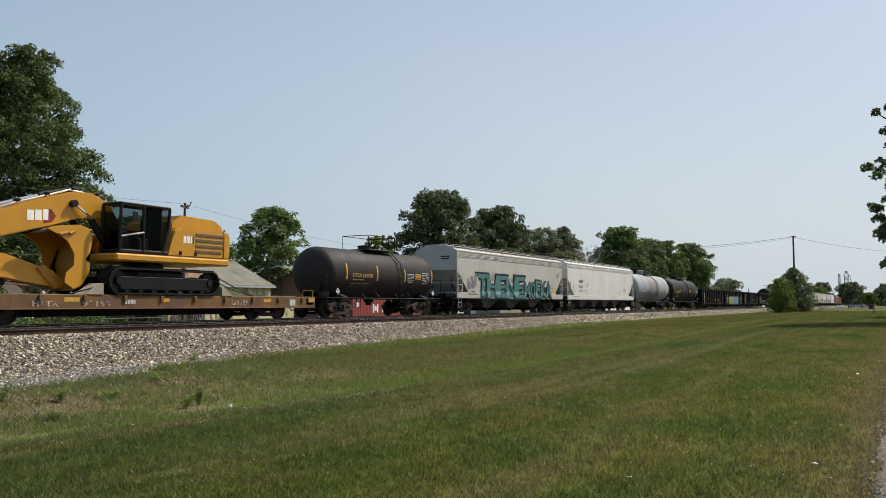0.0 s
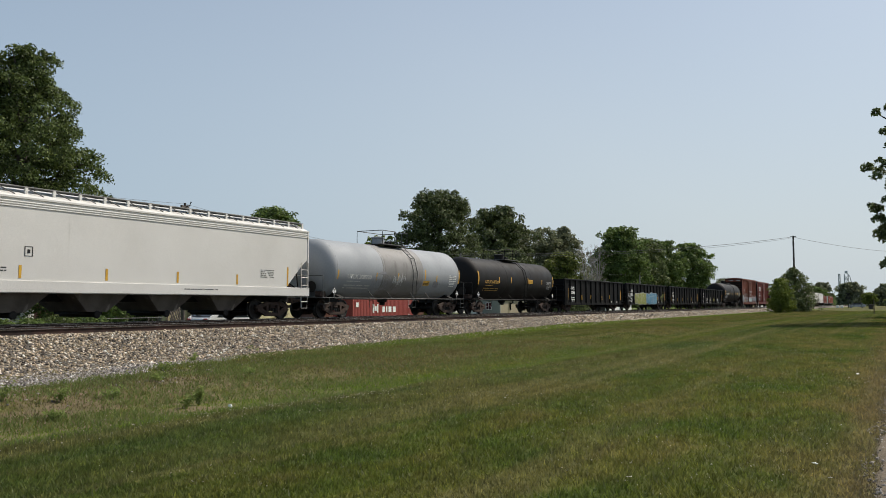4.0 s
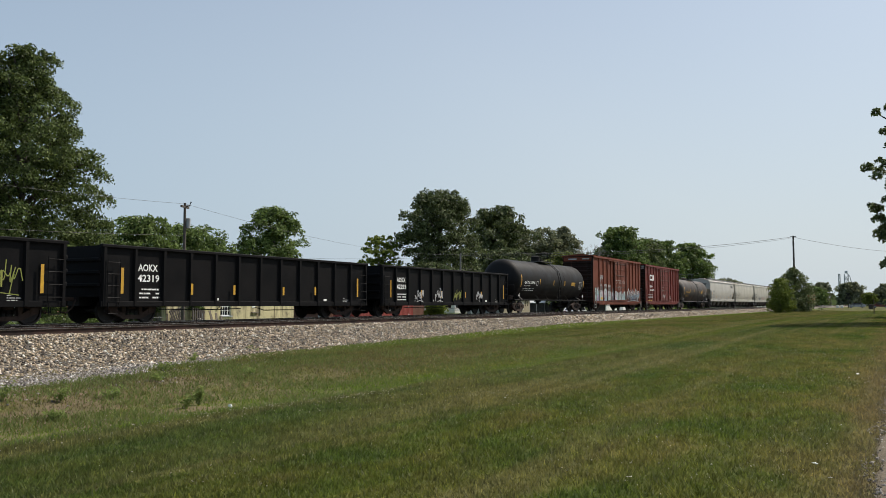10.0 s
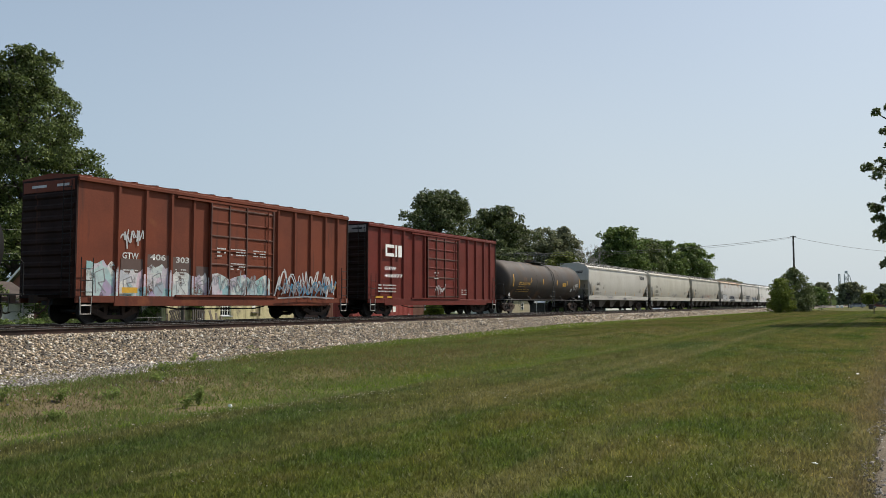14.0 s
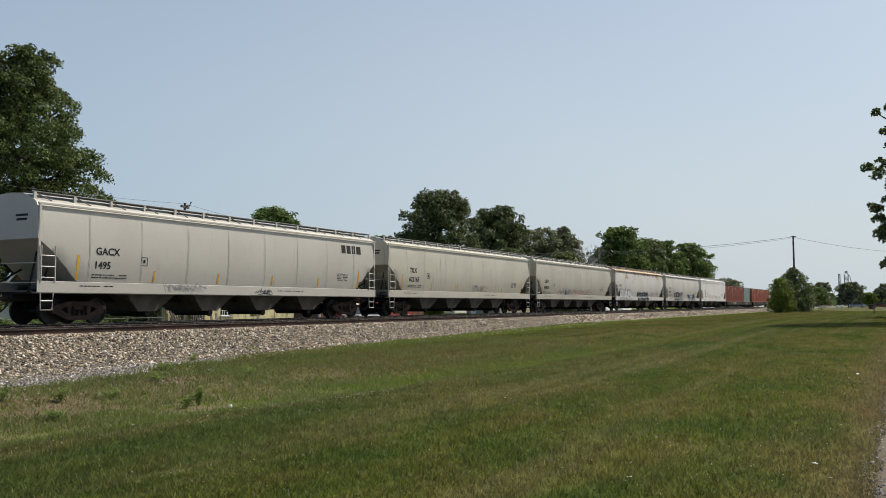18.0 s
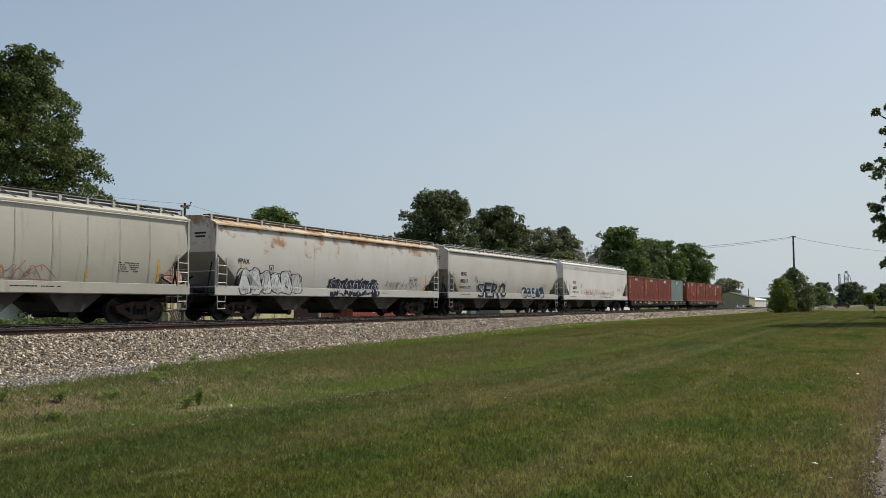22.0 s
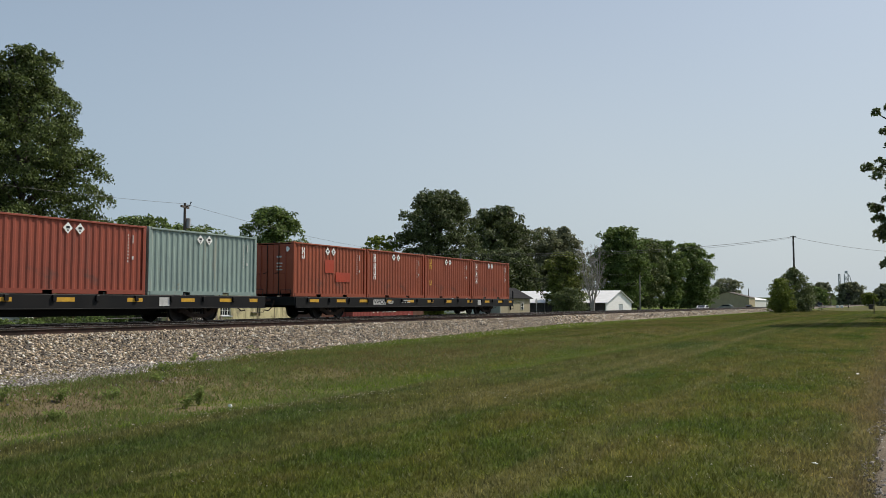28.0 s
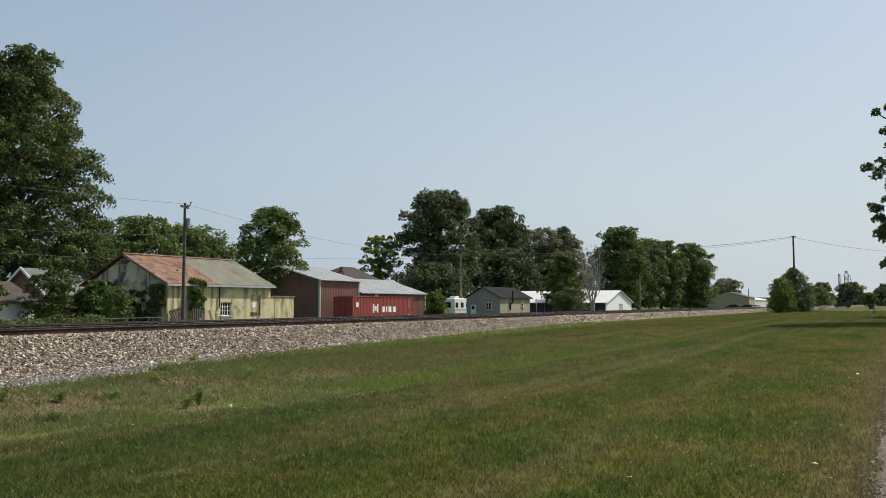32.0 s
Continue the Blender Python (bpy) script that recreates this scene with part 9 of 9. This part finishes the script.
    shell = [(-0.86, 0.2), (-0.5, 0.36), (-0.24, 0.78), (-0.3, 1.2), (-0.22, 1.5), (-0.13, 1.95), (-0.25, 2.32), (-0.64, 2.45), (-1.31, 2.38), (-1.87, 2.2)]
    bucket = part("bucket", prism(bmesh.new(), shell + [(u - 0.03, v - 0.06) for u, v in shell[::-1]], -0.85, 0.85), CAT_DIRTY, e, "scuffed yellow digging bucket")
    for y in (-0.88, 0.85):
        part("side_plate", prism(bmesh.new(), side, y, y + 0.04), CAT_YELLOW, bucket)
    for k in range(5):
        y = -0.75 + 0.375 * k
        part("tooth", prism(bmesh.new(), [(-1.82, 2.24), (-1.82, 2.1), (-2.25, 2.06)], y - 0.06, y + 0.06), TRACK_STEEL, bucket)
    part("wear_rib", tubes([[(-1.5, -0.9, 2.05), (-1.2, -0.9, 2.12)], [(-1.1, -0.9, 2.1), (-0.9, -0.9, 2.2)]], 0.06, 8), CAT_DIRTY, bucket)
    # chock and tie-down chains
    for u in (-0.55, 6.0):
        c = empty("timber_chock", X0 + u, TRAIN_Y - 1.25, Z0)
        tagged(c, "pale timber wedge holding the crawler in place", "chock")
        MOVING.append((c, X0 + u, TRAIN_Y - 1.25, Z0))
        part("wedge", prism(bmesh.new(), [(-0.35, 0), (0.4, 0), (0.4, 0.38), (0.25, 0.4)] if u < 0 else [(0.35, 0), (-0.3, 0), (-0.3, 0.35), (-0.2, 0.38)], -0.3, 0.3), surface("pale_timber", (0.40, 0.36, 0.28), (0.32, 0.28, 0.22), 2, 0.9, bump=0.4), c)
    for a, b in (((5.2, -1.5, 0.6), (7.6, -1.42, 0.02)), ((5.4, -1.2, 0.9), (8.2, -1.0, 0.02)), ((0.2, -1.5, 0.5), (-1.4, -1.42, 0.02))):
        c = empty("tie_down_chain", X0, TRAIN_Y, Z0)
        tagged(c, "dark steel tie-down chain from excavator to deck", "chain")
        MOVING.append((c, X0, TRAIN_Y, Z0))
        part("chain", tubes([[a, tuple((p + q) / 2 - (0.05 if i == 2 else 0) for i, (p, q) in enumerate(zip(a, b))), b]], 0.025, 5), STEEL_DARK, c)


# ---- poles, wires, fences, street ----
WIRE = surface("wire", (0.03, 0.03, 0.03), (0.04, 0.04, 0.04), 3, 0.6, bump=0.0)
SIGN_GREY = surface("sign_back", (0.40, 0.41, 0.42), (0.34, 0.35, 0.36), 3, 0.5, bump=0.05)
ASPHALT = surface("street_asphalt", (0.085, 0.083, 0.08), (0.12, 0.115, 0.11), 0.7, 0.9, bump=0.5)


def pole(label, x, y, top, r=0.13, arms=(), extras=(), wood=POLE_WOOD):
    z = float(ground_z(x, y))
    p = empty("utility_pole", x, y, z)
    tagged(p, label, "utility pole", "utility poles")
    part("shaft", tube(bmesh.new(), [(0, 0, -0.3), (0.02, 0, (top - z) / 2), (0, 0, top - z)], r, 10, r * 0.7), wood, p, "", True)
    for h, w, ang in arms:
        part("cross_arm", boxes((-w, w, -0.06, 0.06, top - z - h - 0.06, top - z - h + 0.06)), POLE_WOOD, p).rotation_euler = (0, 0, radians(ang))
    for kind, h in extras:
        if kind == "transformer":
            part("transformer", lathe(bmesh.new(), [(top - z - h - 0.6, 0.08), (top - z - h - 0.58, 0.15), (top - z - h, 0.15), (top - z - h + 0.03, 0.16), (top - z - h + 0.05, 0.10), (top - z - h + 0.06, 0.02)], 14, "z", (0.23, -0.06, 0)), SIGN_GREY, p, "grey can transformer", True)
        elif kind == "insulator":
            part("insulator", tubes([[(0, 0, top - z - h), (0.3, -0.1, top - z - h + 0.05), (0.42, -0.1, top - z - h + 0.3)]], 0.05, 6), STEEL_DARK, p)
    return p


def wire(a, b, sag, r=0.009, label="thin overhead utility wire"):
    pts = []
    for k in range(17):
        t = k / 16
        pts.append((a[0] + (b[0] - a[0]) * t, a[1] + (b[1] - a[1]) * t, a[2] + (b[2] - a[2]) * t - sag * 4 * t * (1 - t)))
    tagged(part("overhead_wire", tube(bmesh.new(), pts, r, 5), WIRE), label, "wire", "overhead wires")


def make_poles():
    pole("leaning wooden utility pole with grey transformer and insulators", 38.4, 39.5, 7.05, 0.115, [(0.25, 0.5, 20)], [("insulator", 0.2), ("transformer", 1.0)])
    pole("plain grey wooden utility pole beside the houses", 96.4, 50.0, 7.2, 0.14, wood=POLE_GREY)
    pole("slim wooden pole among the yard trees", 138.5, 50.0, 5.6, 0.13, wood=POLE_GREY)
    pole("wooden utility pole with a lamp bracket before the grove", 181.5, 50.0, 7.0, 0.17, (), [("insulator", 0.4)], POLE_GREY)
    pole("tall dark utility pole behind the shrubs", 160.3, 16.5, 12.75, 0.2, [(0.15, 0.55, 70)])
    pole("distant utility pole beside the white building", 333, 56, 7.0, 0.2)
    pole("distant utility pole near the long building", 370, 56, 7.0, 0.2)
    wire((10, 36, 6.4), (38.4, 39.5, 7.0), 0.3)
    wire((10, 36, 3.9), (38.4, 39.5, 5.0), 0.2)
    wire((8, 40, 3.6), (39.6, 42.0, 3.5), 0.2)
    wire((38.4, 39.5, 7.0), (96.4, 50.0, 7.1), 1.0)
    wire((38.4, 39.5, 5.9), (70.0, 53.9, 4.6), 0.5)
    for z in (7.15, 5.3, 4.9):
        wire((96.4, 50, z), (181.5, 50.0, z - 0.2), 0.7)
    wire((96.4, 50, 6.8), (72, 70, 6.4), 0.4)
    wire((96.4, 50, 6.4), (86, 56, 1.9), 0.4)
    wire((160.3, 16.2, 12.6), (96.0, 49.0, 7.1), 0.9, 0.03)
    wire((160.3, 16.8, 12.6), (240.0, -6.0, 13.5), 0.9, 0.03)
    wire((160.3, 16.8, 12.35), (96.0, 49.6, 6.9), 1.0, 0.02)


def make_fence():
    f = empty("board_fence", 23, 40.0, G)
    tagged(f, "low dark grey pipe rail fence along the hedge", "fence")
    for k in range(8):
        part("post", lathe(bmesh.new(), [(0, 0.04), (1.0, 0.04), (1.03, 0.02)], 8, "z", (2.0 * k, 0, 0)), WALK_GREY, f)
    for z in (0.45, 0.95):
        part("rail", tubes([[(0, 0, z), (14.2, 0, z)]], 0.028, 6), WALK_GREY, f)
    for k in range(9):
        x = 36.4 + 0.36 * k + 0.05 * math.sin(5 * k)
        p = empty("old_fence_picket", x, 40.3, G)
        tagged(p, "weathered grey fence picket by the old building", "picket", "old fence pickets")
        part("picket", boxes((-0.05, 0.05, -0.015, 0.015, 0, 1.0 + 0.25 * math.sin(3.7 * k))), DARK_WOOD, p)
    # leaning pallets and boards by the yellow wall
    for i, (x, lean, w) in enumerate(((40.1, -12, 1.1), (41.5, 14, 1.2))):
        p = empty("wooden_pallet", x, 41.2, G)
        tagged(p, "dark old wooden pallet leaning by the yellow wall", "pallet", "pallets by the wall")
        p.rotation_euler = (radians(-14), radians(lean), 0)
        for k in range(6):
            part("slat", boxes((-w / 2 + k * w / 6, -w / 2 + k * w / 6 + 0.12, -0.02, 0.02, 0.0, 1.55)), DARK_WOOD, p)
        for z in (0.15, 0.75, 1.4):
            part("bearer", boxes((-w / 2, w / 2, 0.02, 0.11, z, z + 0.1)), DARK_WOOD, p)
    for i in range(4):
        p = empty("loose_board", 43.3 + 0.35 * i, 41.5, G)
        tagged(p, "weathered board leaning on the yellow wall", "board", "loose boards")
        p.rotation_euler = (radians(-12), radians(-10 + 9 * i), 0)
        part("board", boxes((-0.09, 0.09, -0.02, 0.02, 0, 1.4 - 0.2 * i)), OLD_WOOD, p)
    s = empty("stop_sign_back", 107.4, 44, G)
    tagged(s, "grey back of an octagonal road sign on a post", "road sign")
    part("post", boxes((-0.03, 0.03, -0.02, 0.02, 0, 2.0)), SIGN_GREY, s)
    part("plate", prism(bmesh.new(), [(0.38 * math.cos(0.393 + k * 0.785), 2.15 + 0.38 * math.sin(0.393 + k * 0.785)) for k in range(8)], -0.04, -0.025), SIGN_GREY, s)


def car(label, x, y, z, paint, flip=False, name="car"):
    c = empty(name, x, y, z)
    c.rotation_euler = (0, 0, math.pi if flip else 0)
    tagged(c, label, "car")
    body = prism(bmesh.new(), [(-2.25, 0.35), (2.2, 0.35), (2.25, 0.75), (1.5, 0.92), (0.75, 1.42), (-1.2, 1.46), (-2.0, 0.98), (-2.3, 0.9)], -0.88, 0.88)
    bmesh.ops.bevel(body, geom=body.edges[:], offset=0.06, segments=2, affect="EDGES")
    part("body", body, paint, c, "", True)
    for s in (-1, 1):
        part("side_window", prism(bmesh.new(), [(-1.55, 0.98), (1.2, 0.95), (0.68, 1.36), (-1.15, 1.38)], s * 0.885 - 0.006, s * 0.885 + 0.006), GLASS_DARK, c)
        for u in (-1.4, 1.4):
            w = part("wheel", lathe(bmesh.new(), [(s * 0.68, 0.12), (s * 0.68, 0.32), (s * 0.90, 0.32), (s * 0.90, 0.2)], 16, "y", (u, 0, 0.32)), RUBBER, c)
            part("hubcap", lathe(bmesh.new(), [(s * 0.895, 0.19), (s * 0.91, 0.19), (s * 0.915, 0.05)], 12, "y", (u, 0, 0.32)), SIGN_GREY, w)
    part("windscreen", prism(bmesh.new(), [(1.46, 0.93), (0.80, 1.37), (0.84, 1.40), (1.52, 0.96)], -0.72, 0.72), GLASS_DARK, c)
    part("rear_window", prism(bmesh.new(), [(-1.98, 1.0), (-1.25, 1.42), (-1.29, 1.45), (-2.04, 1.03)], -0.7, 0.7), GLASS_DARK, c)
    for s in (-1, 1):
        part("headlight", boxes((2.2, 2.28, s * 0.62 - 0.16, s * 0.62 + 0.16, 0.66, 0.78), bevel=0.02), WHITE_PAINT, c)
        part("tail_light", boxes((-2.33, -2.25, s * 0.66 - 0.14, s * 0.66 + 0.14, 0.78, 0.92), bevel=0.02), K_RED, c)
    return c


CAR_WHITE = surface("car_white", (0.76, 0.76, 0.76), (0.72, 0.72, 0.72), 2, 0.25, bump=0.0)
CAR_DARK = surface("car_dark", (0.035, 0.035, 0.042), (0.045, 0.045, 0.05), 2, 0.25, bump=0.0)
CAR_RED = surface("car_red", (0.16, 0.03, 0.025), (0.14, 0.03, 0.025), 2, 0.3, bump=0.0)
CAR_SILVER = surface("car_silver", (0.40, 0.41, 0.42), (0.36, 0.37, 0.38), 2, 0.3, 0.4, bump=0.0)


def crossing_z(y):
    """Height of the crossing road: level with the rails, falling off on both sides."""
    return -0.13 if 18 < y < 30 else float(ground_z(270, y)) + 0.06


def make_street():
    v = []
    xs = spaced([(-200, 20), (300, 50), (500, 0)])
    for x in xs:
        for y in (34.6, 38.0):
            v.append((x, y, float(ground_z(x, y)) + 0.02))
    f = [(2 * i, 2 * i + 2, 2 * i + 3, 2 * i + 1) for i in range(len(xs) - 1)]
    tagged(indexed("street", v, f, ASPHALT), "grey asphalt street beyond the railway", "street", kind="structure")
    # far level crossing
    pts = []
    for y in np.linspace(-80, 120, 41):
        z = crossing_z(y)
        pts += [(266.5, float(y), z), (273.5, float(y), z)]
    f = [(2 * i, 2 * i + 1, 2 * i + 3, 2 * i + 2) for i in range(40)]
    tagged(indexed("road", pts, f, ASPHALT), "distant road over the level crossing", "road", kind="structure")
    car("parked dark car beside the white building", 318, 48, G, CAR_DARK)
    for y in (16.3, 17.5):
        u = empty("utility_box", 290, y, float(ground_z(290, y)))
        tagged(u, "small white trackside box beside the level crossing", "utility box", "white trackside boxes")
        part("cabinet", boxes((-0.4, 0.4, -0.4, 0.4, 0.08, 0.75), bevel=0.05), WHITE_PAINT, u)
        part("plinth", boxes((-0.45, 0.45, -0.5, 0.5, -0.1, 0.08)), WALK_GREY, u)
    g = empty("crossing_signal", 264.5, 13.2, -0.55)
    tagged(g, "distant level crossing signal mast with dark lamp pair", "crossing signal")
    part("mast", tubes([[(0, 0, 0), (0, 0, 4.2)]], 0.1, 8), STEEL_DARK, g)
    for s2 in (-1, 1):
        part("lamp", lathe(bmesh.new(), [(-0.1, 0.3), (0.02, 0.3), (0.02, 0.05)], 12, "x", (0, s2 * 0.45, 2.9)), CAB_BLACK, g)
        part("crossbuck", boxes((-0.1, -0.07, -0.75, 0.75, -0.12, 0.12)), STEEL_DARK, g).matrix_basis = pose(0, 0, 3.8, 45 * s2, 0, 0)
    m = empty("mailbox_post", 118, 3.0, float(ground_z(118, 3.0)))
    tagged(m, "dark post with a small box at the lawn's edge", "post")
    part("post", boxes((-0.06, 0.06, -0.06, 0.06, 0, 1.9)), DARK_WOOD, m)
    part("box", boxes((-0.3, 0.3, 0.1, 0.6, 0.6, 1.2), bevel=0.05), DARK_WOOD, m)


# ---- litter and clover on the lawn ----
def on_lawn(x, y):
    return float(ground_z(x, y))


CLOVER = surface("clover_head", (0.50, 0.47, 0.36), (0.36, 0.33, 0.22), 8, 0.8, bump=0.0)


def make_litter():
    bag = empty("white_rag", 10.18, 9.4, on_lawn(10.18, 9.4))
    tagged(bag, "small crumpled white scrap on a weed at the mowing edge", "litter")
    rng = random.Random(5)
    bm = bmesh.new()
    bmesh.ops.create_icosphere(bm, subdivisions=2, radius=0.035)
    for v in bm.verts:
        v.co *= rng.uniform(0.75, 1.2)
        v.co.z = v.co.z * 1.1 + 0.07
    part("scrap", bm, WHITE_PAINT, bag)
    part("stalk", tubes([[(0, 0, 0), (0.01, 0, 0.08)]], 0.006, 5), WEED_GREEN, bag)
    for i, (x, y, w) in enumerate(((9.18, 0.8, 0.055), (8.5, 0.62, 0.022), (7.64, 2.23, 0.022), (12.2, 0.75, 0.02), (13.0, 5.9, 0.016), (21.0, 0.9, 0.05))):
        c = empty("crushed_can" if i == 0 else "paper_scrap", x, y, on_lawn(x, y) + 0.03)
        tagged(c, "flattened white drink can lying on the grass" if i == 0 else "small pale scrap lying in the grass", "litter")
        bm = lathe(bmesh.new(), [(-w, w * 0.2), (-w * 0.95, w * 0.42), (-w * 0.2, w * 0.36), (w * 0.3, w * 0.45), (w * 0.95, w * 0.4), (w, w * 0.2)], 10, "x")
        for v in bm.verts:
            v.co.z *= 0.3
            v.co.y *= 1.3
        part("shell", bm, WHITE_PAINT, c).rotation_euler = (0.2, 0.15, 0.7 * i)
    # clover heads
    rng = np.random.default_rng(21)
    n = 7000
    x = 5.5 + 26 * rng.random(n) ** 1.2
    y = 0.6 + 13 * rng.random(n)
    k = (np.arctan2(y, x) < 1.06) & (np.sin(0.7 * x + 1.3 * np.sin(0.8 * y)) + rng.normal(0, 0.6, n) > 0.2)
    edge = rng.random(len(x)) < 0.35
    y = np.where(edge & (x < 16), mow_line(x) - np.abs(rng.normal(0, 0.3, n)), y)
    x, y = x[k], y[k]
    v, f = stone_shapes(len(x), 0.0085, rng)
    v[..., 0] += x[:, None]
    v[..., 1] += y[:, None]
    v[..., 2] += (ground_z(x, y) + 0.038)[:, None]
    tagged(indexed("clover_flowers", v.reshape(-1, 3), f.reshape(-1, 3), CLOVER), "tiny white clover heads in the lawn", "flowers", kind="stuff")


WHITE_CARS, CROSSING_CARS = [], []
ROAD_X = 270.0


def make_moving_cars():
    # cars on the crossing road: (time, y) along it
    for label, paint, stops in (
            ("silver car waiting at the level crossing, then driving over it", CAR_SILVER, ((0, 11.3), (18, 11.3), (19, 14.1), (20, 19.6), (22, 27.4), (24, 34.0), (25, 37.1), (28, 47.7), (32, 62.8))),
            ("dark red sedan queueing at the level crossing, then driving over it", CAR_RED, ((0, -12.4), (3, -1.8), (5, 4.4), (6, 5.2), (18, 5.2), (19, 6.9), (20, 9.9), (21, 12.4), (22, 15.3), (24, 20.5), (25, 23.4), (28, 33.1), (32, 45.5))),
            ("black car driving over the level crossing", CAR_DARK, ((0, -66.3), (18, -21.2), (20, -9.7), (22, 0.4), (24, 9.1), (25, 12.5), (28, 22.6), (31, 35.8), (32, 41.2))),
            ("dark car following over the level crossing", CAR_DARK, ((0, -69.0), (24, -17.7), (28, 0.4), (30, 8.8), (31, 11.7), (32, 15.0)))):
        c = car(label, ROAD_X, stops[0][1], crossing_z(stops[0][1]), paint)
        CROSSING_CARS.append((c, stops))
    for t0, x0 in ((5.5, 54.9), (17.5, 50.5)):
        c = car("white car driving along the street beyond the railway", x0, 36.6, G + 0.02, CAR_WHITE)
        WHITE_CARS.append((c, t0, x0))


make_red_container()
make_excavator()
make_poles()
make_fence()
make_street()
make_litter()
make_moving_cars()
make_stones()
make_grass()


def motions():
    """The train rolls by at a steady pace; its wheels turn with it."""
    for ob, s, y, z in MOVING:
        walk(ob, [(t, pose(s - SPEED * t, y, z)) for t in (0.0, 8.0, 16.0, 24.0, 32.0)])
    for c, t0, x0 in WHITE_CARS:
        v = 10.6 if t0 < 10 else 8.2
        times = [0.0, 4.0, 8.0, 12.0, 16.0, 19.0] + [20.0 + k for k in range(13)]
        walk(c, [(t, pose(x0 + v * (t - t0) + (1.6 * (t - 20.0) ** 1.6 if t0 > 10 and t > 20 else 0), 36.6, G + 0.02)) for t in times])
    for c, stops in CROSSING_CARS:
        rows = []
        for t in range(33):
            y = float(np.interp(t, [a for a, _ in stops], [b for _, b in stops]))
            rows.append((float(t), pose(ROAD_X, y, crossing_z(y) + 0.01, 0, 0, 90)))
        walk(c, rows)
    first = WHEELS[0]
    walk(first, [(k / FPS, pose(0, 0, 0, 0, math.degrees(-SPEED * k / FPS / 0.457), 0)) for k in range(32 * FPS + 1)])
    for w in WHEELS[1:]:
        w.rotation_mode = "QUATERNION"
        w.animation_data_create()
        w.animation_data.action = first.animation_data.action
        w.animation_data.action_slot = first.animation_data.action_slot


motions()
